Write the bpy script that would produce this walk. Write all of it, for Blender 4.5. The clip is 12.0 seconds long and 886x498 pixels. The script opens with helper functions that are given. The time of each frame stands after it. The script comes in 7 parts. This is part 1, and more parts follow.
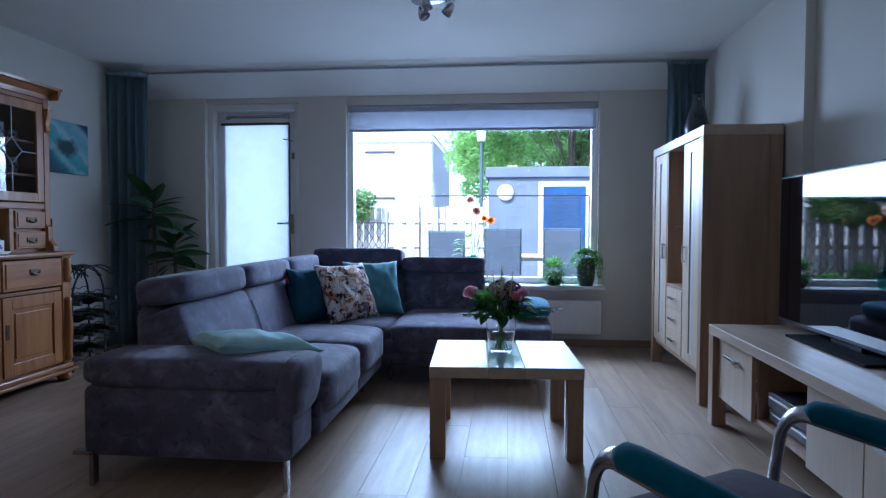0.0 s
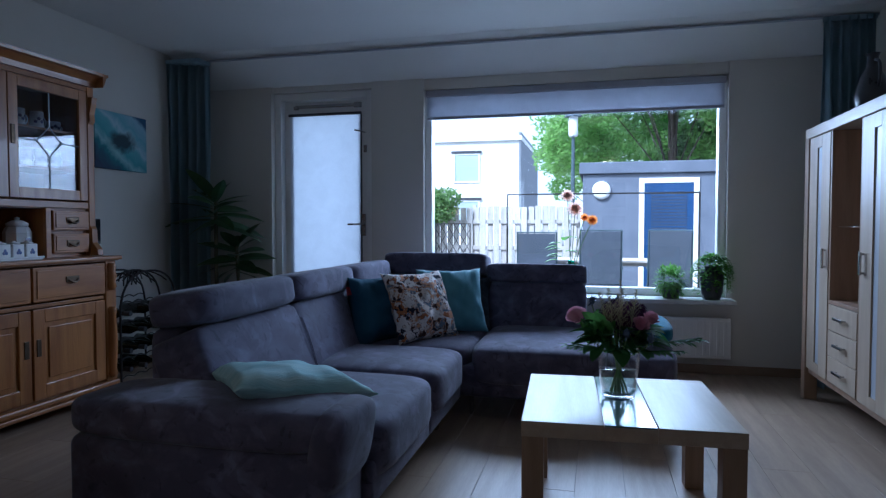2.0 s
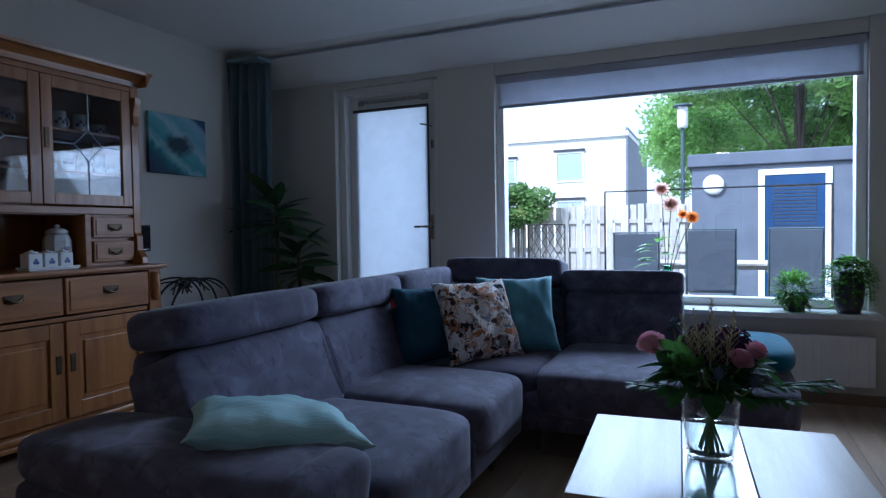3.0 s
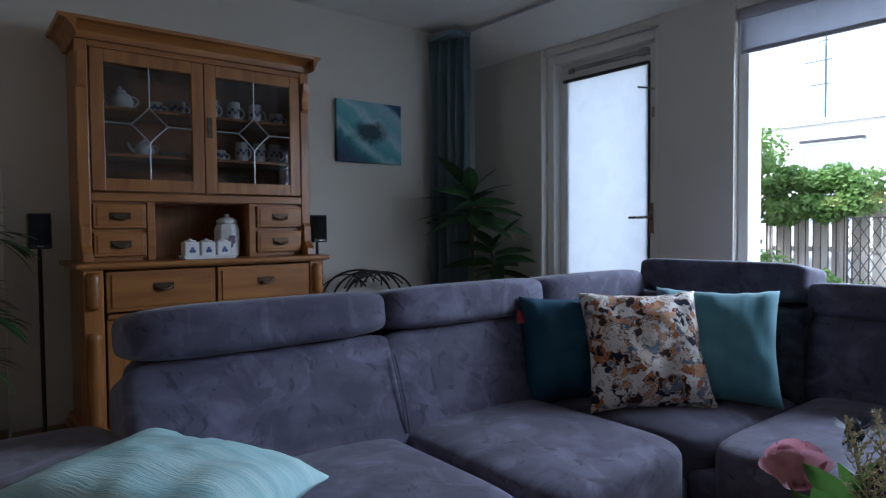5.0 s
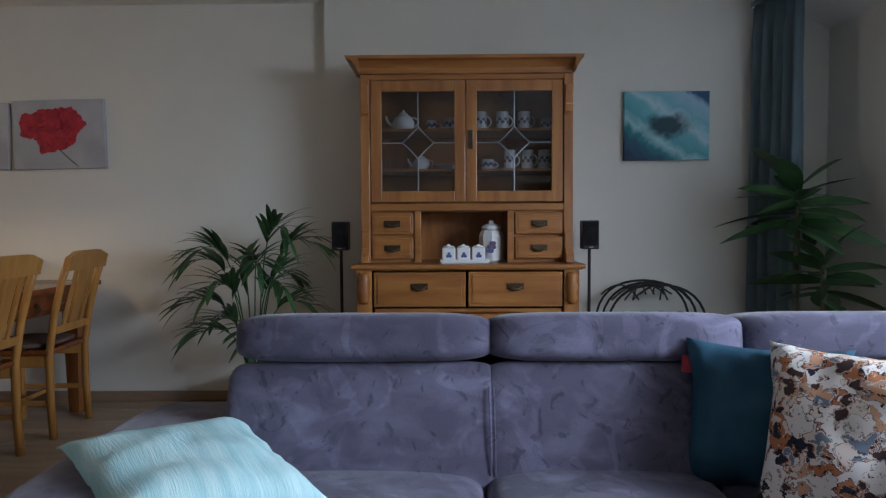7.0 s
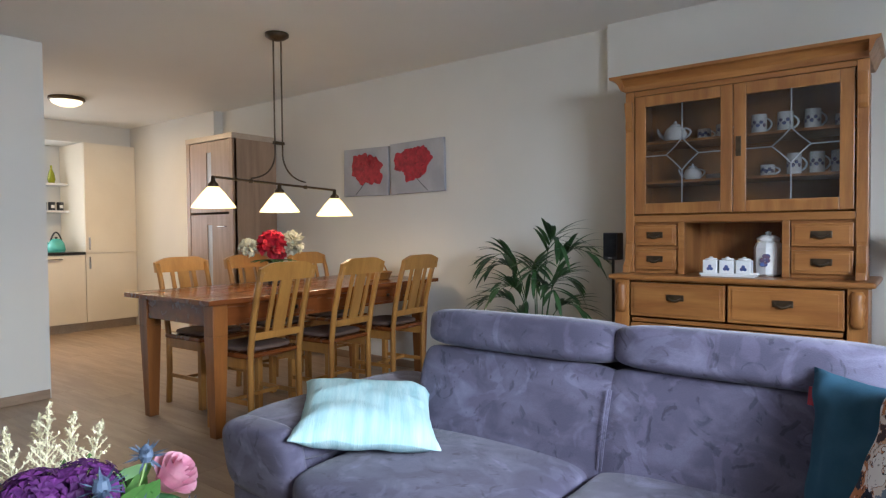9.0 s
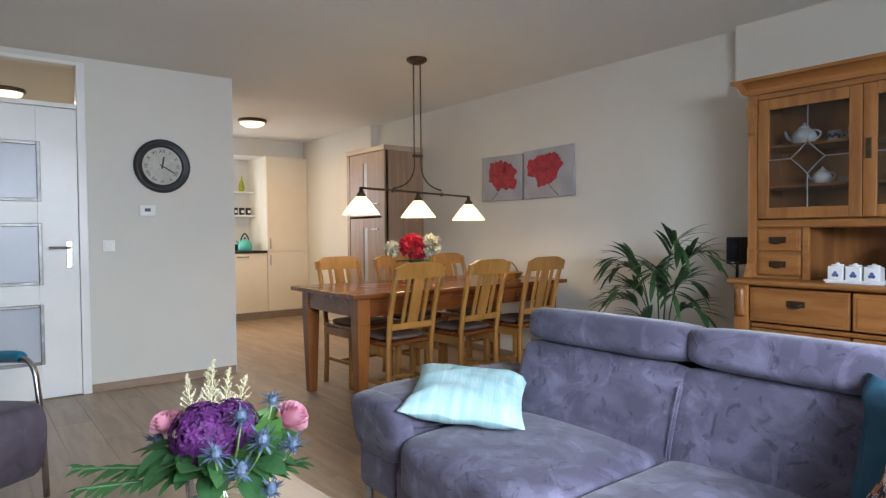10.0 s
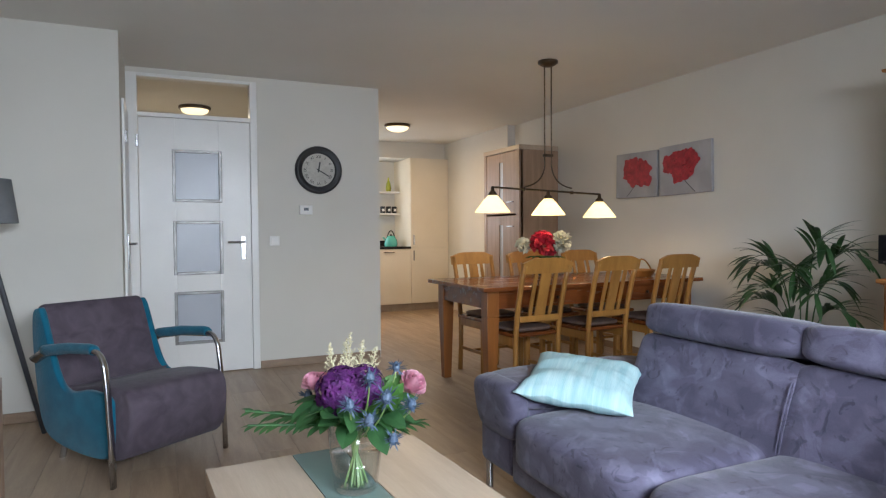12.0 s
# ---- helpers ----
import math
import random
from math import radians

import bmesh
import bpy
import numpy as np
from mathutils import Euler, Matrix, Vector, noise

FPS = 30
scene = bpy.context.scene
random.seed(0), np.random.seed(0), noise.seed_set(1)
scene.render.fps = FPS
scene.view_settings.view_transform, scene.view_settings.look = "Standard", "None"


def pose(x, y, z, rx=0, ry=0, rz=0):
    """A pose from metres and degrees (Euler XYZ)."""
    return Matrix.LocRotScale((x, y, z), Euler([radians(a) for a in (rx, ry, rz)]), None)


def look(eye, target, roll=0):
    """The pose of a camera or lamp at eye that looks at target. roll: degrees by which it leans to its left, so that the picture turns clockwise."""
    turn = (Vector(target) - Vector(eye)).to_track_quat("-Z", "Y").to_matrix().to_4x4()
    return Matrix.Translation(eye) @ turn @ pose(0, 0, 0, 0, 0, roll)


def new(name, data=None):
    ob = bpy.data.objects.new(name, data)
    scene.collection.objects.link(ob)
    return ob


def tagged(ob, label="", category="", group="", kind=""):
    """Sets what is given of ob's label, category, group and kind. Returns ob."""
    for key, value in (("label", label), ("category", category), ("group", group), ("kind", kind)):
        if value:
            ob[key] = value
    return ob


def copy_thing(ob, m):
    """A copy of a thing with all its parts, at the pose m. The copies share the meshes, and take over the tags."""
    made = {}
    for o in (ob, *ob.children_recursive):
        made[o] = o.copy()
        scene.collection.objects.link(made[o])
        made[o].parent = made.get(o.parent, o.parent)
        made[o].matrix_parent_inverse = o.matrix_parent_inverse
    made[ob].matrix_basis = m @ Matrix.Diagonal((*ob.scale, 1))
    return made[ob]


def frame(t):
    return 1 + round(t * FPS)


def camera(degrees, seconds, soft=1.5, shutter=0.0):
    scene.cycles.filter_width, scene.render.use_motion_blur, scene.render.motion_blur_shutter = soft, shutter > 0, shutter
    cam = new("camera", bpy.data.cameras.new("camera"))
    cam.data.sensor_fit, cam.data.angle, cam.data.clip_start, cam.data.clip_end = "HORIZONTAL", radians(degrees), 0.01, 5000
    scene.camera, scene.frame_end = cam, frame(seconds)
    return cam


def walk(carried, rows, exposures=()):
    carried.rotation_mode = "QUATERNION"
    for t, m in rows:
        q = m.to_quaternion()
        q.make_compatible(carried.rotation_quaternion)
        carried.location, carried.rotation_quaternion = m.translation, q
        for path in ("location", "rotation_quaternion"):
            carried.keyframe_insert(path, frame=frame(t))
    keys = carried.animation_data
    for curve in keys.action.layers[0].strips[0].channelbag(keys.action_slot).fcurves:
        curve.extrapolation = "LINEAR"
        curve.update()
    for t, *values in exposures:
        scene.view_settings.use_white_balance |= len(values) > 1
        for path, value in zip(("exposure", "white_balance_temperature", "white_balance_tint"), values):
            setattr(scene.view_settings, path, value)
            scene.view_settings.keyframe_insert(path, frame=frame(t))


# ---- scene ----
cam = camera(70.6, 12.0, 1.25)
PATH = [
    (0, (1.204, 3.508, 1.038), (1.0, 5.496, 0.963), 0.1),
    (0.5, (1.178, 3.621, 1.042), (0.97, 5.609, 0.97), 0.1),
    (1, (1.165, 3.818, 1.05), (0.931, 5.803, 0.979), 0.1),
    (1.5, (1.157, 4.014, 1.054), (0.813, 5.983, 0.983), 0.1),
    (2, (1.095, 4.247, 1.034), (0.618, 6.188, 0.963), -0.0),
    (2.5, (1.097, 4.506, 1.031), (0.484, 6.409, 0.958), -0.0),
    (2.7, (1.128, 4.621, 1.031), (0.443, 6.499, 0.965), -0.4),
    (4.3, (1.311, 5.503, 1.012), (0.038, 7.044, 0.935), -0.6),
    (4.5, (1.31, 5.579, 1.01), (-0.034, 7.059, 0.94), -0.4),
    (5, (1.354, 5.81, 1.006), (-0.208, 7.057, 0.937), -0.5),
    (5.5, (1.433, 6.032, 1.029), (-0.311, 7.01, 0.961), -0.6),
    (6, (1.479, 6.259, 1.058), (-0.413, 6.904, 0.994), -0.5),
    (6.5, (1.515, 6.502, 1.06), (-0.463, 6.785, 0.99), -0.4),
    (8.3, (1.437, 7.354, 1.126), (-0.399, 6.564, 1.055), -0.3),
    (8.5, (1.486, 7.426, 1.096), (-0.28, 6.489, 1.04), -0.3),
    (9, (1.559, 7.62, 1.099), (-0.022, 6.396, 1.044), -0.5),
    (9.5, (1.617, 7.817, 1.127), (0.223, 6.384, 1.074), -0.4),
    (10, (1.628, 8.004, 1.129), (0.407, 6.421, 1.075), -0.5),
    (10.5, (1.636, 8.127, 1.126), (0.586, 6.426, 1.072), -0.5),
    (11, (1.644, 8.202, 1.128), (0.691, 6.445, 1.071), -0.5),
    (11.5, (1.66, 8.23, 1.126), (0.777, 6.437, 1.069), -0.4),
    (12, (1.66, 8.243, 1.123), (0.831, 6.424, 1.065), -0.4),
]
EXPOSURES = [
    (0.0, 1.42, 4500, 10), (2.5, 0.54, 4600, 10), (4.5, 1.0, 5200, 10), (6.5, 1.6, 5550, 10),
    (8.3, 2.4, 5650, 10), (9.6, 2.64, 5750, 10), (12.0, 2.32, 5860, 10),
]
walk(cam, [(t, look(eye, target, roll)) for t, eye, target, roll in PATH], EXPOSURES)

# ---- world and lights ----
SUN_EL, SUN_AZ = radians(44), radians(213.7)
world = bpy.data.worlds.new("sky")
scene.world = world
world.use_nodes = True
wn = world.node_tree.nodes
sky = wn.new("ShaderNodeTexSky")
sky.sky_type = "NISHITA"
sky.sun_disc = False
sky.sun_elevation, sky.sun_rotation = SUN_EL, SUN_AZ
sky.dust_density = 2.0
wn["Background"].inputs["Strength"].default_value = 0.15
# thin bright cloud over the blue
cloud, cover = wn.new("ShaderNodeTexNoise"), wn.new("ShaderNodeMix")
cloud.inputs["Scale"].default_value, cloud.inputs["Detail"].default_value = 3.0, 6.0
cover.data_type = "RGBA"
cover.inputs["B"].default_value = (8.0, 8.2, 8.6, 1)
cov = wn.new("ShaderNodeMapRange")
cov.inputs["To Min"].default_value, cov.inputs["To Max"].default_value = 0.55, 0.95
world.node_tree.links.new(cloud.outputs["Fac"], cov.inputs["Value"])
world.node_tree.links.new(cov.outputs[0], cover.inputs["Factor"])
world.node_tree.links.new(sky.outputs[0], cover.inputs["A"])
world.node_tree.links.new(cover.outputs["Result"], wn["Background"].inputs["Color"])


def lamp(name, kind, m, energy, color=(1, 1, 1), **kw):
    data = bpy.data.lights.new(name, kind)
    data.energy, data.color = energy, color
    for k, v in kw.items():
        if k == "size":
            data.shape, data.size, data.size_y = "RECTANGLE", v[0], v[1]
        elif k == "radius":
            data.shadow_soft_size = v
        elif k == "angle":
            data.angle = v
        elif k == "spread":
            data.spread = v
    ob = new(name, data)
    ob.matrix_world = m
    return ob


lamp("sun", "SUN", look((-4, -6, 7), (0, 0, 0)), 4.8, (1, 0.96, 0.9), angle=radians(15))
# the sky's light in the window opening and behind the glazed garden door
lamp("window_daylight", "AREA", look((0.88, 9.66, 1.70), (0.88, 7.66, 0.15)), 27, (0.88, 0.94, 1.0), size=(2.0, 0.95), spread=radians(138))
lamp("window_daylight_upper", "AREA", look((0.88, 9.15, 1.74), (0.88, 6.0, 0.9)), 4.5, (0.88, 0.94, 1.0), size=(2.0, 0.26))
lamp("garden_door_daylight", "AREA", look((-1.08, 9.45, 1.2), (-1.08, 6.0, 1.0)), 3.0, (0.88, 0.94, 1.0), size=(0.7, 1.7))
lamp("kitchen_window_daylight", "AREA", look((-0.62, -0.72, 1.58), (-1.1, 3.0, 0.6)), 1.3, (0.86, 0.92, 1.0), size=(0.7, 1.0))
WARM = (1.0, 0.72, 0.42)
for lx in (-0.53, -1.005, -1.48):
    lamp("pendant_bulb", "POINT", pose(lx, 4.30, 1.26 + 0.036 * (lx + 1.005)), 0.62, WARM, radius=0.03)
lamp("kitchen_bulb", "AREA", pose(-0.94, 1.265, 2.275), 4.0, (1.0, 0.66, 0.32), size=(0.2, 0.2))
lamp("hall_bulb", "AREA", pose(1.3, 1.5, 2.275), 2.6, (1.0, 0.8, 0.55), size=(0.2, 0.2))


# ---- materials ----
def mat(name, c1, c2=None, rough=0.6, metal=0.0, scale=8.0, stretch=(1, 1, 1), bump=0.1, bscale=60.0, fine=0.25,
        spec=0.5, sheen=0.0, detail=4.0, lo=0.35, hi=0.65, rand=0.0, coat=0.0, distort=0.4, rvar=0.08):
    """Procedural surface: two colours mixed by broad noise, a fine grain on top, bump and uneven gloss."""
    m = bpy.data.materials.new(name)
    m.use_nodes = True
    t = m.node_tree
    n, L = t.nodes, t.links
    b = n["Principled BSDF"]
    c2 = c2 or tuple(min(1, v * 0.86) for v in c1)
    tc = n.new("ShaderNodeTexCoord")
    mp = n.new("ShaderNodeMapping")
    mp.inputs["Scale"].default_value = stretch
    vec = tc.outputs["Object"]
    info = n.new("ShaderNodeObjectInfo")
    if rand:
        add = n.new("ShaderNodeVectorMath")
        add.operation = "MULTIPLY_ADD"
        comb = n.new("ShaderNodeCombineXYZ")
        for i in range(3):
            L.new(info.outputs["Random"], comb.inputs[i])
        L.new(comb.outputs[0], add.inputs[0])
        add.inputs[1].default_value = (37.0, 53.0, 29.0)
        L.new(vec, add.inputs[2])
        vec = add.outputs[0]
    L.new(vec, mp.inputs["Vector"])
    n1 = n.new("ShaderNodeTexNoise")
    n1.inputs["Scale"].default_value, n1.inputs["Detail"].default_value = scale, detail
    n1.inputs["Distortion"].default_value = distort
    L.new(mp.outputs[0], n1.inputs["Vector"])
    r1 = n.new("ShaderNodeMapRange")
    r1.inputs["From Min"].default_value, r1.inputs["From Max"].default_value = lo, hi
    L.new(n1.outputs["Fac"], r1.inputs["Value"])
    mix = n.new("ShaderNodeMix")
    mix.data_type = "RGBA"
    mix.inputs["A"].default_value, mix.inputs["B"].default_value = (*c1, 1), (*c2, 1)
    L.new(r1.outputs[0], mix.inputs["Factor"])
    n2 = n.new("ShaderNodeTexNoise")
    n2.inputs["Scale"].default_value, n2.inputs["Detail"].default_value = bscale, 3.0
    L.new(mp.outputs[0], n2.inputs["Vector"])
    val = n.new("ShaderNodeMapRange")
    val.inputs["To Min"].default_value, val.inputs["To Max"].default_value = 1 - fine, 1 + fine
    L.new(n2.outputs["Fac"], val.inputs["Value"])
    hsv = n.new("ShaderNodeHueSaturation")
    L.new(mix.outputs["Result"], hsv.inputs["Color"])
    last = val.outputs[0]
    if rand:
        rr = n.new("ShaderNodeMapRange")
        rr.inputs["To Min"].default_value, rr.inputs["To Max"].default_value = 1 - rand, 1 + rand
        L.new(info.outputs["Random"], rr.inputs["Value"])
        mul = n.new("ShaderNodeMath")
        mul.operation = "MULTIPLY"
        L.new(last, mul.inputs[0])
        L.new(rr.outputs[0], mul.inputs[1])
        last = mul.outputs[0]
    L.new(last, hsv.inputs["Value"])
    L.new(hsv.outputs[0], b.inputs["Base Color"])
    rg = n.new("ShaderNodeMapRange")
    rg.inputs["To Min"].default_value, rg.inputs["To Max"].default_value = max(0.02, rough - rvar), min(1, rough + rvar)
    L.new(n1.outputs["Fac"], rg.inputs["Value"])
    L.new(rg.outputs[0], b.inputs["Roughness"])
    b.inputs["Metallic"].default_value = metal
    b.inputs["Specular IOR Level"].default_value = spec
    b.inputs["Sheen Weight"].default_value = sheen
    b.inputs["Sheen Roughness"].default_value = 0.4
    b.inputs["Coat Weight"].default_value = coat
    if bump:
        bp = n.new("ShaderNodeBump")
        bp.inputs["Strength"].default_value, bp.inputs["Distance"].default_value = bump, 0.004
        L.new(n2.outputs["Fac"], bp.inputs["Height"])
        L.new(bp.outputs[0], b.inputs["Normal"])
    return m


def glass(name, color=(1, 1, 1), rough=0.0):
    """Thin clear pane: see-through with a Fresnel gloss."""
    m = bpy.data.materials.new(name)
    m.use_nodes = True
    n, L = m.node_tree.nodes, m.node_tree.links
    n.clear()
    out, mx = n.new("ShaderNodeOutputMaterial"), n.new("ShaderNodeMixShader")
    tr, gl, lw = n.new("ShaderNodeBsdfTransparent"), n.new("ShaderNodeBsdfGlossy"), n.new("ShaderNodeLayerWeight")
    pw, fr = n.new("ShaderNodeMath"), n.new("ShaderNodeMath")
    pw.operation, fr.operation = "POWER", "MULTIPLY_ADD"
    pw.inputs[1].default_value, fr.inputs[1].default_value, fr.inputs[2].default_value = 4.0, 0.9, 0.045
    L.new(lw.outputs["Facing"], pw.inputs[0])
    L.new(pw.outputs[0], fr.inputs[0])
    tr.inputs["Color"].default_value = (*color, 1)
    gl.inputs["Roughness"].default_value = rough
    L.new(fr.outputs[0], mx.inputs[0])
    L.new(tr.outputs[0], mx.inputs[1])
    L.new(gl.outputs[0], mx.inputs[2])
    L.new(mx.outputs[0], out.inputs[0])
    return m


def translucent(name, color, amount=0.5, rough=0.8, glow=0.0, glow_color=(1, 1, 1)):
    m = mat(name, color, rough=rough, bump=0.05, fine=0.06)
    n, L = m.node_tree.nodes, m.node_tree.links
    b, out = n["Principled BSDF"], n["Material Output"]
    tl, mx = n.new("ShaderNodeBsdfTranslucent"), n.new("ShaderNodeMixShader")
    tl.inputs["Color"].default_value = (*color, 1)
    mx.inputs[0].default_value = amount
    L.new(b.outputs[0], mx.inputs[1])
    L.new(tl.outputs[0], mx.inputs[2])
    L.new(mx.outputs[0], out.inputs[0])
    if glow:
        b.inputs["Emission Color"].default_value = (*glow_color, 1)
        b.inputs["Emission Strength"].default_value = glow
    return m


M_WALL = mat("wall_paint", (0.68, 0.655, 0.595), (0.645, 0.62, 0.56), rough=0.85, scale=1.2, bump=0.12, bscale=220, fine=0.03)
M_CEIL = mat("ceiling_paint", (0.77, 0.755, 0.715), (0.73, 0.715, 0.675), rough=0.9, scale=0.8, bump=0.1, bscale=180, fine=0.03)
M_WHITE = mat("white_lacquer", (0.80, 0.79, 0.76), (0.76, 0.75, 0.72), rough=0.35, scale=3, bump=0.02, fine=0.02)
M_CREAM = mat("cream_front", (0.74, 0.67, 0.54), (0.70, 0.63, 0.50), rough=0.4, scale=2, bump=0.02, fine=0.02)
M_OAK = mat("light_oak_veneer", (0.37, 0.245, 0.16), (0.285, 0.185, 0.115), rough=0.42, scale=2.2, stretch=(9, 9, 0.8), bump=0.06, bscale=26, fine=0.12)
# for tops: paler and greyer than the upright parts, grain along y
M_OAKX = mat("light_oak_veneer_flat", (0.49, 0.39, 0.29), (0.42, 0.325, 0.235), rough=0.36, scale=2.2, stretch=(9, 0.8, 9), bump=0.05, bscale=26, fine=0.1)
M_BIRCH = mat("pale_birch_front", (0.50, 0.40, 0.29), (0.44, 0.34, 0.24), rough=0.4, scale=2.0, stretch=(9, 9, 0.9), bump=0.04, bscale=24, fine=0.08)
M_PINE = mat("honey_pine", (0.38, 0.165, 0.044), (0.25, 0.096, 0.023), rough=0.38, scale=2.4, stretch=(7, 7, 0.8), bump=0.08, bscale=22, fine=0.16, rand=0.10, coat=0.15)
M_PINEH = mat("honey_pine_flat", (0.38, 0.165, 0.044), (0.26, 0.10, 0.024), rough=0.36, scale=2.4, stretch=(7, 0.8, 7), bump=0.08, bscale=22, fine=0.16, rand=0.08, coat=0.15)
M_DINE = mat("stained_pine", (0.215, 0.062, 0.014), (0.125, 0.034, 0.008), rough=0.26, scale=2.0, stretch=(0.8, 8, 8), bump=0.06, bscale=22, fine=0.16, rand=0.06, coat=0.2)
M_DINEV = mat("stained_pine_leg", (0.27, 0.095, 0.020), (0.17, 0.056, 0.011), rough=0.34, scale=2.0, stretch=(8, 8, 0.8), bump=0.06, bscale=22, fine=0.16, rand=0.08, coat=0.1)
M_CHAIR = mat("oiled_pine_chair", (0.40, 0.19, 0.042), (0.30, 0.135, 0.028), rough=0.36, scale=2.0, stretch=(8, 8, 0.9), bump=0.05, bscale=22, fine=0.14, rand=0.1, coat=0.1)
M_PLANK = mat("oak_laminate", (0.385, 0.285, 0.195), (0.315, 0.228, 0.155), rough=0.40, scale=3.0, stretch=(7, 0.7, 7), bump=0.05, bscale=30, fine=0.16, rand=0.10, rvar=0.06)
M_PLANKX = mat("laminate_underlay", (0.22, 0.16, 0.11), rough=0.6)
M_SKIRT = mat("oak_skirting", (0.30, 0.21, 0.14), (0.25, 0.17, 0.11), rough=0.45, scale=3, stretch=(2, 2, 8))
M_VELVET = mat("mauve_grey_velvet", (0.083, 0.075, 0.113), (0.137, 0.127, 0.182), rough=0.8, scale=10, stretch=(1, 0.75, 1.3), bump=0.25, bscale=320, fine=0.16, sheen=0.2, detail=14, lo=0.44, hi=0.68, distort=0.45, spec=0.2)


def brushed(m, scale, low, high):
    """Nap of a velvet: crisp-edged patches brushed lighter, and thin darker strokes."""
    t = m.node_tree
    n, L = t.nodes, t.links
    sock = n["Principled BSDF"].inputs["Base Color"]
    src = sock.links[0].from_socket
    tc = n.new("ShaderNodeTexCoord")
    last = src
    for sc, dist, lo, hi, v in ((scale, 1.6, 0.54, 0.60, high), (scale * 1.7, 2.4, 0.60, 0.66, low)):
        no = n.new("ShaderNodeTexNoise")
        no.inputs["Scale"].default_value, no.inputs["Detail"].default_value = sc, 5.0
        no.inputs["Distortion"].default_value = dist
        L.new(tc.outputs["Object"], no.inputs["Vector"])
        mr = n.new("ShaderNodeMapRange")
        mr.inputs["From Min"].default_value, mr.inputs["From Max"].default_value = lo, hi
        mr.inputs["To Min"].default_value, mr.inputs["To Max"].default_value = 1.0, v
        L.new(no.outputs["Fac"], mr.inputs["Value"])
        hs = n.new("ShaderNodeHueSaturation")
        L.new(last, hs.inputs["Color"])
        L.new(mr.outputs[0], hs.inputs["Value"])
        last = hs.outputs[0]
    L.new(last, sock)


brushed(M_VELVET, 6.5, 0.64, 1.32)
M_CHAIRV = mat("dark_plum_suede", (0.072, 0.056, 0.072), (0.105, 0.085, 0.104), rough=0.92, scale=10, bump=0.25, bscale=300, fine=0.15, sheen=0.08, detail=5, distort=1.0, spec=0.2)
M_TEAL = mat("petrol_wool", (0.012, 0.13, 0.20), (0.010, 0.10, 0.16), rough=0.9, scale=12, bump=0.4, bscale=420, fine=0.25, sheen=0.2, spec=0.2)
M_BLUECUSH = mat("dusk_blue_cotton", (0.030, 0.082, 0.125), (0.022, 0.062, 0.10), rough=0.9, scale=9, bump=0.3, bscale=500, fine=0.15, spec=0.2)
M_AQUA = mat("aqua_velour", (0.12, 0.27, 0.32), (0.09, 0.22, 0.27), rough=0.8, scale=6, bump=0.3, bscale=380, fine=0.15, sheen=0.3, spec=0.2)
M_PALE = mat("pale_aqua_quilt", (0.33, 0.53, 0.56), (0.50, 0.66, 0.66), rough=0.85, scale=3.0, stretch=(1, 12, 1), bump=0.6, bscale=22, fine=0.10, spec=0.2)
M_CHROME = mat("brushed_chrome", (0.50, 0.50, 0.51), (0.43, 0.43, 0.44), rough=0.24, metal=1.0, scale=6, bump=0.02, fine=0.05)
M_TRIMST = mat("satin_steel_trim", (0.24, 0.23, 0.22), (0.18, 0.17, 0.16), rough=0.42, metal=0.85, scale=14, bump=0.02, fine=0.1)
M_DARKCUSH = mat("charcoal_print_cotton", (0.015, 0.018, 0.026), (0.06, 0.065, 0.08), rough=0.9, scale=16, bump=0.3, bscale=400, fine=0.15, spec=0.2)
M_BRONZE = mat("dark_bronze", (0.11, 0.075, 0.045), (0.07, 0.05, 0.03), rough=0.42, metal=0.8, scale=20, fine=0.2)
M_BLACK = mat("black_plastic", (0.012, 0.012, 0.014), (0.02, 0.02, 0.022), rough=0.4, scale=10, bump=0.05)
M_GRILLE = mat("black_speaker_cloth", (0.012, 0.012, 0.013), (0.02, 0.02, 0.021), rough=0.95, scale=30, bump=0.3, bscale=500, spec=0.1)
M_SCREEN = mat("dark_screen_glass", (0.004, 0.004, 0.006), rough=0.03, bump=0.0, fine=0.02, spec=0.8, rvar=0.01)
M_IRON = mat("black_iron_wire", (0.015, 0.014, 0.014), (0.03, 0.028, 0.026), rough=0.5, metal=0.3, scale=20)
M_CURT = mat("blue_grey_curtain", (0.34, 0.43, 0.47), (0.26, 0.34, 0.38), rough=0.9, scale=3, stretch=(6, 6, 0.6), bump=0.25, bscale=300, fine=0.12, spec=0.2)
M_BLIND = mat("grey_roller_blind", (0.42, 0.42, 0.46), (0.38, 0.38, 0.42), rough=0.85, scale=2, bump=0.1, bscale=400, fine=0.04)
M_SHEER = translucent("white_door_blind", (0.74, 0.77, 0.82), 0.5)
M_ROLL = translucent("grey_roller_cloth", (0.52, 0.53, 0.57), 0.4)
M_STONE = mat("white_sill_stone", (0.70, 0.70, 0.69), (0.60, 0.60, 0.60), rough=0.3, scale=14, bump=0.03, fine=0.08)
M_GLASS = glass("clear_glass")
M_TINT = glass("cabinet_glass", (0.74, 0.74, 0.74))
M_FROST = mat("frosted_glass", (0.44, 0.46, 0.50), (0.40, 0.42, 0.46), rough=0.35, scale=2, bump=0.05, bscale=300, fine=0.03, spec=0.7)
M_TGLASS = mat("satin_glass_inlay", (0.17, 0.25, 0.22), (0.15, 0.22, 0.20), rough=0.12, scale=3, bump=0.0, fine=0.03, spec=0.7)
M_LEAD = mat("lead_came", (0.35, 0.36, 0.38), rough=0.4, metal=0.8)
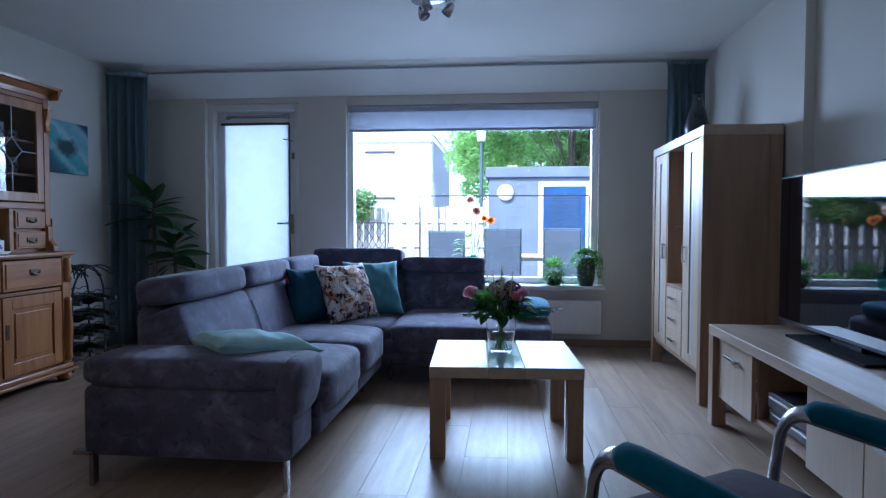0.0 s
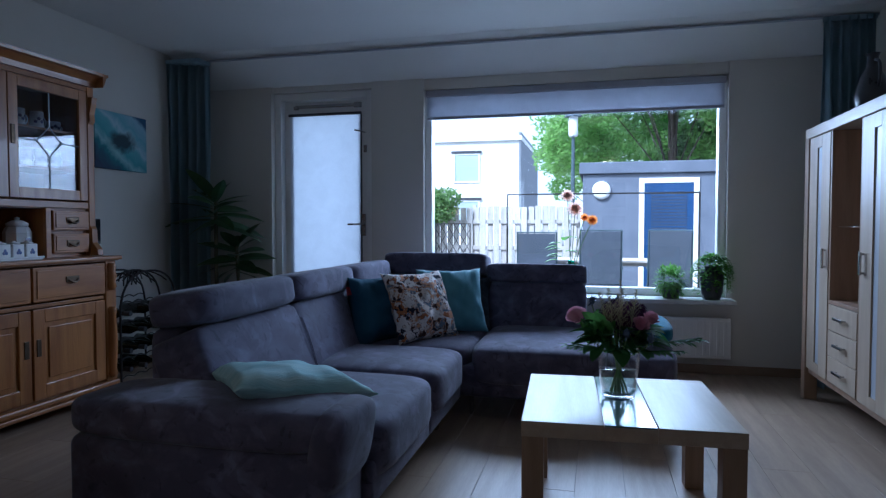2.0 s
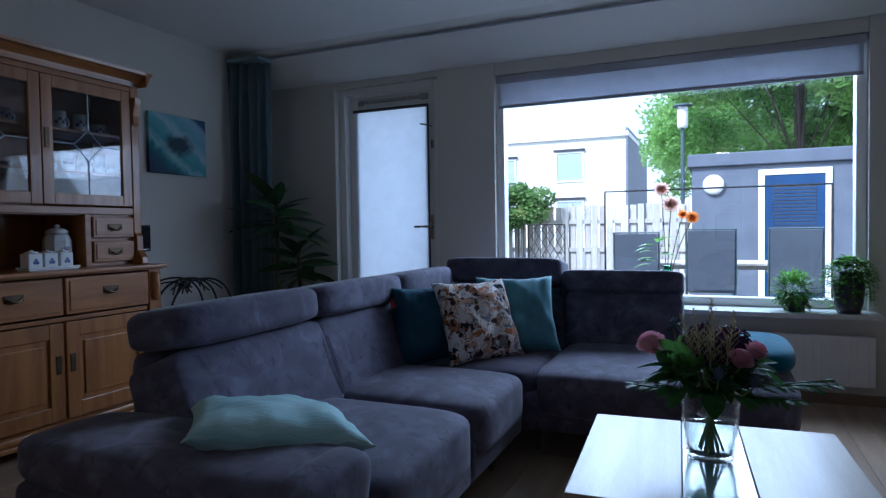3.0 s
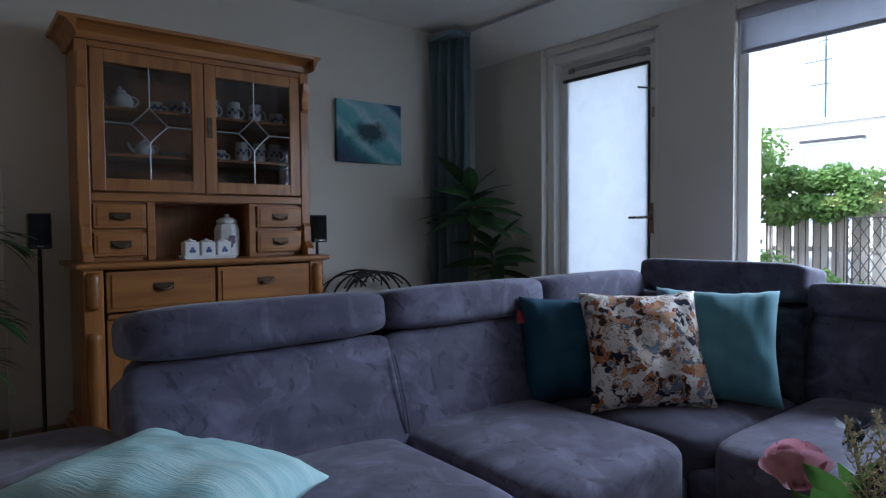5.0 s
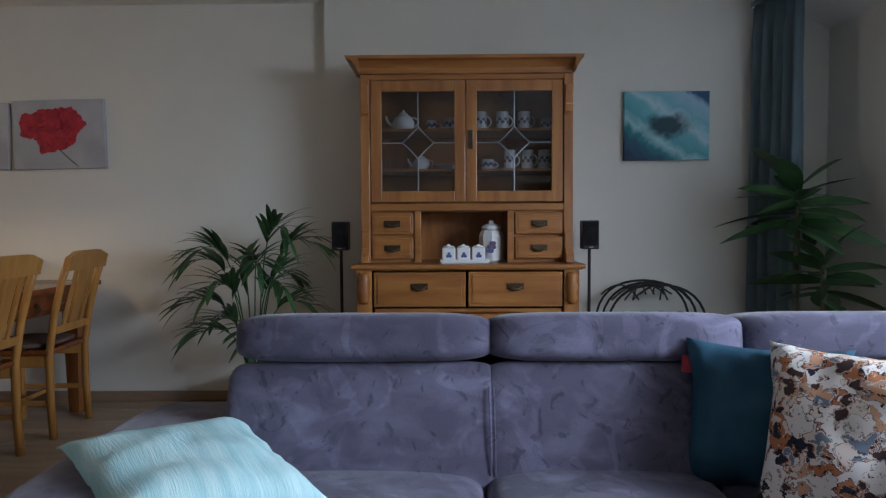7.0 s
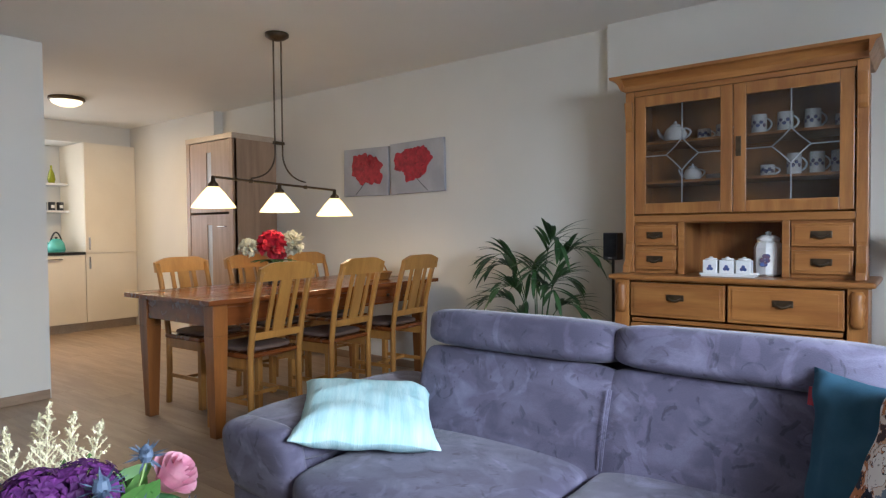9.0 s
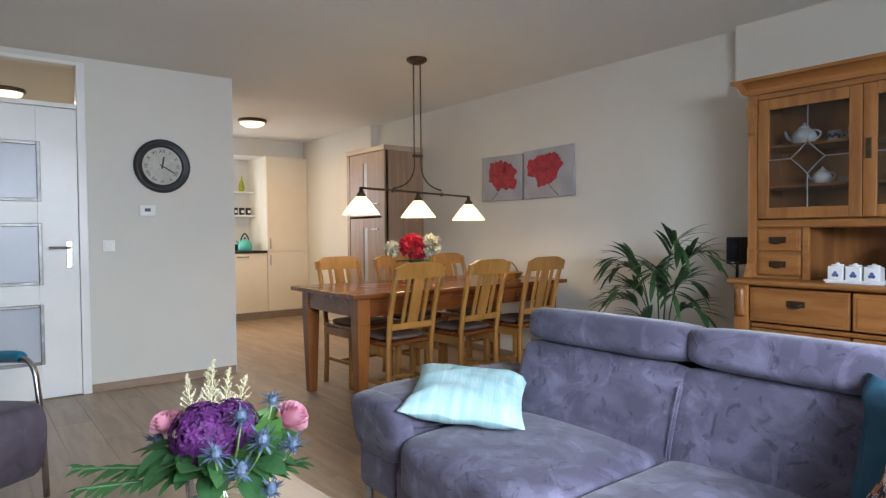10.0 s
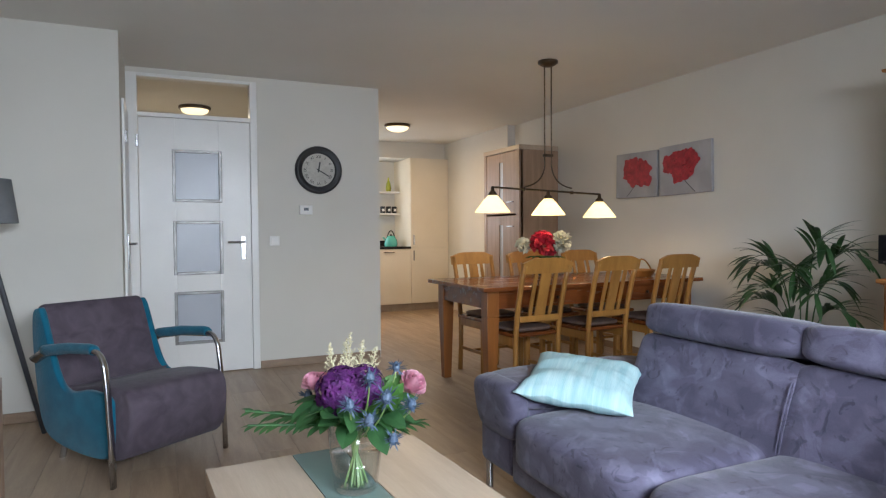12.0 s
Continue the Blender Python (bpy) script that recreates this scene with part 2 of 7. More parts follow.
M_PORC = mat("white_porcelain", (0.78, 0.78, 0.76), (0.70, 0.71, 0.72), rough=0.18, scale=16, bump=0.01, fine=0.03)
M_DECOR = mat("blue_flower_decor", (0.08, 0.12, 0.30), (0.18, 0.09, 0.10), rough=0.3, scale=40)
M_LEAF = mat("dark_green_leaf", (0.022, 0.06, 0.02), (0.045, 0.105, 0.03), rough=0.42, scale=9, bump=0.1, bscale=50, fine=0.2, rand=0.15)
M_LEAF2 = mat("fresh_green_leaf", (0.08, 0.17, 0.03), (0.13, 0.25, 0.05), rough=0.45, scale=12, bump=0.1, fine=0.2)
def through_lit(m, color, amount):
    """Lets light through a thin leaf or petal."""
    n, L = m.node_tree.nodes, m.node_tree.links
    b, out = n["Principled BSDF"], n["Material Output"]
    tl, mx = n.new("ShaderNodeBsdfTranslucent"), n.new("ShaderNodeMixShader")
    tl.inputs["Color"].default_value = (*color, 1)
    mx.inputs[0].default_value = amount
    L.new(b.outputs[0], mx.inputs[1])
    L.new(tl.outputs[0], mx.inputs[2])
    L.new(mx.outputs[0], out.inputs[0])


through_lit(M_LEAF2, (0.16, 0.34, 0.05), 0.5)
M_LEAFB = mat("bouquet_leaf", (0.02, 0.07, 0.022), (0.045, 0.125, 0.035), rough=0.62, scale=15, bump=0.1, fine=0.2)
M_STEM = mat("plant_stem", (0.10, 0.085, 0.05), (0.14, 0.13, 0.07), rough=0.7, scale=20, bump=0.4)
M_GSTEM = mat("cut_flower_stem", (0.16, 0.26, 0.07), (0.24, 0.32, 0.10), rough=0.5, scale=20)
M_POT = mat("anthracite_glazed_pot", (0.035, 0.037, 0.042), (0.06, 0.06, 0.066), rough=0.3, scale=7, fine=0.1)
M_SOIL = mat("potting_soil", (0.03, 0.02, 0.014), rough=0.95, bump=0.8, bscale=80)
M_SHADE = translucent("lit_opal_glass_shade", (0.9, 0.82, 0.6), 0.4, 0.3, 0.36, (1.0, 0.74, 0.30))
M_OPAL = translucent("lit_ceiling_lamp_glass", (0.9, 0.85, 0.7), 0.4, 0.3, 0.55, (1.0, 0.76, 0.40))
M_GREYSHADE = mat("grey_linen_shade", (0.20, 0.21, 0.22), (0.17, 0.18, 0.19), rough=0.9, bump=0.3, bscale=400)
M_PURPLE = mat("violet_hydrangea", (0.045, 0.008, 0.062), (0.105, 0.020, 0.125), rough=0.6, scale=40, fine=0.3, spec=0.3)
M_PINK = mat("pink_rose", (0.60, 0.24, 0.34), (0.72, 0.42, 0.48), rough=0.55, scale=30, fine=0.12, spec=0.3)
M_THISTLE = mat("steel_blue_thistle", (0.045, 0.075, 0.125), (0.09, 0.12, 0.175), rough=0.6, scale=40, fine=0.3)
M_ASTILBE = mat("cream_astilbe", (0.66, 0.60, 0.40), (0.58, 0.52, 0.33), rough=0.8, scale=40)
M_RED = mat("red_petal", (0.46, 0.016, 0.035), (0.25, 0.008, 0.022), rough=0.55, scale=22, fine=0.2)
M_WPETAL = mat("white_petal", (0.52, 0.50, 0.40), (0.44, 0.44, 0.33), rough=0.6, scale=20)
M_ORANGE = mat("orange_petal", (0.75, 0.20, 0.03), (0.82, 0.32, 0.06), rough=0.55, scale=20)
M_PEACH = mat("peach_petal", (0.75, 0.46, 0.36), (0.82, 0.62, 0.52), rough=0.55, scale=20)
M_TERRA = mat("teal_enamel", (0.12, 0.50, 0.42), (0.10, 0.44, 0.37), rough=0.2, scale=6, fine=0.03)
M_COUNTER = mat("black_worktop", (0.012, 0.012, 0.012), (0.03, 0.03, 0.03), rough=0.2, scale=80, fine=0.3)
M_LEAFY = mat("fresh_leaf", (0.06, 0.16, 0.03), (0.10, 0.22, 0.05), rough=0.5, scale=15, bump=0.1, fine=0.2)
through_lit(M_LEAFY, (0.16, 0.34, 0.07), 0.3)
through_lit(M_LEAFB, (0.08, 0.22, 0.05), 0.3)
through_lit(M_CURT, (0.42, 0.54, 0.60), 0.3)
through_lit(M_ORANGE, (0.85, 0.32, 0.06), 0.5)
through_lit(M_PEACH, (0.85, 0.6, 0.48), 0.5)
through_lit(M_PINK, (0.8, 0.4, 0.5), 0.35)


# ---- mesh helpers ----
def part(name, bm, material, parent=None, label="", smooth=False):
    me = bpy.data.meshes.new(name)
    if smooth:
        for f in bm.faces:
            f.smooth = True
    bm.to_mesh(me)
    bm.free()
    me.materials.append(material)
    ob = new(name, me)
    if parent is not None:
        ob.parent = parent
    if label:
        ob["label"] = label
    return ob


def thing(name, m, label, category, group="", kind=""):
    ob = new(name)
    ob.empty_display_size = 0.1
    ob.matrix_basis = m
    return tagged(ob, label, category, group, kind)


def struct(name, bm, material, label, category="structure", smooth=False):
    return tagged(part(name, bm, material, None, "", smooth), label, category, "", "structure")


def bx(bm, x0, x1, y0, y1, z0, z1, bev=0.004, seg=2, m=None):
    """A box with rounded edges."""
    x0, x1, y0, y1, z0, z1 = min(x0, x1), max(x0, x1), min(y0, y1), max(y0, y1), min(z0, z1), max(z0, z1)
    vs = [bm.verts.new((x, y, z)) for x in (x0, x1) for y in (y0, y1) for z in (z0, z1)]
    fs = [bm.faces.new([vs[i] for i in q]) for q in ((0, 1, 3, 2), (4, 6, 7, 5), (0, 4, 5, 1), (2, 3, 7, 6), (0, 2, 6, 4), (1, 5, 7, 3))]
    made = list(vs)
    bev = min(bev, 0.45 * min(x1 - x0, y1 - y0, z1 - z0))
    if bev > 0:
        edges = list({e for f in fs for e in f.edges})
        r = bmesh.ops.bevel(bm, geom=edges, offset=bev, segments=seg, profile=0.5, affect="EDGES", clamp_overlap=True)
        made = list({v for f in r["faces"] for v in f.verts} | {v for v in vs if v.is_valid})
    if m is not None:
        bmesh.ops.transform(bm, matrix=m, verts=made)
    return bm


def BM():
    return bmesh.new()


def box(x0, x1, y0, y1, z0, z1, bev=0.004, seg=2, m=None):
    return bx(BM(), x0, x1, y0, y1, z0, z1, bev, seg, m)


def soft(bm, w, d, h, e=5.0, n=8, m=None, sag=0.0):
    """A stuffed block: a rounded box of w x d x h about its centre."""
    grid = {}
    p = [2 * i / n - 1 for i in range(n + 1)]
    p = [math.copysign(abs(v) ** 0.7, v) for v in p]

    def vert(i, j, k):
        if (i, j, k) not in grid:
            x, y, z = p[i], p[j], p[k]
            s = (abs(x) ** e + abs(y) ** e + abs(z) ** e) ** (1 / e)
            x, y, z = x / s, y / s, z / s
            zz = z * h / 2 + (sag * (1 - x * x) * (1 - y * y) if z > 0 else 0)
            v = Vector((x * w / 2, y * d / 2, zz))
            grid[i, j, k] = bm.verts.new(m @ v if m is not None else v)
        return grid[i, j, k]
    for a in range(n):
        for b in range(n):
            for q in (0, n):
                for axis in range(3):
                    c = []
                    for (u, v) in ((a, b), (a + 1, b), (a + 1, b + 1), (a, b + 1)):
                        t = [u, v]
                        t.insert(axis, q)
                        c.append(vert(*t))
                    if (q == 0) == (axis != 1):
                        c.reverse()
                    bm.faces.new(c)
    return bm


def pillow(w, d, h, n=14, m=None, wave=0.0):
    """A scatter cushion lying flat, with drawn-in sides and pointed corners."""
    bm = BM()
    top, bot = {}, {}
    for i in range(n + 1):
        for j in range(n + 1):
            u, v = 2 * i / n - 1, 2 * j / n - 1
            t = max(0.0, (1 - u ** 4) * (1 - v ** 4)) ** 0.5 * (0.62 + 0.38 * (1 - 0.5 * (u * u + v * v)))
            x, y = u * w / 2 * (1 - 0.09 * (1 - v * v)), v * d / 2 * (1 - 0.09 * (1 - u * u))
            wv = wave * noise.noise(Vector((u * 2.3, v * 2.3, w * 9))) + 0.5 * wave * noise.noise(Vector((u * 5.5 + 3, v * 2.2, w * 17))) * (0.4 + max(abs(u), abs(v)))
            top[i, j] = bm.verts.new((x, y, t * h / 2 + wv + 0.002))
            bot[i, j] = bm.verts.new((x, y, -t * h / 2 + wv - 0.002))
    for i in range(n):
        for j in range(n):
            bm.faces.new((top[i, j], top[i + 1, j], top[i + 1, j + 1], top[i, j + 1]))
            bm.faces.new((bot[i, j + 1], bot[i + 1, j + 1], bot[i + 1, j], bot[i, j]))
    rim = [(i, 0) for i in range(n)] + [(n, j) for j in range(n)] + [(i, n) for i in range(n, 0, -1)] + [(0, j) for j in range(n, 0, -1)]
    for a, b in zip(rim, rim[1:] + rim[:1]):
        bm.faces.new((top[a], bot[a], bot[b], top[b]))
    if m is not None:
        bmesh.ops.transform(bm, matrix=m, verts=bm.verts)
    return bm


def lathe(profile, n=24, bm=None, m=None, close=True):
    """Turns (radius, height) pairs about z."""
    bm = bm or BM()
    rings = []
    for r, z in profile:
        ring = [Vector((r * math.cos(2 * math.pi * k / n), r * math.sin(2 * math.pi * k / n), z)) for k in range(n)]
        rings.append([bm.verts.new(m @ v if m is not None else v) for v in ring])
    for a, b in zip(rings, rings[1:]):
        for k in range(n):
            bm.faces.new((a[k], a[(k + 1) % n], b[(k + 1) % n], b[k]))
    if close:
        for ring, flip in ((rings[0], True), (rings[-1], False)):
            try:
                bm.faces.new(ring[::-1] if flip else ring)
            except ValueError:
                pass
    return bm


def tube(points, r, n=8, bm=None, taper=1.0, flat=1.0):
    """A rod along the points; taper: the end's share of r."""
    bm = bm or BM()
    pts = [Vector(p) for p in points]
    rings = []
    side = None
    for i, p in enumerate(pts):
        d = (pts[min(i + 1, len(pts) - 1)] - pts[max(i - 1, 0)]).normalized()
        if side is None:
            side = d.orthogonal().normalized()
        side = (side - d * side.dot(d)).normalized()
        up = d.cross(side)
        rr = r * (1 + (taper - 1) * i / max(1, len(pts) - 1))
        rings.append([bm.verts.new(p + side * (rr * math.cos(2 * math.pi * k / n)) + up * (rr * flat * math.sin(2 * math.pi * k / n))) for k in range(n)])
    for a, b in zip(rings, rings[1:]):
        for k in range(n):
            bm.faces.new((a[k], a[(k + 1) % n], b[(k + 1) % n], b[k]))
    bm.faces.new(rings[0][::-1])
    bm.faces.new(rings[-1])
    return bm


def arc(p0, p1, p2, n=8):
    """Points of a quadratic curve."""
    a, b, c = Vector(p0), Vector(p1), Vector(p2)
    return [a * (1 - t) ** 2 + b * (2 * t * (1 - t)) + c * t * t for t in (i / n for i in range(n + 1))]


def rounded(points, n=4):
    """A closed outline smoothed through its points."""
    k, out = len(points), []
    for i in range(k):
        p0, p1, p2, p3 = (Vector(points[(i + d) % k]) for d in (-1, 0, 1, 2))
        for j in range(n):
            t = j / n
            out.append(tuple(0.5 * (2 * p1 + (p2 - p0) * t + (2 * p0 - 5 * p1 + 4 * p2 - p3) * t * t + (3 * p1 - p0 - 3 * p2 + p3) * t ** 3)))
    return out


def prism(outline, axis, a, b, bm=None, bev=0.0):
    """Extrudes a closed outline of (u, v) along an axis from a to b."""
    bm = bm or BM()
    def pt(u, v, w):
        return {"x": (w, u, v), "y": (u, w, v), "z": (u, v, w)}[axis]
    lo = [bm.verts.new(pt(u, v, a)) for u, v in outline]
    hi = [bm.verts.new(pt(u, v, b)) for u, v in outline]
    fs = [bm.faces.new(lo), bm.faces.new(hi[::-1])]
    k = len(outline)
    fs += [bm.faces.new((lo[i], hi[i], hi[(i + 1) % k], lo[(i + 1) % k])) for i in range(k)]
    bmesh.ops.recalc_face_normals(bm, faces=fs)
    if bev:
        bmesh.ops.bevel(bm, geom=list({e for f in fs for e in f.edges}), offset=bev, segments=2, profile=0.5, affect="EDGES", clamp_overlap=True)
    return bm


def leaf(bm, base, direction, length, width, droop=0.3, up=(0, 0, 1), seg=5, fold=0.15):
    """A pointed blade from base, bending down."""
    d = Vector(direction).normalized()
    side = d.cross(Vector(up))
    side = side.normalized() if side.length > 1e-4 else d.orthogonal().normalized()
    rows = []
    p = Vector(base)
    for i in range(seg + 1):
        t = i / seg
        wv = width * 0.5 * (math.sin(math.pi * min(1, t * 0.9 + 0.08)) ** 0.8) * (1 - 0.2 * t)
        if i == seg:
            wv = width * 0.02
        nrm = side.cross(d).normalized()
        rows.append((bm.verts.new(p - side * wv + nrm * wv * fold), bm.verts.new(p), bm.verts.new(p + side * wv + nrm * wv * fold)))
        d = (d + Vector((0, 0, -droop / seg))).normalized()
        p = p + d * (length / seg)
    for a, b in zip(rows, rows[1:]):
        bm.faces.new((a[0], a[1], b[1], b[0]))
        bm.faces.new((a[1], a[2], b[2], b[1]))
    return bm


# ---- the shell ----
XL, XR, YW, YB, ZC = -2.19, 2.765, 8.957, 2.945, 2.38
floor_bm = BM()
bx(floor_bm, -2.6, 3.05, -0.75, 8.95, -0.14, -0.008, 0)
floor = struct("floor", floor_bm, M_PLANKX, "light oak laminate floor laid in planks towards the window", "floor")
ceil_bm = BM()
bx(ceil_bm, -2.6, 3.05, -0.75, 8.56, ZC, ZC + 0.2, 0)
prism([(8.56, ZC), (8.655, 2.342), (8.957, 2.18), (9.27, 2.18), (9.27, ZC + 0.2), (8.56, ZC + 0.2)], "x", -2.6, 3.05, ceil_bm)
struct("ceiling", ceil_bm, M_CEIL, "white painted ceiling sloping down above the window wall", "ceiling")
# window wall with the door and window openings
WX0, WX1, WZ0, WZ1 = -0.218, 1.976, 0.535, 2.095
DX0, DX1 = -1.522, -0.647
wb = BM()
bx(wb, -2.6, DX0, YW, 9.26, -0.14, 2.18, 0)
bx(wb, DX1, WX0, YW, 9.26, -0.14, 2.18, 0)
bx(wb, WX1, 3.05, YW, 9.26, -0.14, 2.18, 0)
bx(wb, WX0, WX1, YW, 9.26, -0.14, WZ0 - 0.03, 0)
bx(wb, DX0, DX1, YW + 0.02, 9.26, 2.135, 2.18, 0)
bx(wb, WX0, WX1, YW + 0.02, 9.26, WZ1, 2.18, 0)
struct("wall_north", wb, M_WALL, "cream painted window wall with a garden door and a wide window", "wall")
lw = BM()
bx(lw, -2.6, XL, 6.03, YW, -0.14, ZC, 0)
bx(lw, -2.6, -2.262, 1.74, 6.03, -0.14, ZC, 0)
bx(lw, -2.6, -2.16, -0.75, 1.74, -0.14, ZC, 0)
struct("wall_west", lw, M_WALL, "cream painted side wall of living and dining area", "wall")
rw = BM()
bx(rw, XR, 3.05, 7.03, YW, -0.14, ZC, 0)
bx(rw, 2.82, 3.05, 3.74, 7.03, -0.14, ZC, 0)
struct("wall_east", rw, M_WALL, "cream painted side wall behind the television", "wall")
bw = BM()
DRX0, DRX1, JOG = 0.963, 1.785, 1.862
bx(bw, -0.138, DRX0 - 0.055, YB - 0.1, YB, -0.14, ZC, 0)
bx(bw, DRX0 - 0.055, JOG, YB - 0.1, YB, 2.34, ZC, 0)
bx(bw, JOG, 3.05, 3.70, 3.84, -0.14, ZC, 0)
bx(bw, JOG, JOG + 0.1, YB - 0.1, 3.70, -0.14, ZC, 0)
bx(bw, -0.138, -0.038, -0.60, YB - 0.1, -0.14, ZC, 0)
bx(bw, -2.16, -1.0, -0.75, -0.60, -0.14, ZC, 0)
bx(bw, -0.25, -0.138, -0.75, -0.60, -0.14, ZC, 0)
bx(bw, -1.0, -0.25, -0.75, -0.60, -0.14, 1.05, 0)
bx(bw, -1.0, -0.25, -0.75, -0.60, 2.1, ZC, 0)
bx(bw, -0.038, 1.96, 0.6, 0.7, -0.14, ZC, 0)
bx(bw, JOG, JOG + 0.1, 0.7, YB - 0.1, -0.14, ZC, 0)
struct("wall_south", bw, M_WALL, "cream painted inner wall with the hall door and kitchen opening", "wall")

# ---- floorboards ----
plank_me = {}


def plank(x0, x1, y0, y1):
    key = (round(x1 - x0, 3), round(y1 - y0, 3))
    if key not in plank_me:
        b = box(0, key[0] - 0.0015, 0, key[1] - 0.0015, -0.008, 0.0, 0.0004, 1)
        me = bpy.data.meshes.new("plank")
        b.to_mesh(me)
        b.free()
        me.materials.append(M_PLANK)
        plank_me[key] = me
    ob = new("plank", plank_me[key])
    ob.location = (x0, y0, 0)
    ob.parent = floor


def planks():
    w, ln = 0.193, 1.29
    for i in range(27):
        x0 = -2.262 + i * w
        x1 = min(x0 + w, 2.82)
        y = -0.6 - (i * 0.43) % ln
        while y < YW:
            a, b = max(y, -0.6), min(y + ln, YW)
            y += ln
            if b - a < 0.05:
                continue
            plank(x0, x1, a, b)


def skirting():
    def run(x0, x1, y0, y1):
        struct("baseboard", box(x0, x1, y0, y1, 0.0, 0.062, 0.004), M_SKIRT, "narrow oak skirting board along the wall foot", "baseboard")
    t = 0.014
    run(XL, XL + t, 6.035, YW)
    run(-2.262, -2.262 + t, 1.75, 6.025)
    run(-2.17, DX0 - 0.005, YW - t, YW)
    run(DX1 + 0.005, XR - 0.02, YW - t, YW)
    run(-0.13, DRX0 - 0.06, YB, YB + t)
    run(JOG + 0.005, 2.80, 3.84, 3.84 + t)
    run(XR - t, XR, 7.04, YW - 0.02)
    run(2.82 - t, 2.82, 3.86, 7.02)


# ---- window and garden door ----
def window():
    w = tagged(new("window_1"), "wide white timber window with a single clear pane", "window", "", "structure")
    fb = BM()
    f = 0.055
    bx(fb, WX0 + 0.001, WX0 + f, 9.002, 9.092, WZ0, WZ1 - 0.001, 0.006)
    bx(fb, WX1 - f, WX1 - 0.001, 9.002, 9.092, WZ0, WZ1 - 0.001, 0.006)
    bx(fb, WX0 + f, WX1 - f, 9.002, 9.092, WZ0, WZ0 + f, 0.006)
    bx(fb, WX0 + f, WX1 - f, 9.002, 9.092, WZ1 - f, WZ1 - 0.001, 0.006)
    part("window_frame", fb, M_WHITE, w)
    g = part("pane", box(WX0 + f - 0.01, WX1 - f + 0.01, 9.046, 9.052, WZ0 + f - 0.01, WZ1 - f + 0.01, 0), M_GLASS, w)
    g.visible_shadow = False
    part("outer_sill", box(WX0, WX1, 9.094, 9.332, WZ0 - 0.05, WZ0 + 0.01, 0.006), M_STONE, w)
    s = BM()
    bx(s, WX0 - 0.03, WX1 + 0.035, 8.772, 9.001, WZ0 - 0.03, WZ0 + 0.0, 0.005)
    struct("window_sill", s, M_STONE, "white marble-look inner window sill", "window sill")
    # roller blind
    b = thing("roller_blind", pose(0, 0, 0), "grey roller blind rolled up at the window head", "blind")
    cb = BM()
    bx(cb, WX0 + 0.012, WX1 - 0.012, 8.964, 9.000, 2.035, 2.09, 0.012, 3)
    part("cassette", cb, M_BLIND, b)
    part("cloth", box(WX0 + 0.025, WX1 - 0.025, 8.980, 8.983, 1.878, 2.05, 0), M_ROLL, b)
    part("bottom_bar", box(WX0 + 0.025, WX1 - 0.025, 8.974, 8.990, 1.862, 1.884, 0.005), M_BLIND, b)


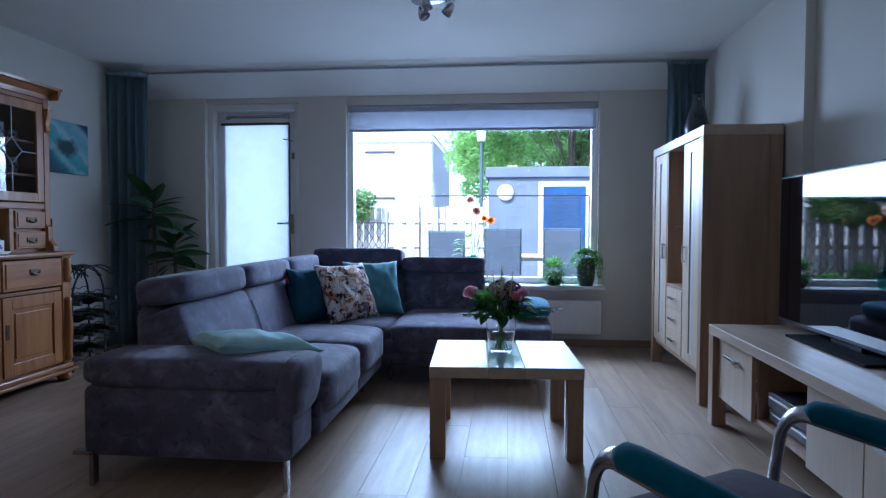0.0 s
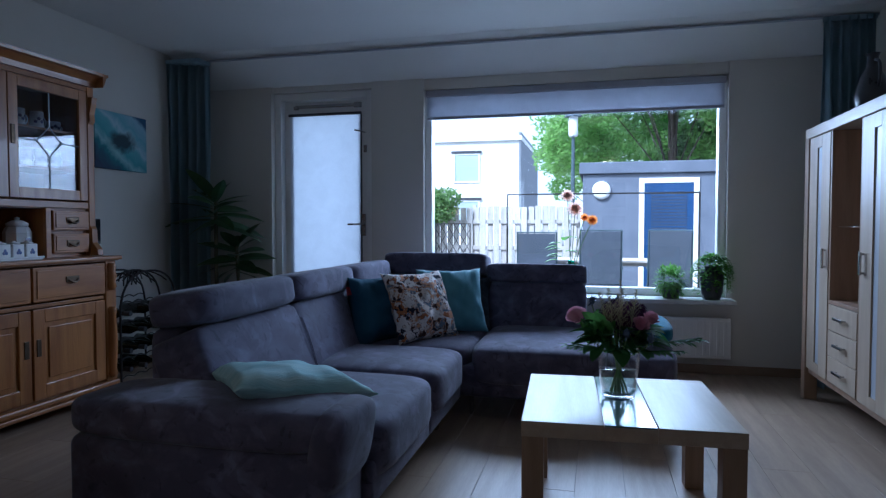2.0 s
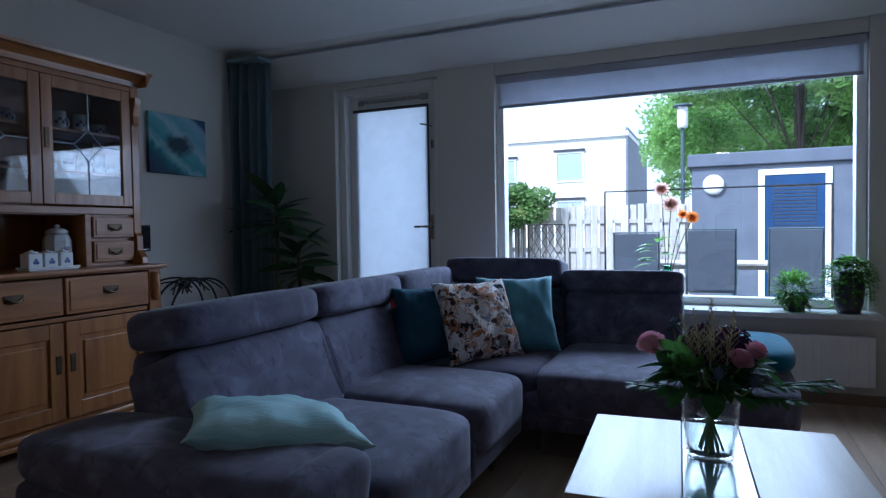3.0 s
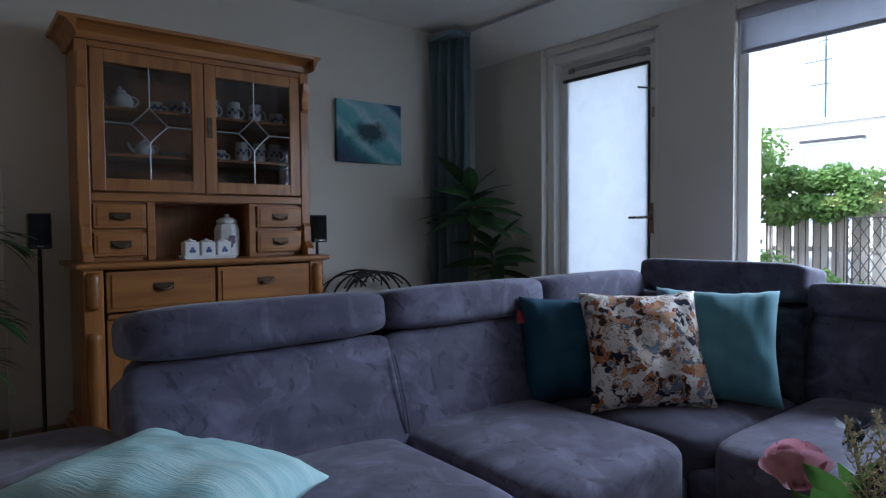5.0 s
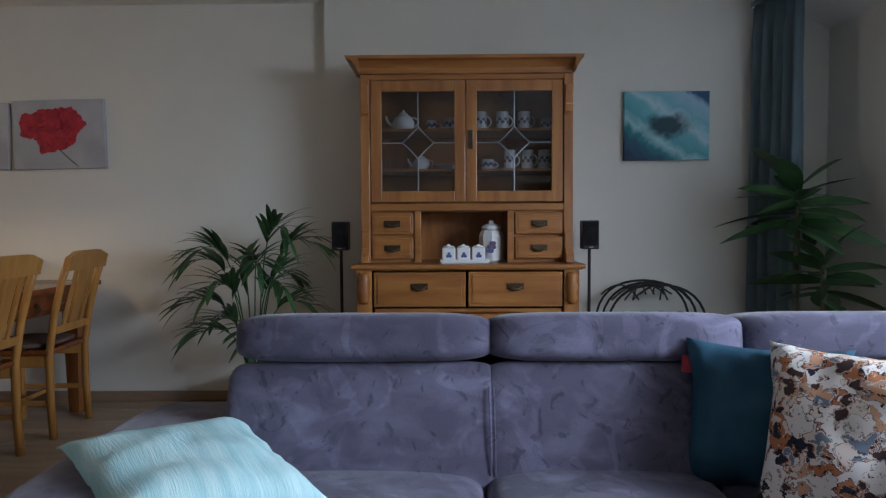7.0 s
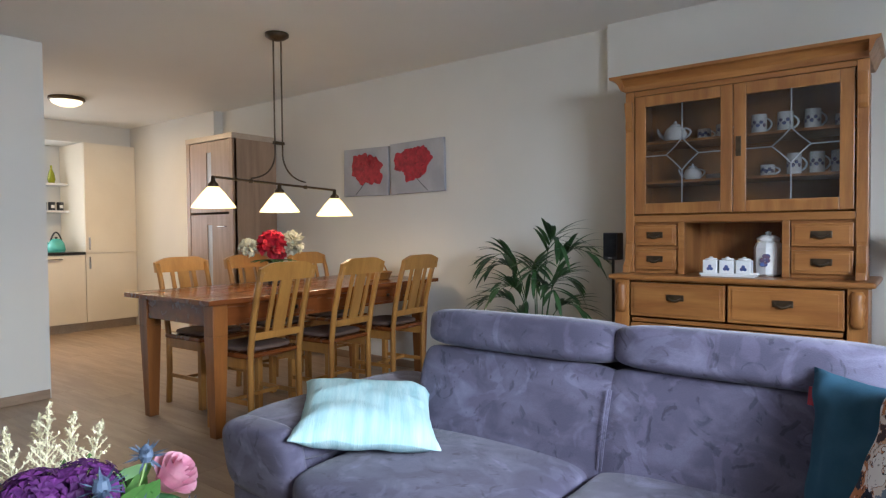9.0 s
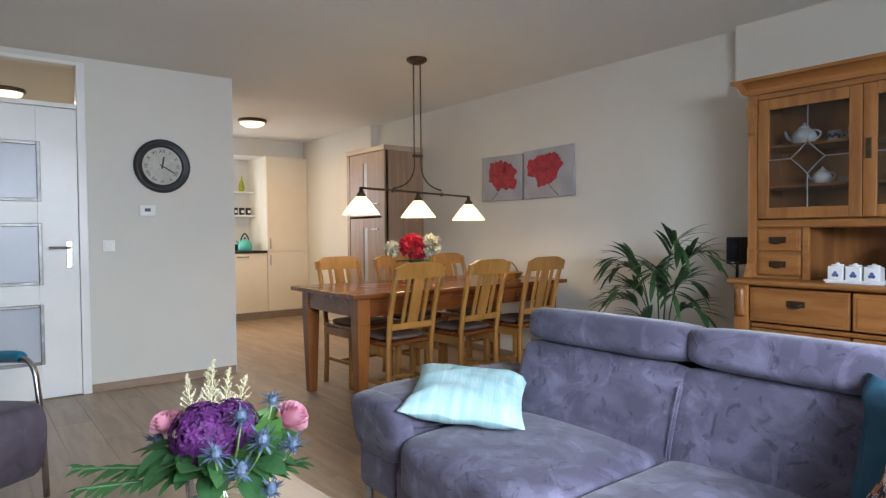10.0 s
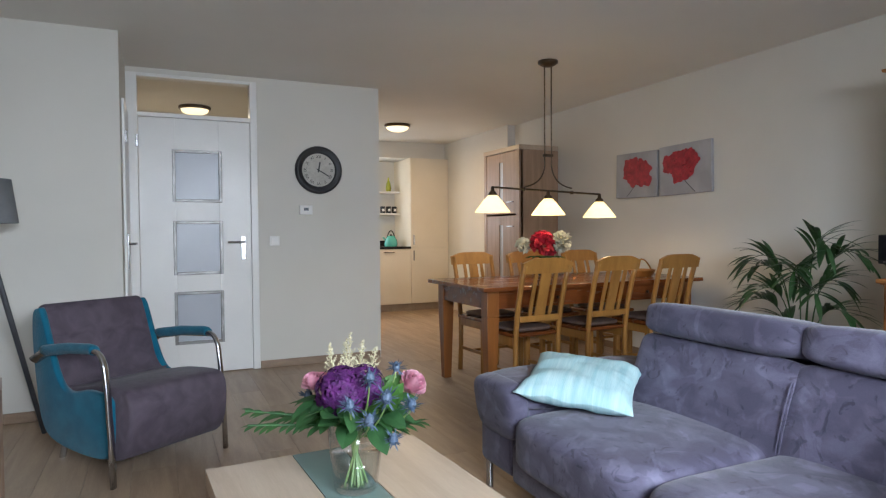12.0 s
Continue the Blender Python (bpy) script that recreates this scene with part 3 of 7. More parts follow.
def garden_door():
    d = tagged(new("door_1"), "white glazed garden door with a white pleated blind", "door", "", "structure")
    f = 0.06
    fb = BM()
    bx(fb, DX0 + 0.001, DX0 + f, 9.012, 9.132, 0.0, 2.133, 0.006)
    bx(fb, DX1 - f, DX1 - 0.001, 9.012, 9.132, 0.0, 2.133, 0.006)
    bx(fb, DX0 + f, DX1 - f, 9.012, 9.132, 2.075, 2.133, 0.006)
    bx(fb, DX0 + f, DX1 - f, 9.012, 9.162, -0.02, 0.03, 0.004)
    part("door_frame", fb, M_WHITE, d)
    a, b = DX0 + f + 0.004, DX1 - f - 0.004
    lb = BM()
    s = 0.085
    bx(lb, a, a + s, 9.072, 9.117, 0.034, 2.071, 0.005)
    bx(lb, b - s, b, 9.072, 9.117, 0.034, 2.071, 0.005)
    bx(lb, a + s, b - s, 9.072, 9.117, 1.97, 2.071, 0.005)
    bx(lb, a + s, b - s, 9.072, 9.117, 0.034, 0.30, 0.005)
    leafp = part("door_leaf", lb, M_WHITE, d)
    g = part("pane", box(a + s - 0.008, b - s + 0.008, 9.092, 9.098, 0.292, 1.978, 0), M_GLASS, d)
    g.visible_shadow = False
    hb = BM()
    bx(hb, b - 0.062, b - 0.026, 9.060, 9.072, 0.96, 1.14, 0.004)
    tube([(b - 0.044, 9.062, 1.055), (b - 0.044, 9.012, 1.055), (b - 0.06, 9.007, 1.055), (b - 0.16, 9.007, 1.055)], 0.009, 8, hb)
    part("door_handle", hb, M_CHROME, leafp, "brushed steel lever handle")
    hk = BM()
    tube([(b - 0.03, 9.062, 1.80), (b - 0.03, 9.012, 1.80), (b - 0.10, 9.007, 1.815)], 0.006, 8, hk)
    bx(hk, b - 0.045, b - 0.015, 9.064, 9.072, 1.64, 1.70, 0.004)
    part("catch", hk, M_CHROME, leafp)
    cl = BM()
    bx(cl, a + 0.10, b - 0.08, 9.054, 9.070, 2.015, 2.041, 0.004)
    bx(cl, a + 0.09, a + 0.13, 9.048, 9.072, 2.005, 2.033, 0.003)
    bx(cl, b - 0.12, b - 0.06, 9.046, 9.072, 2.005, 2.047, 0.003)
    part("door_closer", cl, M_CHROME, leafp)
    bl = thing("door_blind", pose(0, 0, 0), "white translucent blind covering the garden door pane", "blind")
    bb = BM()
    za, zb, nx, nz = 0.30, 1.955, 10, 40
    rows = []
    for i in range(nz + 1):
        z = za + (zb - za) * i / nz
        rows.append([bb.verts.new((a + 0.05 + (b - a - 0.12) * j / nx, 9.063 + 0.004 * noise.noise(Vector((j * 0.25, z * 3.1, 2.0))) + 0.0012 * math.sin(z * 90), z)) for j in range(nx + 1)])
    for r0, r1 in zip(rows, rows[1:]):
        for j in range(nx):
            bb.faces.new((r0[j], r0[j + 1], r1[j + 1], r1[j]))
    part("cloth", bb, M_SHEER, bl, "", True)
    part("head_rail", box(a + 0.04, b - 0.06, 9.052, 9.072, 1.95, 1.972, 0.004), M_POT, bl, "dark head rail")
    part("side_rail", box(b - 0.068, b - 0.058, 9.057, 9.072, 0.30, 1.955, 0.002), M_POT, bl, "dark side rail")


def curtain(x0, x1, y, amp, folds, label, depth_turn=0.0):
    c = thing("curtain", pose(0, 0, 0), label, "curtain", "curtains at the window")
    bm = BM()
    cols, rows = folds * 8, 12
    grid = []
    for j in range(rows + 1):
        z = 2.318 - (2.295) * j / rows
        flare = 0.8 + 0.25 * math.sin(math.pi * j / rows) + 0.1 * j / rows
        row = []
        for i in range(cols + 1):
            u = i / cols
            ph = u * folds * 2 * math.pi
            a = amp * flare * (1 if j > 0 else 0.6)
            px = x0 + (x1 - x0) * u + 0.012 * noise.noise(Vector((u * 7, z * 1.4, x0)))
            py = y + a * math.sin(ph + 0.5 * math.sin(z * 1.3 + u * 4)) + depth_turn * u + 0.01 * noise.noise(Vector((u * 9, z, 3 + x0)))
            row.append(bm.verts.new((px, py, z)))
        grid.append(row)
    for j in range(rows):
        for i in range(cols):
            bm.faces.new((grid[j][i], grid[j][i + 1], grid[j + 1][i + 1], grid[j + 1][i]))
    bmesh.ops.solidify(bm, geom=bm.faces[:], thickness=0.003)
    part("cloth", bm, M_CURT, c, "", True)
    tape = BM()
    bx(tape, x0, x1, y - 0.012, y + 0.012 + max(0, depth_turn), 2.295, 2.325, 0.004)
    part("heading_tape", tape, M_CURT, c)


def rail():
    r = thing("curtain_rail", pose(0, 8.64, 2.333), "slim grey curtain rail fixed below the ceiling edge", "curtain rail")
    part("track", box(XL + 0.005, XR - 0.005, -0.009, 0.009, -0.006, 0.008, 0.002), M_BLIND, r)


def radiator():
    r = thing("radiator", pose(1.09, 8.912, 0.12), "flat white panel radiator under the window", "radiator")
    part("panel", box(-0.75, 0.905, -0.055, -0.02, 0, 0.285, 0.008), M_WHITE, r)
    b = BM()
    for i in range(37):
        x = -0.73 + i * 0.0445
        bx(b, x, x + 0.03, -0.058, -0.054, 0.02, 0.265, 0.0015, 1)
    part("ribs", b, M_WHITE, r)
    part("bracket", box(-0.5, 0.6, -0.02, 0.043, 0.12, 0.16, 0.002), M_WHITE, r)


# ---- hall door ----
def hall_door():
    d = tagged(new("door_2"), "white hall door with three square frosted panes", "door", "", "structure")
    fb = BM()
    bx(fb, DRX0 - 0.055, DRX0, YB - 0.1, YB + 0.012, 0, 2.34, 0.004)
    bx(fb, DRX1, DRX1 + 0.078, YB - 0.1, YB + 0.012, 0, 2.34, 0.004)
    bx(fb, DRX0, DRX1, YB - 0.1, YB + 0.008, 2.012, 2.045, 0.004)
    bx(fb, DRX0, DRX1, YB - 0.1, YB + 0.008, 2.315, 2.34, 0.004)
    part("door_frame", fb, M_WHITE, d)
    t = part("transom_pane", box(DRX0, DRX1, YB - 0.05, YB - 0.044, 2.045, 2.315, 0), M_GLASS, d, "clear glass transom light")
    t.visible_shadow = False
    y0, y1 = YB - 0.035, YB + 0.005
    px0, px1 = 1.208, 1.525
    rows = [(0.268, 0.635), (0.815, 1.19), (1.385, 1.745)]
    lb = BM()
    bx(lb, DRX0 + 0.003, px0, y0, y1, 0.008, 2.008, 0.003)
    bx(lb, px1, DRX1 - 0.003, y0, y1, 0.008, 2.008, 0.003)
    z = 0.008
    for a, b in rows + [(2.008, 2.008)]:
        bx(lb, px0, px1, y0, y1, z, a, 0)
        z = b
    leafp = part("door_leaf", lb, M_WHITE, d)
    for a, b in rows:
        part("pane", box(px0, px1, y0 + 0.012, y0 + 0.026, a, b, 0), M_FROST, leafp, "frosted glass pane")
        sb = BM()
        s = 0.024
        bx(sb, px0 - s, px0, y1 - 0.004, y1 + 0.008, a - s, b + s, 0.003)
        bx(sb, px1, px1 + s, y1 - 0.004, y1 + 0.008, a - s, b + s, 0.003)
        bx(sb, px0, px1, y1 - 0.004, y1 + 0.008, a - s, a, 0.003)
        bx(sb, px0, px1, y1 - 0.004, y1 + 0.008, b, b + s, 0.003)
        part("pane_trim", sb, M_TRIMST, leafp, "satin steel glazing trim")
    hb = BM()
    bx(hb, DRX0 + 0.045, DRX0 + 0.083, y1, y1 + 0.009, 0.90, 1.09, 0.008, 3)
    tube([(DRX0 + 0.064, y1 + 0.005, 1.045), (DRX0 + 0.064, y1 + 0.05, 1.045), (DRX0 + 0.08, y1 + 0.055, 1.045), (DRX0 + 0.19, y1 + 0.055, 1.045)], 0.0095, 10, hb)
    part("door_handle", hb, M_CHROME, leafp, "brushed steel lever handle on a plate")
    for z in (0.25, 1.78):
        part("hinge", box(DRX1 - 0.006, DRX1 + 0.016, y1, y1 + 0.016, z, z + 0.09, 0.003), M_CHROME, d)
    # cupboard door in the return wall beside it
    e = tagged(new("door_3"), "white closed door in the return wall beside the armchair", "door", "", "structure")
    part("door_leaf", box(JOG - 0.018, JOG - 0.001, 3.03, 3.62, 0.008, 2.01, 0.003), M_WHITE, e)
    h = BM()
    tube([(JOG - 0.018, 3.56, 1.05), (JOG - 0.065, 3.56, 1.05), (JOG - 0.07, 3.545, 1.05), (JOG - 0.07, 3.45, 1.05)], 0.009, 8, h)
    bx(h, JOG - 0.028, JOG - 0.018, 3.54, 3.58, 0.88, 1.12, 0.003)
    part("door_handle", h, M_CHROME, e)
    part("hinge", box(JOG - 0.03, JOG - 0.018, 3.60, 3.625, 1.72, 1.80, 0.002), M_CHROME, e)


window()
garden_door()
rail()
curtain(-2.165, -1.87, 8.50, 0.045, 5, "blue-grey pleated curtain drawn into the corner beside the garden door", 0.13)
curtain(2.44, 2.735, 8.60, 0.04, 6, "blue-grey pleated curtain drawn aside behind the display cabinet")
radiator()
hall_door()
skirting()


# ---- corner sofa ----
def leg_chrome(parent, x, y, h=0.135):
    """A bent flat-bar foot: an upright strap under a short top plate."""
    b = BM()
    bx(b, x - 0.006, x + 0.012, y - 0.02, y + 0.02, 0, h, 0.004)
    bx(b, x - 0.075, x + 0.012, y - 0.02, y + 0.02, h - 0.014, h + 0.004, 0.004)
    part("leg", b, M_CHROME, parent, "polished chrome sofa foot")


def sofa():
    s = thing("corner_sofa", pose(0.125, 0.11, 0), "mauve-grey velvet corner sofa with adjustable headrests", "sofa")
    # base of both wings
    b = BM()
    bx(b, -0.60, 0.24, 5.78, 8.34, 0.125, 0.29, 0.03, 3)
    part("base_long", b, M_VELVET, s, "", True)
    b = BM()
    bx(b, 0.245, 1.35, 7.38, 8.34, 0.125, 0.29, 0.03, 3)
    part("base_short", b, M_VELVET, s, "", True)
    # arm: upright panel with a padded top that rolls over the front
    b = BM()
    bx(b, -0.605, 0.255, 5.70, 5.985, 0.115, 0.40, 0.035, 4)
    a = part("arm", b, M_VELVET, s, "", True)
    b = BM()
    soft(b, 0.90, 0.345, 0.13, 5, 12, pose(-0.185, 5.86, 0.452))
    soft(b, 0.11, 0.335, 0.24, 4, 12, pose(0.238, 5.862, 0.392, 0, 9, 0))
    part("arm_pad", b, M_VELVET, a, "", True)
    # seats
    for y0, y1 in ((6.01, 6.735), (6.74, 7.35)):
        b = BM()
        soft(b, 0.80, y1 - y0, 0.21, 7, 14, pose(-0.09, (y0 + y1) / 2, 0.297), 0.016)
        part("seat", b, M_VELVET, s, "", True)
    b = BM()
    soft(b, 0.80, 0.93, 0.21, 7, 14, pose(-0.09, 7.82, 0.297), 0.01)
    part("seat", b, M_VELVET, s, "", True)
    b = BM()
    soft(b, 0.72, 0.94, 0.21, 7, 14, pose(0.67, 7.81, 0.297), 0.012)
    part("seat", b, M_VELVET, s, "", True)
    b = BM()
    soft(b, 0.35, 0.94, 0.21, 5, 14, pose(1.205, 7.81, 0.297), 0.012)
    part("seat", b, M_VELVET, s, "", True)
    # front borders under the seats
    for y0, y1 in ((6.005, 6.735), (6.74, 7.37)):
        b = BM()
        bx(b, 0.225, 0.275, y0, y1, 0.12, 0.275, 0.02, 3)
        part("front_border", b, M_VELVET, s, "", True)
    # backs of the long wing, leaning
    for y0, y1 in ((6.04, 6.758), (6.762, 7.47), (7.474, 8.12)):
        b = BM()
        soft(b, 0.22, y1 - y0 + 0.05, 0.40, 11, 24, pose(-0.408, (y0 + y1) / 2, 0.465, 0, -21, 0))
        back = part("backrest", b, M_VELVET, s, "", True)
        b = BM()
        soft(b, 0.27, y1 - y0 + 0.026, 0.14, 5, 24, pose(-0.478, (y0 + y1) / 2, 0.738, 0, -8, 0))
        part("headrest", b, M_VELVET, back, "", True)
    b = BM()
    bx(b, -0.60, -0.47, 6.05, 8.34, 0.28, 0.67, 0.05, 3)
    part("back_shell", b, M_VELVET, s, "", True)
    # stitched double seams on the backs
    for y in (6.76, 7.472):
        b = BM()
        for dy in (-0.006, 0.006):
            tube([(-0.268, y + dy, 0.40), (-0.288, y + dy, 0.47), (-0.315, y + dy, 0.55), (-0.345, y + dy, 0.62)], 0.0025, 5, b)
        part("seam", b, M_VELVET, s)
    # backs of the short wing; the first headrest stands raised
    for x0, x1, hz, hh in ((-0.435, 0.268, 0.775, 0.15), (0.273, 0.908, 0.722, 0.125)):
        b = BM()
        soft(b, x1 - x0 + 0.004, 0.20, 0.47, 9, 14, pose((x0 + x1) / 2, 8.21, 0.45, -12, 0, 0))
        back = part("backrest", b, M_VELVET, s, "", True)
        b = BM()
        soft(b, x1 - x0 + 0.006, 0.25, hh, 8, 16, pose((x0 + x1) / 2, 8.27, hz, -8, 0, 0))
        part("headrest", b, M_VELVET, back, "", True)
    b = BM()
    bx(b, -0.60, 0.90, 8.27, 8.40, 0.15, 0.70, 0.04, 3)
    part("back_shell", b, M_VELVET, s, "", True)
    for x, y in ((0.222, 5.738), (-0.566, 5.715), (0.18, 7.2), (0.30, 7.52), (1.26, 7.52), (1.26, 8.25), (-0.52, 8.2)):
        leg_chrome(s, x, y)


def cushion(name, m, w, material, label, h=0.17, wave=0.02):
    c = thing(name, m, label, "cushion", "scatter cushions on the sofa")
    part("cover", pillow(w, w, h, 24, None, wave), material, c, "", True)
    return c


def patterned():
    """Printed cotton: overlapping rounded patches of cream, rust, black and slate."""
    m = bpy.data.materials.new("printed_cotton")
    m.use_nodes = True
    n, L = m.node_tree.nodes, m.node_tree.links
    b = n["Principled BSDF"]
    tc = n.new("ShaderNodeTexCoord")
    nz = n.new("ShaderNodeTexNoise")
    nz.inputs["Scale"].default_value, nz.inputs["Detail"].default_value = 20, 8
    L.new(tc.outputs["Object"], nz.inputs["Vector"])
    mixv = n.new("ShaderNodeMix")
    mixv.data_type = "RGBA"
    mixv.inputs["Factor"].default_value = 0.13
    L.new(tc.outputs["Object"], mixv.inputs["A"])
    L.new(nz.outputs["Color"], mixv.inputs["B"])
    vo = n.new("ShaderNodeTexVoronoi")
    vo.inputs["Scale"].default_value = 34
    vo.feature, vo.inputs["Randomness"].default_value = "SMOOTH_F1", 1.0
    vo.inputs["Smoothness"].default_value = 0.35
    L.new(mixv.outputs["Result"], vo.inputs["Vector"])
    sep = n.new("ShaderNodeSeparateColor")
    L.new(vo.outputs["Color"], sep.inputs[0])
    cr = n.new("ShaderNodeValToRGB")
    cr.color_ramp.interpolation = "CONSTANT"
    e = cr.color_ramp.elements
    cols = ((0.0, (0.62, 0.58, 0.55)), (0.36, (0.02, 0.024, 0.04)), (0.47, (0.36, 0.14, 0.06)), (0.57, (0.58, 0.50, 0.44)), (0.70, (0.14, 0.17, 0.22)), (0.80, (0.50, 0.27, 0.15)), (0.89, (0.05, 0.03, 0.03)))
    e[0].position, e[0].color = 0.0, (*cols[0][1], 1)
    e[1].position, e[1].color = cols[1][0], (*cols[1][1], 1)
    for p, c in cols[2:]:
        q = e.new(p)
        q.color = (*c, 1)
    L.new(sep.outputs[0], cr.inputs[0])
    v2 = n.new("ShaderNodeTexVoronoi")
    v2.inputs["Scale"].default_value = 60
    L.new(mixv.outputs["Result"], v2.inputs["Vector"])
    mr = n.new("ShaderNodeMapRange")
    mr.inputs["From Min"].default_value, mr.inputs["From Max"].default_value = 0.16, 0.30
    mr.inputs["To Min"].default_value, mr.inputs["To Max"].default_value = 0.35, 1.1
    L.new(v2.outputs["Distance"], mr.inputs["Value"])
    hs = n.new("ShaderNodeHueSaturation")
    L.new(cr.outputs[0], hs.inputs["Color"])
    L.new(mr.outputs[0], hs.inputs["Value"])
    L.new(hs.outputs[0], b.inputs["Base Color"])
    b.inputs["Roughness"].default_value = 0.9
    b.inputs["Specular IOR Level"].default_value = 0.2
    return m


sofa()
M_PRINT = patterned()
c1 = cushion("cushion", pose(-0.10, 7.565, 0.565, 82, 0, 62), 0.39, M_BLUECUSH, "dark blue cotton cushion with a small red tag")
part("tag", box(-0.205, -0.17, 0.10, 0.145, -0.004, 0.004, 0.001), M_RED, c1, "small red fabric tag")
cushion("cushion", pose(0.118, 7.68, 0.582, 63, 0, 53), 0.425, M_PRINT, "cushion with a busy printed pattern in cream, rust and black")
cushion("cushion", pose(0.25, 7.905, 0.59, 66, 0, 28), 0.41, M_AQUA, "plain aqua velour cushion")
cushion("cushion", pose(0.265, 8.165, 0.535, 70, 0, 12), 0.36, M_DARKCUSH, "dark fringed cushion behind the aqua one")
cushion("cushion", Matrix.Translation((0.09, 6.16, 0.505)) @ pose(0, 0, 0, -10.5, 2.5, 0) @ pose(0, 0, 0, 0, 0, 43), 0.455, M_PALE, "pale aqua striped quilted cushion lying over the sofa arm", 0.135, 0.014)
th = thing("throw", pose(1.355, 7.95, 0.405), "petrol blue folded woollen throw on the sofa end", "throw")
part("cloth", soft(BM(), 0.30, 0.60, 0.12, 3.2, 12, pose(0, 0, 0.055)), M_TEAL, th, "", True)


# ---- coffee table ----
def coffee_table():
    t = thing("coffee_table", pose(1.187, 6.572, 0, 0, 0, 3), "light oak coffee table with a satin glass inlay", "coffee table")
    w, d, h = 0.34, 0.327, 0.415
    for x0, x1 in ((-w, -0.082), (0.082, w)):
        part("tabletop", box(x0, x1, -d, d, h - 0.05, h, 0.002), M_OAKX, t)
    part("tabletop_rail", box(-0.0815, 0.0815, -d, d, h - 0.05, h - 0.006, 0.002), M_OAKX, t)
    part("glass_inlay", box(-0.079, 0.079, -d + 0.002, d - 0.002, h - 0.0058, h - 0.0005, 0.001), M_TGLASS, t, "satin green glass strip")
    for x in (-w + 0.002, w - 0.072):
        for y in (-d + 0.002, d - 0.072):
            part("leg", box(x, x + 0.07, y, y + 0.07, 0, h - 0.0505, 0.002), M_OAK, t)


coffee_table()


# ---- display cabinet and television unit ----
def handle_bar(p, x, y0, y1, z, parent, vertical=False):
    b = BM()
    if vertical:
        bx(b, x - 0.022, x - 0.012, y0, y1, z - 0.055, z + 0.055, 0.002)
        bx(b, x - 0.014, x, y0 + 0.004, y1 - 0.004, z - 0.05, z - 0.04, 0.001)
        bx(b, x - 0.014, x, y0 + 0.004, y1 - 0.004, z + 0.04, z + 0.05, 0.001)
    else:
        bx(b, x - 0.026, x - 0.016, y0, y1, z - 0.008, z + 0.008, 0.003)
        bx(b, x - 0.018, x, y0 + 0.006, y0 + 0.014, z - 0.004, z + 0.004, 0.001)
        bx(b, x - 0.018, x, y1 - 0.014, y1 - 0.006, z - 0.004, z + 0.004, 0.001)
    part(p, b, M_CHROME, parent, "brushed steel bar handle")


def display_cabinet():
    c = thing("display_cabinet", pose(0, 0, 0), "tall light oak display cabinet with narrow glass door strips", "cabinet")
    x0, x1, y0, y1, h = 2.312, 2.748, 7.222, 8.45, 1.615
    b = BM()
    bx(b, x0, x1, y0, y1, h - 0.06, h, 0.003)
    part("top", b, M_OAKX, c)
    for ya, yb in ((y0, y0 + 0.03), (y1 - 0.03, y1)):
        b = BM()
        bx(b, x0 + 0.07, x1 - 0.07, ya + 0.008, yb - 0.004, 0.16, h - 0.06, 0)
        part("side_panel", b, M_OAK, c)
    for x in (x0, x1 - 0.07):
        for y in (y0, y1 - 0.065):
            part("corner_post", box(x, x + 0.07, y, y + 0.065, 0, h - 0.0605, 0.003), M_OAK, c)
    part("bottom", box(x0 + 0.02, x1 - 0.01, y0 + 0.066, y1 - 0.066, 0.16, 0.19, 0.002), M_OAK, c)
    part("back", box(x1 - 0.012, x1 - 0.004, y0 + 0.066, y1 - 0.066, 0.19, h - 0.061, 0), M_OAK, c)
    # doors at both sides, open shelf and three drawers between
    ya, yb, yc, yd = y0 + 0.07, y0 + 0.40, y1 - 0.40, y1 - 0.07
    for a, b_, k in ((ya, yb, 1), (yc, yd, 0)):
        d = BM()
        gx0, gx1 = (a + b_) / 2 - 0.035, (a + b_) / 2 + 0.035
        bx(d, x0 + 0.006, x0 + 0.028, a, gx0, 0.195, h - 0.065, 0.002)
        bx(d, x0 + 0.006, x0 + 0.028, gx1, b_, 0.195, h - 0.065, 0.002)
        bx(d, x0 + 0.006, x0 + 0.028, gx0, gx1, h - 0.13, h - 0.065, 0)
        bx(d, x0 + 0.006, x0 + 0.028, gx0, gx1, 0.195, 0.25, 0)
        dp = part("door", d, M_BIRCH, c, "pale birch door with a glass strip")
        part("glass_strip", box(x0 + 0.013, x0 + 0.018, gx0 - 0.004, gx1 + 0.004, 0.247, h - 0.127, 0), M_FROST, dp, "frosted glass strip")
        yy = b_ - 0.05 if k else a + 0.03
        handle_bar("handle", x0 + 0.006, yy, yy + 0.018, 0.86, dp, True)
    for y in (yb + 0.004, yc - 0.022):
        part("upright", box(x0 + 0.01, x1 - 0.014, y, y + 0.018, 0.19, h - 0.062, 0.001), M_OAK, c)
    part("shelf", box(x0 + 0.03, x1 - 0.014, yb + 0.023, yc - 0.023, 1.03, 1.038, 0.001), M_GLASS, c, "glass shelf")
    part("shelf", box(x0 + 0.01, x1 - 0.014, yb + 0.023, yc - 0.023, 0.62, 0.638, 0.001), M_OAK, c)
    for i in range(3):
        z0 = 0.197 + i * 0.141
        d = part("drawer", box(x0 + 0.006, x0 + 0.026, yb + 0.024, yc - 0.024, z0, z0 + 0.137, 0.002), M_BIRCH, c, "pale birch drawer front")
        ym = (yb + yc) / 2
        handle_bar("handle", x0 + 0.006, ym - 0.06, ym + 0.06, z0 + 0.075, d)


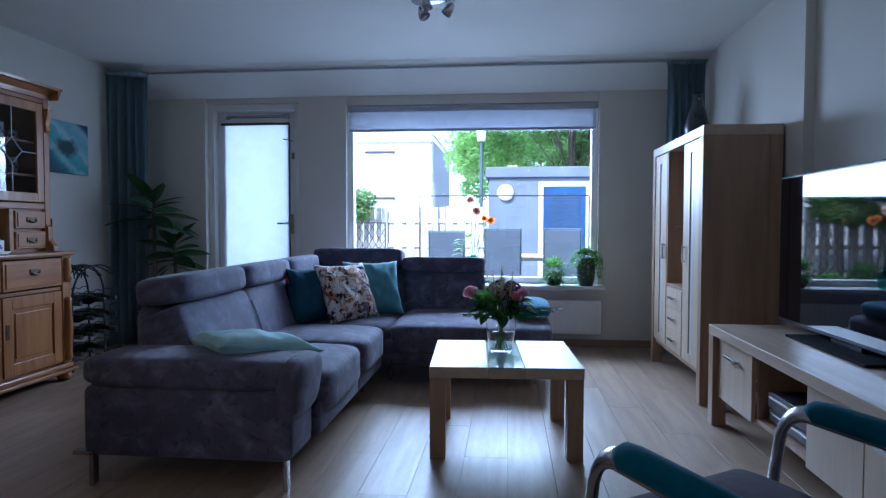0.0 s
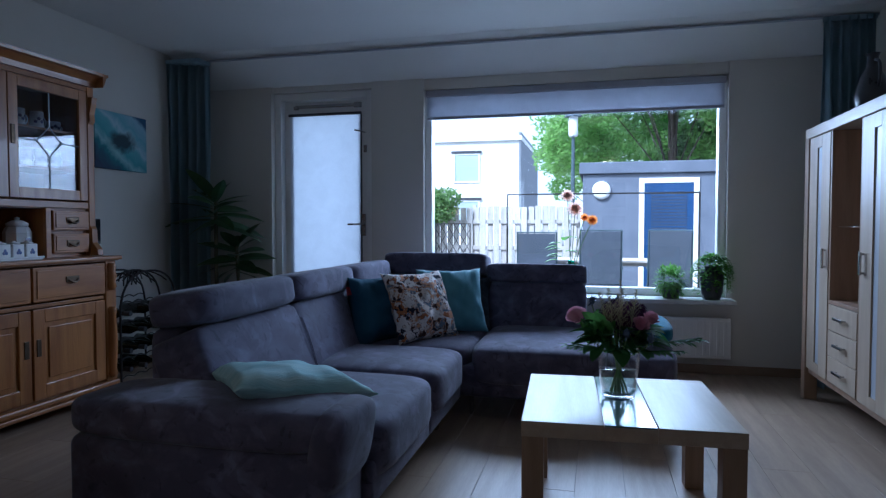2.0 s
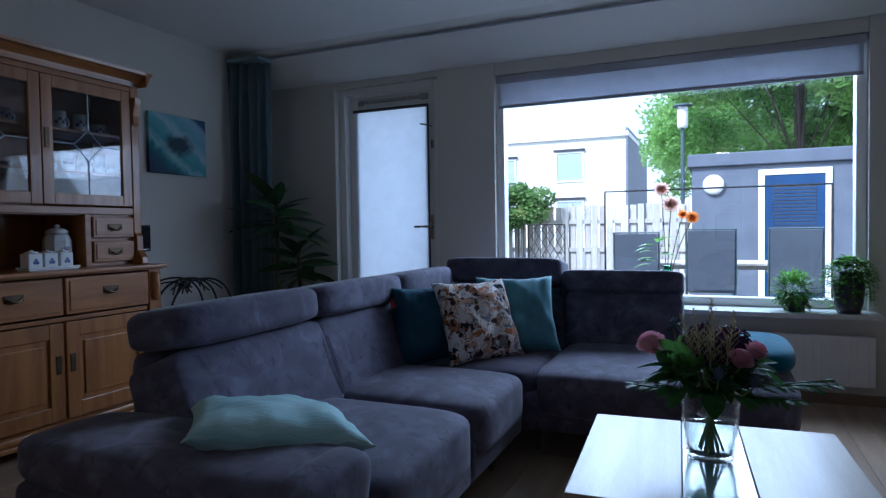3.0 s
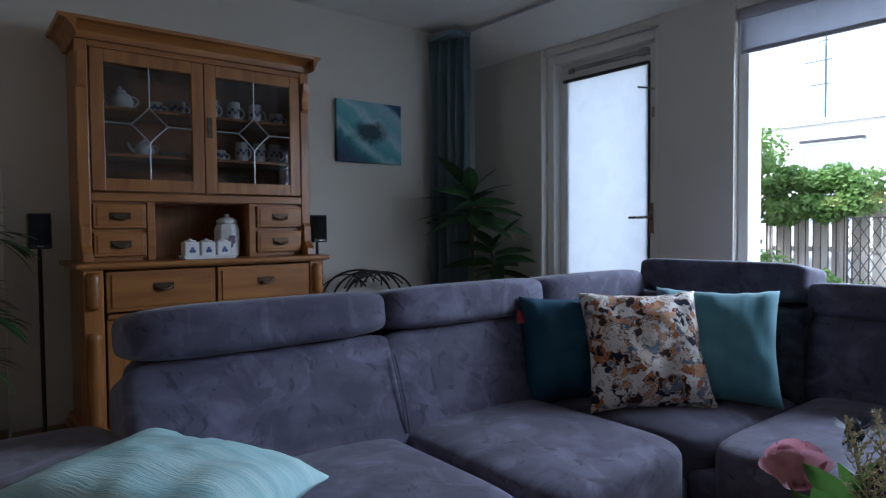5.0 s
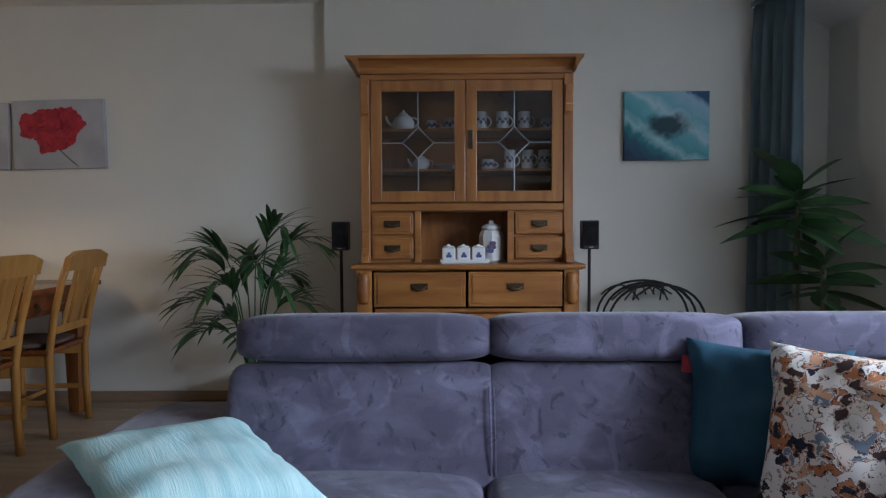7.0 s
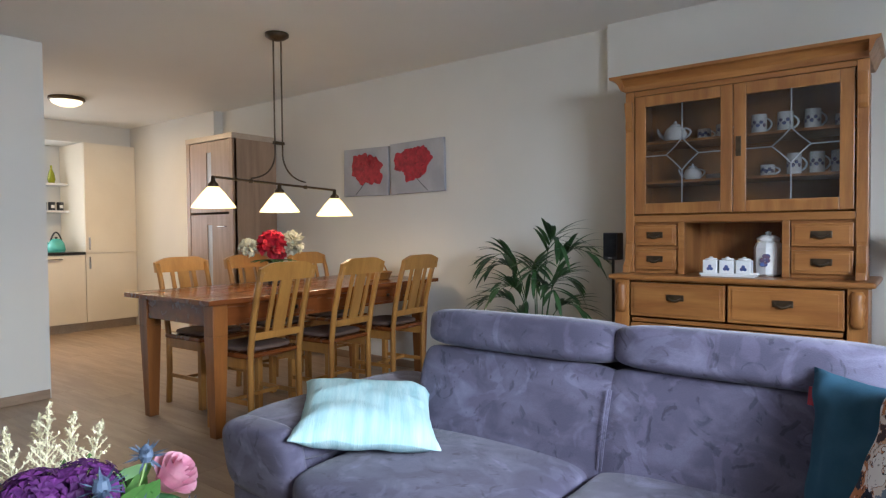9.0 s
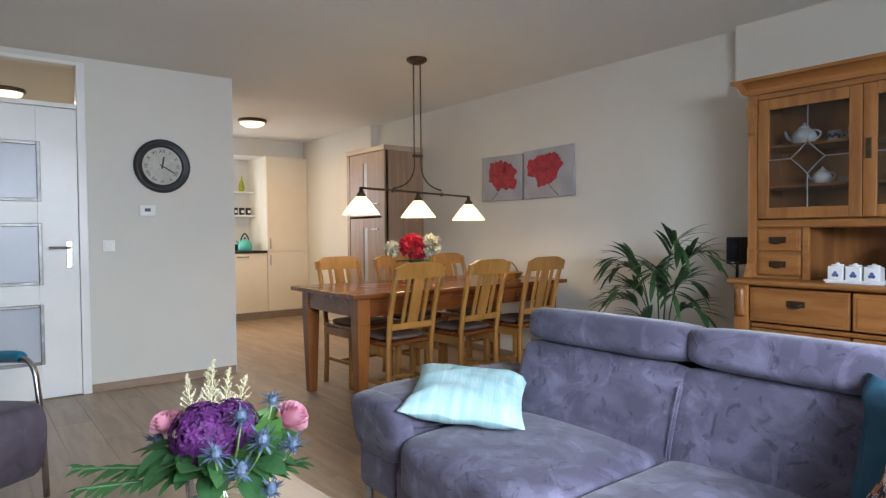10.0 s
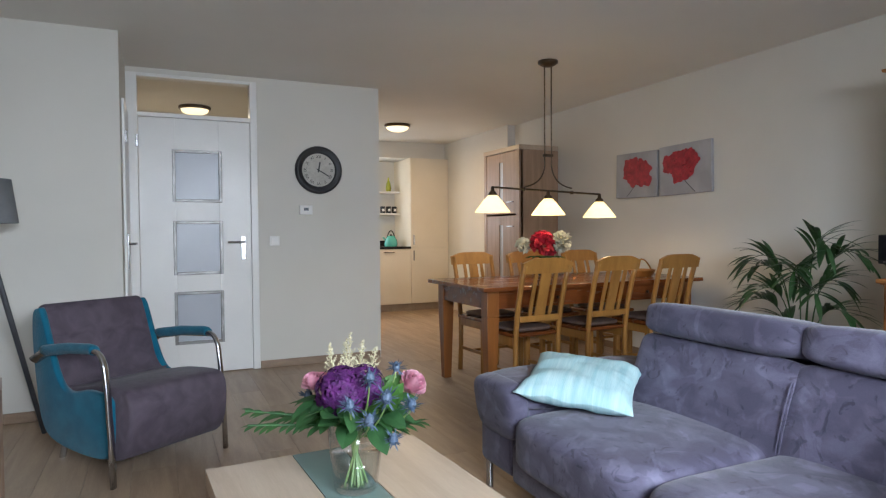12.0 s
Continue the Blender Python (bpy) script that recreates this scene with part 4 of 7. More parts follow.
def tv_unit():
    c = thing("tv_unit", pose(0, 0, 0), "low light oak television unit with pale doors", "tv unit")
    x0, x1, y0, y1, h = 2.265, 2.73, 5.10, 6.92, 0.522
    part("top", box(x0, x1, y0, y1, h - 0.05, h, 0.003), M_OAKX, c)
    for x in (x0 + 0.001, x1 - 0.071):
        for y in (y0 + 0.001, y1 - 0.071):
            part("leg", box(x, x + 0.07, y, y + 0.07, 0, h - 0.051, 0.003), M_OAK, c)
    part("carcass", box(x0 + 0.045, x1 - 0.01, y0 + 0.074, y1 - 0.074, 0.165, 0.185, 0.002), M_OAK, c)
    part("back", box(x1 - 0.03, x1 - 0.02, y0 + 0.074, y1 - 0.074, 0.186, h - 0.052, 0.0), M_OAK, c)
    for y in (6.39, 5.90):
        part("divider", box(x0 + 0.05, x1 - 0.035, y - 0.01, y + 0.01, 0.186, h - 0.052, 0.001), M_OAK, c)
    for a, b in ((6.402, 6.845), (5.52, 5.888), (5.175, 5.515)):
        d = part("door", box(x0 + 0.028, x0 + 0.048, a, b, 0.158, h - 0.055, 0.002), M_BIRCH, c, "pale birch door front")
        ym = (a + b) / 2
        handle_bar("handle", x0 + 0.028, ym - 0.08, ym + 0.08, 0.395, d)
    p = thing("disc_player", pose(2.35, 6.14, 0.187), "silver and black disc player in the open compartment", "disc player")
    part("case", box(0, 0.30, -0.19, 0.19, 0.008, 0.06, 0.003), M_BLACK, p)
    part("front_panel", box(-0.008, 0, -0.19, 0.19, 0.01, 0.058, 0.002), M_BLACK, p, "black front panel")
    part("trim_strip", box(-0.0095, -0.0082, -0.185, 0.185, 0.040, 0.048, 0), M_CHROME, p, "silver strip")
    q = thing("receiver", pose(2.34, 6.14, 0.249), "silver and black receiver stacked on the disc player", "receiver")
    part("case", box(0, 0.28, -0.18, 0.18, 0.006, 0.075, 0.003), M_BLACK, q)
    part("front_panel", box(-0.008, 0, -0.18, 0.18, 0.01, 0.070, 0.002), M_BLACK, q, "black front panel")
    part("trim_strip", box(-0.0095, -0.0082, -0.175, 0.175, 0.050, 0.060, 0), M_CHROME, q, "silver strip")
    part("foot", box(0.02, 0.26, -0.16, 0.16, -0.0015, 0.0058, 0.001), M_BLACK, q)
    v = thing("television", pose(2.60, 6.24, 0.522), "large black flat television on the low unit", "television")
    part("bezel", box(-0.012, 0.03, -0.62, 0.62, 0.036, 0.765, 0.006), M_BLACK, v)
    part("screen", box(-0.0155, -0.0125, -0.605, 0.605, 0.056, 0.752, 0.0), M_SCREEN, v, "dark mirror-like screen")
    part("stand", box(-0.10, 0.12, -0.33, 0.33, 0.0, 0.012, 0.005), M_GRILLE, v)
    part("neck", box(0.0, 0.04, -0.12, 0.12, 0.012, 0.08, 0.004), M_BLACK, v)


display_cabinet()
tv_unit()


# ---- pine hutch ----
def pull(parent, x, y, z):
    b = BM()
    bx(b, x, x + 0.006, y - 0.045, y + 0.045, z - 0.014, z + 0.018, 0.003)
    tube(arc((x + 0.006, y - 0.034, z), (x + 0.03, y, z - 0.03), (x + 0.006, y + 0.034, z), 8), 0.006, 6, b)
    part("pull", b, M_BRONZE, parent, "dark brass drawer pull")


def framed(x, y0, y1, z0, z1, rail, depth=0.02, bm=None):
    b = bm or BM()
    bx(b, x - depth, x, y0, y0 + rail, z0, z1, 0.003)
    bx(b, x - depth, x, y1 - rail, y1, z0, z1, 0.003)
    bx(b, x - depth, x - 0.0005, y0 + rail, y1 - rail, z0, z0 + rail, 0.003)
    bx(b, x - depth, x - 0.0005, y0 + rail, y1 - rail, z1 - rail, z1, 0.003)
    return b


def hutch():
    h = thing("pine_hutch", pose(0, 6.245 * 0.02, 0), "antique honey pine hutch with leaded glass doors", "hutch")
    h.scale = (1, 0.98, 1)
    xb, xf = -2.185, -1.712
    b = BM()
    bx(b, xb, xf - 0.021, 6.29, 6.31, 0.12, 0.832, 0.002)
    bx(b, xb, xf - 0.021, 7.41, 7.43, 0.12, 0.832, 0.002)
    bx(b, xb, xb + 0.01, 6.311, 7.409, 0.12, 0.832, 0)
    bx(b, xb + 0.011, xf - 0.022, 6.311, 7.409, 0.12, 0.14, 0)
    part("lower_body", b, M_PINE, h)
    b = BM()
    bx(b, xb, xf + 0.03, 6.25, 7.47, 0.062, 0.085, 0.006)
    bx(b, xb, xf + 0.015, 6.265, 7.455, 0.0855, 0.119, 0.01)
    part("plinth", b, M_PINEH, h)
    for y in (6.31, 7.41):
        for x in (xf - 0.03, xb + 0.06):
            part("bun_foot", lathe([(0.022, 0.0), (0.042, 0.012), (0.048, 0.03), (0.04, 0.05), (0.03, 0.0615)], 16, None, pose(x, y, 0)), M_PINE, h, "", True)
    b = BM()
    bx(b, xb, xf + 0.028, 6.245, 7.475, 0.838, 0.862, 0.008, 3)
    bx(b, xb, xf + 0.012, 6.262, 7.458, 0.8325, 0.8375, 0.001)
    part("ledge", b, M_PINEH, h)
    part("rail", box(xf - 0.02, xf - 0.002, 6.37, 7.35, 0.612, 0.632, 0.002), M_PINEH, h)
    for y in (6.275, 7.365):
        b = BM()
        bx(b, xf - 0.02, xf + 0.002, y, y + 0.08, 0.12, 0.8315, 0.003)
        part("pilaster", b, M_PINE, h)
        b = BM()
        for k, (z0, z1) in enumerate(((0.66, 0.82), (0.14, 0.56))):
            lathe([(0.02, z0), (0.03, z0 + 0.02), (0.024, z0 + 0.05), (0.032, (z0 + z1) / 2), (0.024, z1 - 0.05), (0.03, z1 - 0.02), (0.02, z1)], 12, b, pose(xf + 0.004, y + 0.04, 0))
        part("half_column", b, M_PINE, h, "", True)
    for y0, y1 in ((6.365, 6.848), (6.862, 7.355)):
        b = BM()
        bx(b, xf - 0.02, xf + 0.006, y0, y1, 0.642, 0.822, 0.004)
        bx(b, xf + 0.0062, xf + 0.012, y0 + 0.02, y1 - 0.02, 0.66, 0.805, 0.003)
        d = part("drawer", b, M_PINEH, h)
        pull(d, xf + 0.012, (y0 + y1) / 2, 0.747)
        b = framed(xf + 0.002, y0, y1, 0.135, 0.605, 0.072, 0.022)
        d = part("door", b, M_PINE, h)
        b = BM()
        bx(b, xf - 0.016, xf - 0.010, y0 + 0.07, y1 - 0.07, 0.205, 0.535, 0)
        bx(b, xf - 0.0095, xf - 0.002, y0 + 0.10, y1 - 0.10, 0.235, 0.505, 0.006)
        part("panel", b, M_PINE, d, "raised pine panel")
        ye = y1 - 0.03 if y0 < 6.5 else y0 + 0.03
        part("escutcheon", box(xf + 0.002, xf + 0.006, ye - 0.014, ye + 0.014, 0.36, 0.45, 0.003), M_BRONZE, d)
    # upper part
    uf = -1.84
    b = BM()
    bx(b, xb, uf - 0.022, 6.30, 6.318, 0.8625, 1.85, 0.002)
    bx(b, xb, uf - 0.022, 7.402, 7.42, 0.8625, 1.85, 0.002)
    bx(b, xb, xb + 0.01, 6.3185, 7.4015, 0.8625, 1.85, 0)
    bx(b, xb + 0.011, uf - 0.023, 6.3185, 7.4015, 1.135, 1.15, 0)
    bx(b, xb + 0.011, uf - 0.023, 6.3185, 7.4015, 1.835, 1.85, 0)
    bx(b, xb + 0.011, uf - 0.023, 6.585, 6.60, 0.8625, 1.1345, 0)
    bx(b, xb + 0.011, uf - 0.023, 7.085, 7.10, 0.8625, 1.1345, 0)
    part("upper_body", b, M_PINE, h)
    for y0, y1, z0, z1 in ((6.335, 7.385, 1.14, 1.178), (6.575, 6.61, 0.863, 1.139), (7.08, 7.115, 0.863, 1.139), (6.335, 7.385, 1.832, 1.86)):
        part("face_rail", box(uf - 0.02, uf, y0, y1, z0, z1, 0.003), M_PINEH, h)
    for y in (6.285, 7.385):
        b = BM()
        bx(b, uf - 0.02, uf + 0.004, y, y + 0.05, 0.863, 1.86, 0.004)
        part("pilaster", b, M_PINE, h)
        b = BM()
        prism([(uf + 0.004, 1.80), (uf + 0.035, 1.80), (uf + 0.03, 1.76), (uf + 0.014, 1.70), (uf + 0.018, 1.66), (uf + 0.004, 1.64)], "y", y + 0.004, y + 0.046, b, 0.003)
        part("carved_bracket", b, M_PINE, h)
        b = BM()
        prism([(uf + 0.004, 0.865), (uf + 0.06, 0.865), (uf + 0.055, 0.90), (uf + 0.02, 0.94), (uf + 0.018, 1.02), (uf + 0.004, 1.04)], "y", y + 0.004, y + 0.046, b, 0.003)
        part("carved_bracket", b, M_PINE, h)
    b = BM()
    outl = [(xb, 1.861), (uf + 0.012, 1.861), (uf + 0.018, 1.89), (uf + 0.05, 1.92), (uf + 0.075, 1.926), (uf + 0.078, 1.942), (xb, 1.942)]
    prism(outl, "y", 6.285, 7.435, b)
    prism([(6.285, 1.861), (6.285, 1.942), (6.215, 1.942), (6.22, 1.926), (6.245, 1.92), (6.27, 1.89)], "x", xb, uf + 0.075, b)
    prism([(7.435, 1.861), (7.45, 1.89), (7.462, 1.92), (7.475, 1.926), (7.48, 1.942), (7.435, 1.942)], "x", xb, uf + 0.075, b)
    part("cornice", b, M_PINEH, h)
    for z0, z1 in ((0.885, 0.995), (1.015, 1.125)):
        for y0, y1 in ((6.342, 6.568), (7.122, 7.378)):
            b = BM()
            bx(b, uf - 0.02, uf + 0.008, y0, y1, z0, z1, 0.004)
            bx(b, uf + 0.0082, uf + 0.013, y0 + 0.014, y1 - 0.014, z0 + 0.014, z1 - 0.014, 0.003)
            d = part("drawer", b, M_PINEH, h)
            pull(d, uf + 0.013, (y0 + y1) / 2, (z0 + z1) / 2)
    for y0, y1 in ((6.335, 6.575), (7.115, 7.385)):
        part("face_panel", box(uf - 0.026, uf - 0.0205, y0, y1, 0.863, 1.139, 0), M_PINEH, h)
    for z in (1.365, 1.58):
        part("shelf", box(xb + 0.011, uf - 0.03, 6.319, 7.401, z - 0.014, z, 0.001), M_PINEH, h)
    for y0, y1 in ((6.342, 6.852), (6.857, 7.378)):
        d = part("glass_door", framed(uf + 0.006, y0, y1, 1.186, 1.828, 0.058, 0.022), M_PINE, h, "glazed pine door")
        g = part("pane", box(uf - 0.008, uf - 0.005, y0 + 0.05, y1 - 0.05, 1.235, 1.78, 0), M_TINT, d, "old glass pane")
        g.visible_shadow = False
        ym, zm = (y0 + y1) / 2, 1.50
        c = BM()
        x = uf - 0.003
        for a, e in (((ym, 1.244), (ym, zm - 0.085)), ((ym, zm + 0.085), (ym, 1.77)), ((y0 + 0.058, zm), (ym - 0.085, zm)), ((ym + 0.085, zm), (y1 - 0.058, zm))):
            tube([(x, *a), (x, *e)], 0.0035, 5, c)
        dm = [(ym, zm - 0.085), (ym + 0.085, zm), (ym, zm + 0.085), (ym - 0.085, zm)]
        for i in range(4):
            a, e = dm[i], dm[(i + 1) % 4]
            mid = (x, (a[0] + e[0]) / 2 * 0.9 + ym * 0.1, (a[1] + e[1]) / 2 * 0.9 + zm * 0.1)
            tube(arc((x, *a), mid, (x, *e), 6), 0.0035, 5, c)
        part("lead_came", c, M_LEAD, d, "lead strip in a diamond")
    part("latch", box(uf + 0.006, uf + 0.012, 6.868, 6.894, 1.465, 1.565, 0.003), M_BRONZE, h, "dark metal latch")


def mug(x, y, z, r=0.036, hgt=0.085, group="porcelain in the hutch", decor=True, label="white porcelain mug with flower decor"):
    m = thing("mug", pose(x, y, z), label, "mug", group)
    part("body", lathe([(r * 0.85, 0), (r, 0.012), (r, hgt), (r - 0.004, hgt), (r - 0.005, 0.01)], 18), M_PORC, m, "", True)
    part("handle", tube(arc((0, r, hgt * 0.8), (0, r + 0.045, hgt * 0.5), (0, r, hgt * 0.2), 6), 0.005, 6), M_PORC, m, "", True)
    if decor:
        b = BM()
        for k in range(5):
            a = -0.9 + 0.45 * k
            mm = pose(r * math.cos(a), r * math.sin(a), hgt * (0.45 + 0.15 * (k % 2)), 0, 90, math.degrees(a))
            lathe([(0.001, -0.001), (0.010, 0.0), (0.001, 0.001)], 7, b, mm)
        part("decor", b, M_DECOR, m, "printed flowers")


def teapot(x, y, z, s=1.0):
    t = thing("teapot", pose(x, y, z), "white porcelain teapot with fine blue decor", "teapot", "porcelain in the hutch")
    part("body", lathe([(0.04 * s, 0), (0.065 * s, 0.02 * s), (0.078 * s, 0.06 * s), (0.06 * s, 0.10 * s), (0.035 * s, 0.115 * s)], 22), M_PORC, t, "", True)
    part("lid", lathe([(0.037 * s, 0.115 * s), (0.03 * s, 0.128 * s), (0.008 * s, 0.134 * s), (0.012 * s, 0.146 * s), (0.001, 0.154 * s)], 18), M_PORC, t, "", True)
    part("spout", tube(arc((0, -0.06 * s, 0.04 * s), (0, -0.11 * s, 0.05 * s), (0, -0.12 * s, 0.11 * s), 6), 0.014 * s, 8, None, 0.6), M_PORC, t, "", True)
    part("handle", tube(arc((0, 0.06 * s, 0.10 * s), (0, 0.14 * s, 0.08 * s), (0, 0.065 * s, 0.03 * s), 7), 0.007 * s, 7), M_PORC, t, "", True)


def plates(x, y, z, n=4, r=0.06):
    p = thing("saucer_stack", pose(x, y, z), "small stack of white saucers", "saucers", "porcelain in the hutch")
    for i in range(n):
        part("saucer", lathe([(r * 0.5, i * 0.006), (r, i * 0.006 + 0.008), (r, i * 0.006 + 0.0105), (r * 0.5, i * 0.006 + 0.003)], 20), M_PORC, p, "", True)


def canisters():
    t = thing("serving_tray", pose(-1.80, 6.835, 0.8625), "white porcelain tray on the hutch ledge", "tray")
    b = BM()
    bx(b, -0.045, 0.045, -0.125, 0.125, 0, 0.008, 0.003)
    bx(b, 0.042, 0.05, -0.13, 0.13, 0.0081, 0.018, 0.002)
    bx(b, -0.05, -0.042, -0.13, 0.13, 0.0081, 0.018, 0.002)
    part("dish", b, M_PORC, t)
    for i in range(3):
        c = thing("spice_jar", pose(-1.80, 6.75 + i * 0.078, 0.8711), "small square white jar with blue decor", "jar", "canisters in the niche")
        part("jar", box(-0.033, 0.033, -0.035, 0.035, 0, 0.075, 0.007, 3), M_PORC, c)
        part("lid", lathe([(0.028, 0.0755), (0.029, 0.081), (0.010, 0.084), (0.009, 0.089), (0.001, 0.091)], 16), M_PORC, c, "", True)
        b = BM()
        for k in range(3):
            lathe([(0.001, -0.0006), (0.009, 0.0), (0.001, 0.0006)], 7, b, pose(0.0338, -0.006 + 0.007 * k, 0.03 + 0.012 * (k % 2), 0, 90, 0))
        part("decor", b, M_DECOR, c, "blue fruit motif")
    c = thing("storage_jar", pose(-1.95, 6.985, 0.8625), "tall white porcelain storage jar with blue decor", "jar", "canisters in the niche")
    part("jar", lathe([(0.055, 0), (0.066, 0.01), (0.068, 0.14), (0.058, 0.165), (0.05, 0.172)], 8), M_PORC, c)
    part("lid", lathe([(0.052, 0.1725), (0.055, 0.19), (0.03, 0.205), (0.012, 0.208), (0.015, 0.22), (0.001, 0.226)], 18), M_PORC, c, "", True)
    b = BM()
    for k in range(6):
        lathe([(0.001, -0.0008), (0.013, 0.0), (0.001, 0.0008)], 7, b, pose(0.0675, -0.015 + 0.012 * (k % 3), 0.06 + 0.02 * (k // 2), 0, 90, 0))
    part("decor", b, M_DECOR, c, "blue fruit motif")


hutch()
teapot(-2.02, 6.50, 1.5805, 0.82)
mug(-2.0, 6.66, 1.5805, 0.034, 0.06)
mug(-2.0, 6.76, 1.5805, 0.04, 0.075)
for yy in (6.93, 7.05, 7.17):
    mug(-2.0, yy, 1.5805, 0.036, 0.105)
mug(-2.02, 7.30, 1.5805, 0.04, 0.07)
teapot(-2.0, 6.60, 1.3655, 0.62)
plates(-2.0, 6.73, 1.3655)
mug(-2.0, 6.97, 1.3655, 0.034, 0.06)
for yy in (7.09, 7.19, 7.28):
    mug(-2.0, yy, 1.3655, 0.033, 0.11)
for yy in (6.55, 6.68, 7.1):
    plates(-2.0, yy, 1.1505, 3, 0.045)
canisters()




def speaker(x, y, label):
    s = thing("loudspeaker", pose(x, y, 0), label, "loudspeaker", "small loudspeakers on stands")
    part("base", lathe([(0.11, 0), (0.11, 0.012), (0.02, 0.018)], 24), M_BLACK, s)
    part("pole", tube([(0, 0, 0.015), (0, 0, 0.93)], 0.009, 8), M_BLACK, s)
    b = part("cabinet", box(-0.045, 0.045, -0.045, 0.045, 0.925, 1.085, 0.006), M_BLACK, s)
    part("grille", box(0.0455, 0.049, -0.038, 0.038, 0.945, 1.078, 0.002), M_GRILLE, b, "black cloth grille")
    part("badge", box(0.0492, 0.0502, -0.012, 0.012, 0.934, 0.940, 0), M_CHROME, b)


speaker(-2.0, 7.535, "small black loudspeaker on a thin stand below the canvas")
speaker(-1.99, 6.148, "small black loudspeaker on a thin stand between palm and hutch")


# ---- wall pictures ----
def wave_paint():
    """Painted sea: a dark hollow under a curling white crest, teal water round it."""
    m = mat("painted_wave", (0.1, 0.1, 0.1), rough=0.6, bump=0.2, bscale=150)
    n, L = m.node_tree.nodes, m.node_tree.links
    tc, nz, ad, ln = n.new("ShaderNodeTexCoord"), n.new("ShaderNodeTexNoise"), n.new("ShaderNodeVectorMath"), n.new("ShaderNodeVectorMath")
    nz.inputs["Scale"].default_value, nz.inputs["Detail"].default_value, nz.inputs["Distortion"].default_value = 7.0, 7, 1.2
    L.new(tc.outputs["Object"], nz.inputs["Vector"])
    ad.operation, ln.operation = "MULTIPLY_ADD", "LENGTH"
    L.new(nz.outputs["Color"], ad.inputs[0])
    ad.inputs[1].default_value = (0.0, 0.14, 0.14)
    sh = n.new("ShaderNodeVectorMath")
    sh.operation = "ADD"
    sh.inputs[1].default_value = (0.0, -0.07, -0.07)
    L.new(tc.outputs["Object"], sh.inputs[0])
    L.new(sh.outputs[0], ad.inputs[2])
    # water bands, tilted and bent by the noise
    dp = n.new("ShaderNodeVectorMath")
    dp.operation = "DOT_PRODUCT"
    dp.inputs[1].default_value = (0.0, 0.65, 1.0)
    L.new(ad.outputs[0], dp.inputs[0])
    mr = n.new("ShaderNodeMapRange")
    mr.inputs["From Min"].default_value, mr.inputs["From Max"].default_value = -0.29, 0.29
    L.new(dp.outputs["Value"], mr.inputs["Value"])
    cr = n.new("ShaderNodeValToRGB")
    e = cr.color_ramp.elements
    e[0].position, e[0].color = 0.0, (0.008, 0.03, 0.08, 1)
    e[1].position, e[1].color = 0.14, (0.01, 0.09, 0.14, 1)
    for p, c in ((0.22, (0.02, 0.18, 0.21)), (0.32, (0.30, 0.52, 0.55)), (0.42, (0.09, 0.33, 0.38)), (0.56, (0.16, 0.42, 0.47)), (0.64, (0.42, 0.58, 0.63)), (0.76, (0.18, 0.42, 0.50)), (0.92, (0.32, 0.48, 0.58)), (1.0, (0.02, 0.08, 0.18))):
        q = e.new(p)
        q.color = (*c, 1)
    L.new(mr.outputs[0], cr.inputs[0])
    # the hollow under the crest
    sc = n.new("ShaderNodeVectorMath")
    sc.operation = "MULTIPLY"
    sc.inputs[1].default_value = (0.0, 0.75, 1.6)
    L.new(ad.outputs[0], sc.inputs[0])
    L.new(sc.outputs[0], ln.inputs[0])
    hol = n.new("ShaderNodeMapRange")
    hol.inputs["From Min"].default_value, hol.inputs["From Max"].default_value = 0.06, 0.12
    hol.inputs["To Min"].default_value, hol.inputs["To Max"].default_value = 0.95, 0.0
    L.new(ln.outputs["Value"], hol.inputs["Value"])
    mx = n.new("ShaderNodeMix")
    mx.data_type = "RGBA"
    mx.inputs["B"].default_value = (0.004, 0.03, 0.045, 1)
    L.new(cr.outputs[0], mx.inputs["A"])
    L.new(hol.outputs[0], mx.inputs["Factor"])
    L.new(mx.outputs["Result"], n["Principled BSDF"].inputs["Base Color"])
    return m


def wave_canvas():
    c = thing("wave_canvas", pose(XL, 8.014, 1.63), "canvas of a breaking teal wave on the wall", "picture")
    part("canvas", box(0.002, 0.03, -0.246, 0.246, -0.198, 0.198, 0.003), wave_paint(), c)


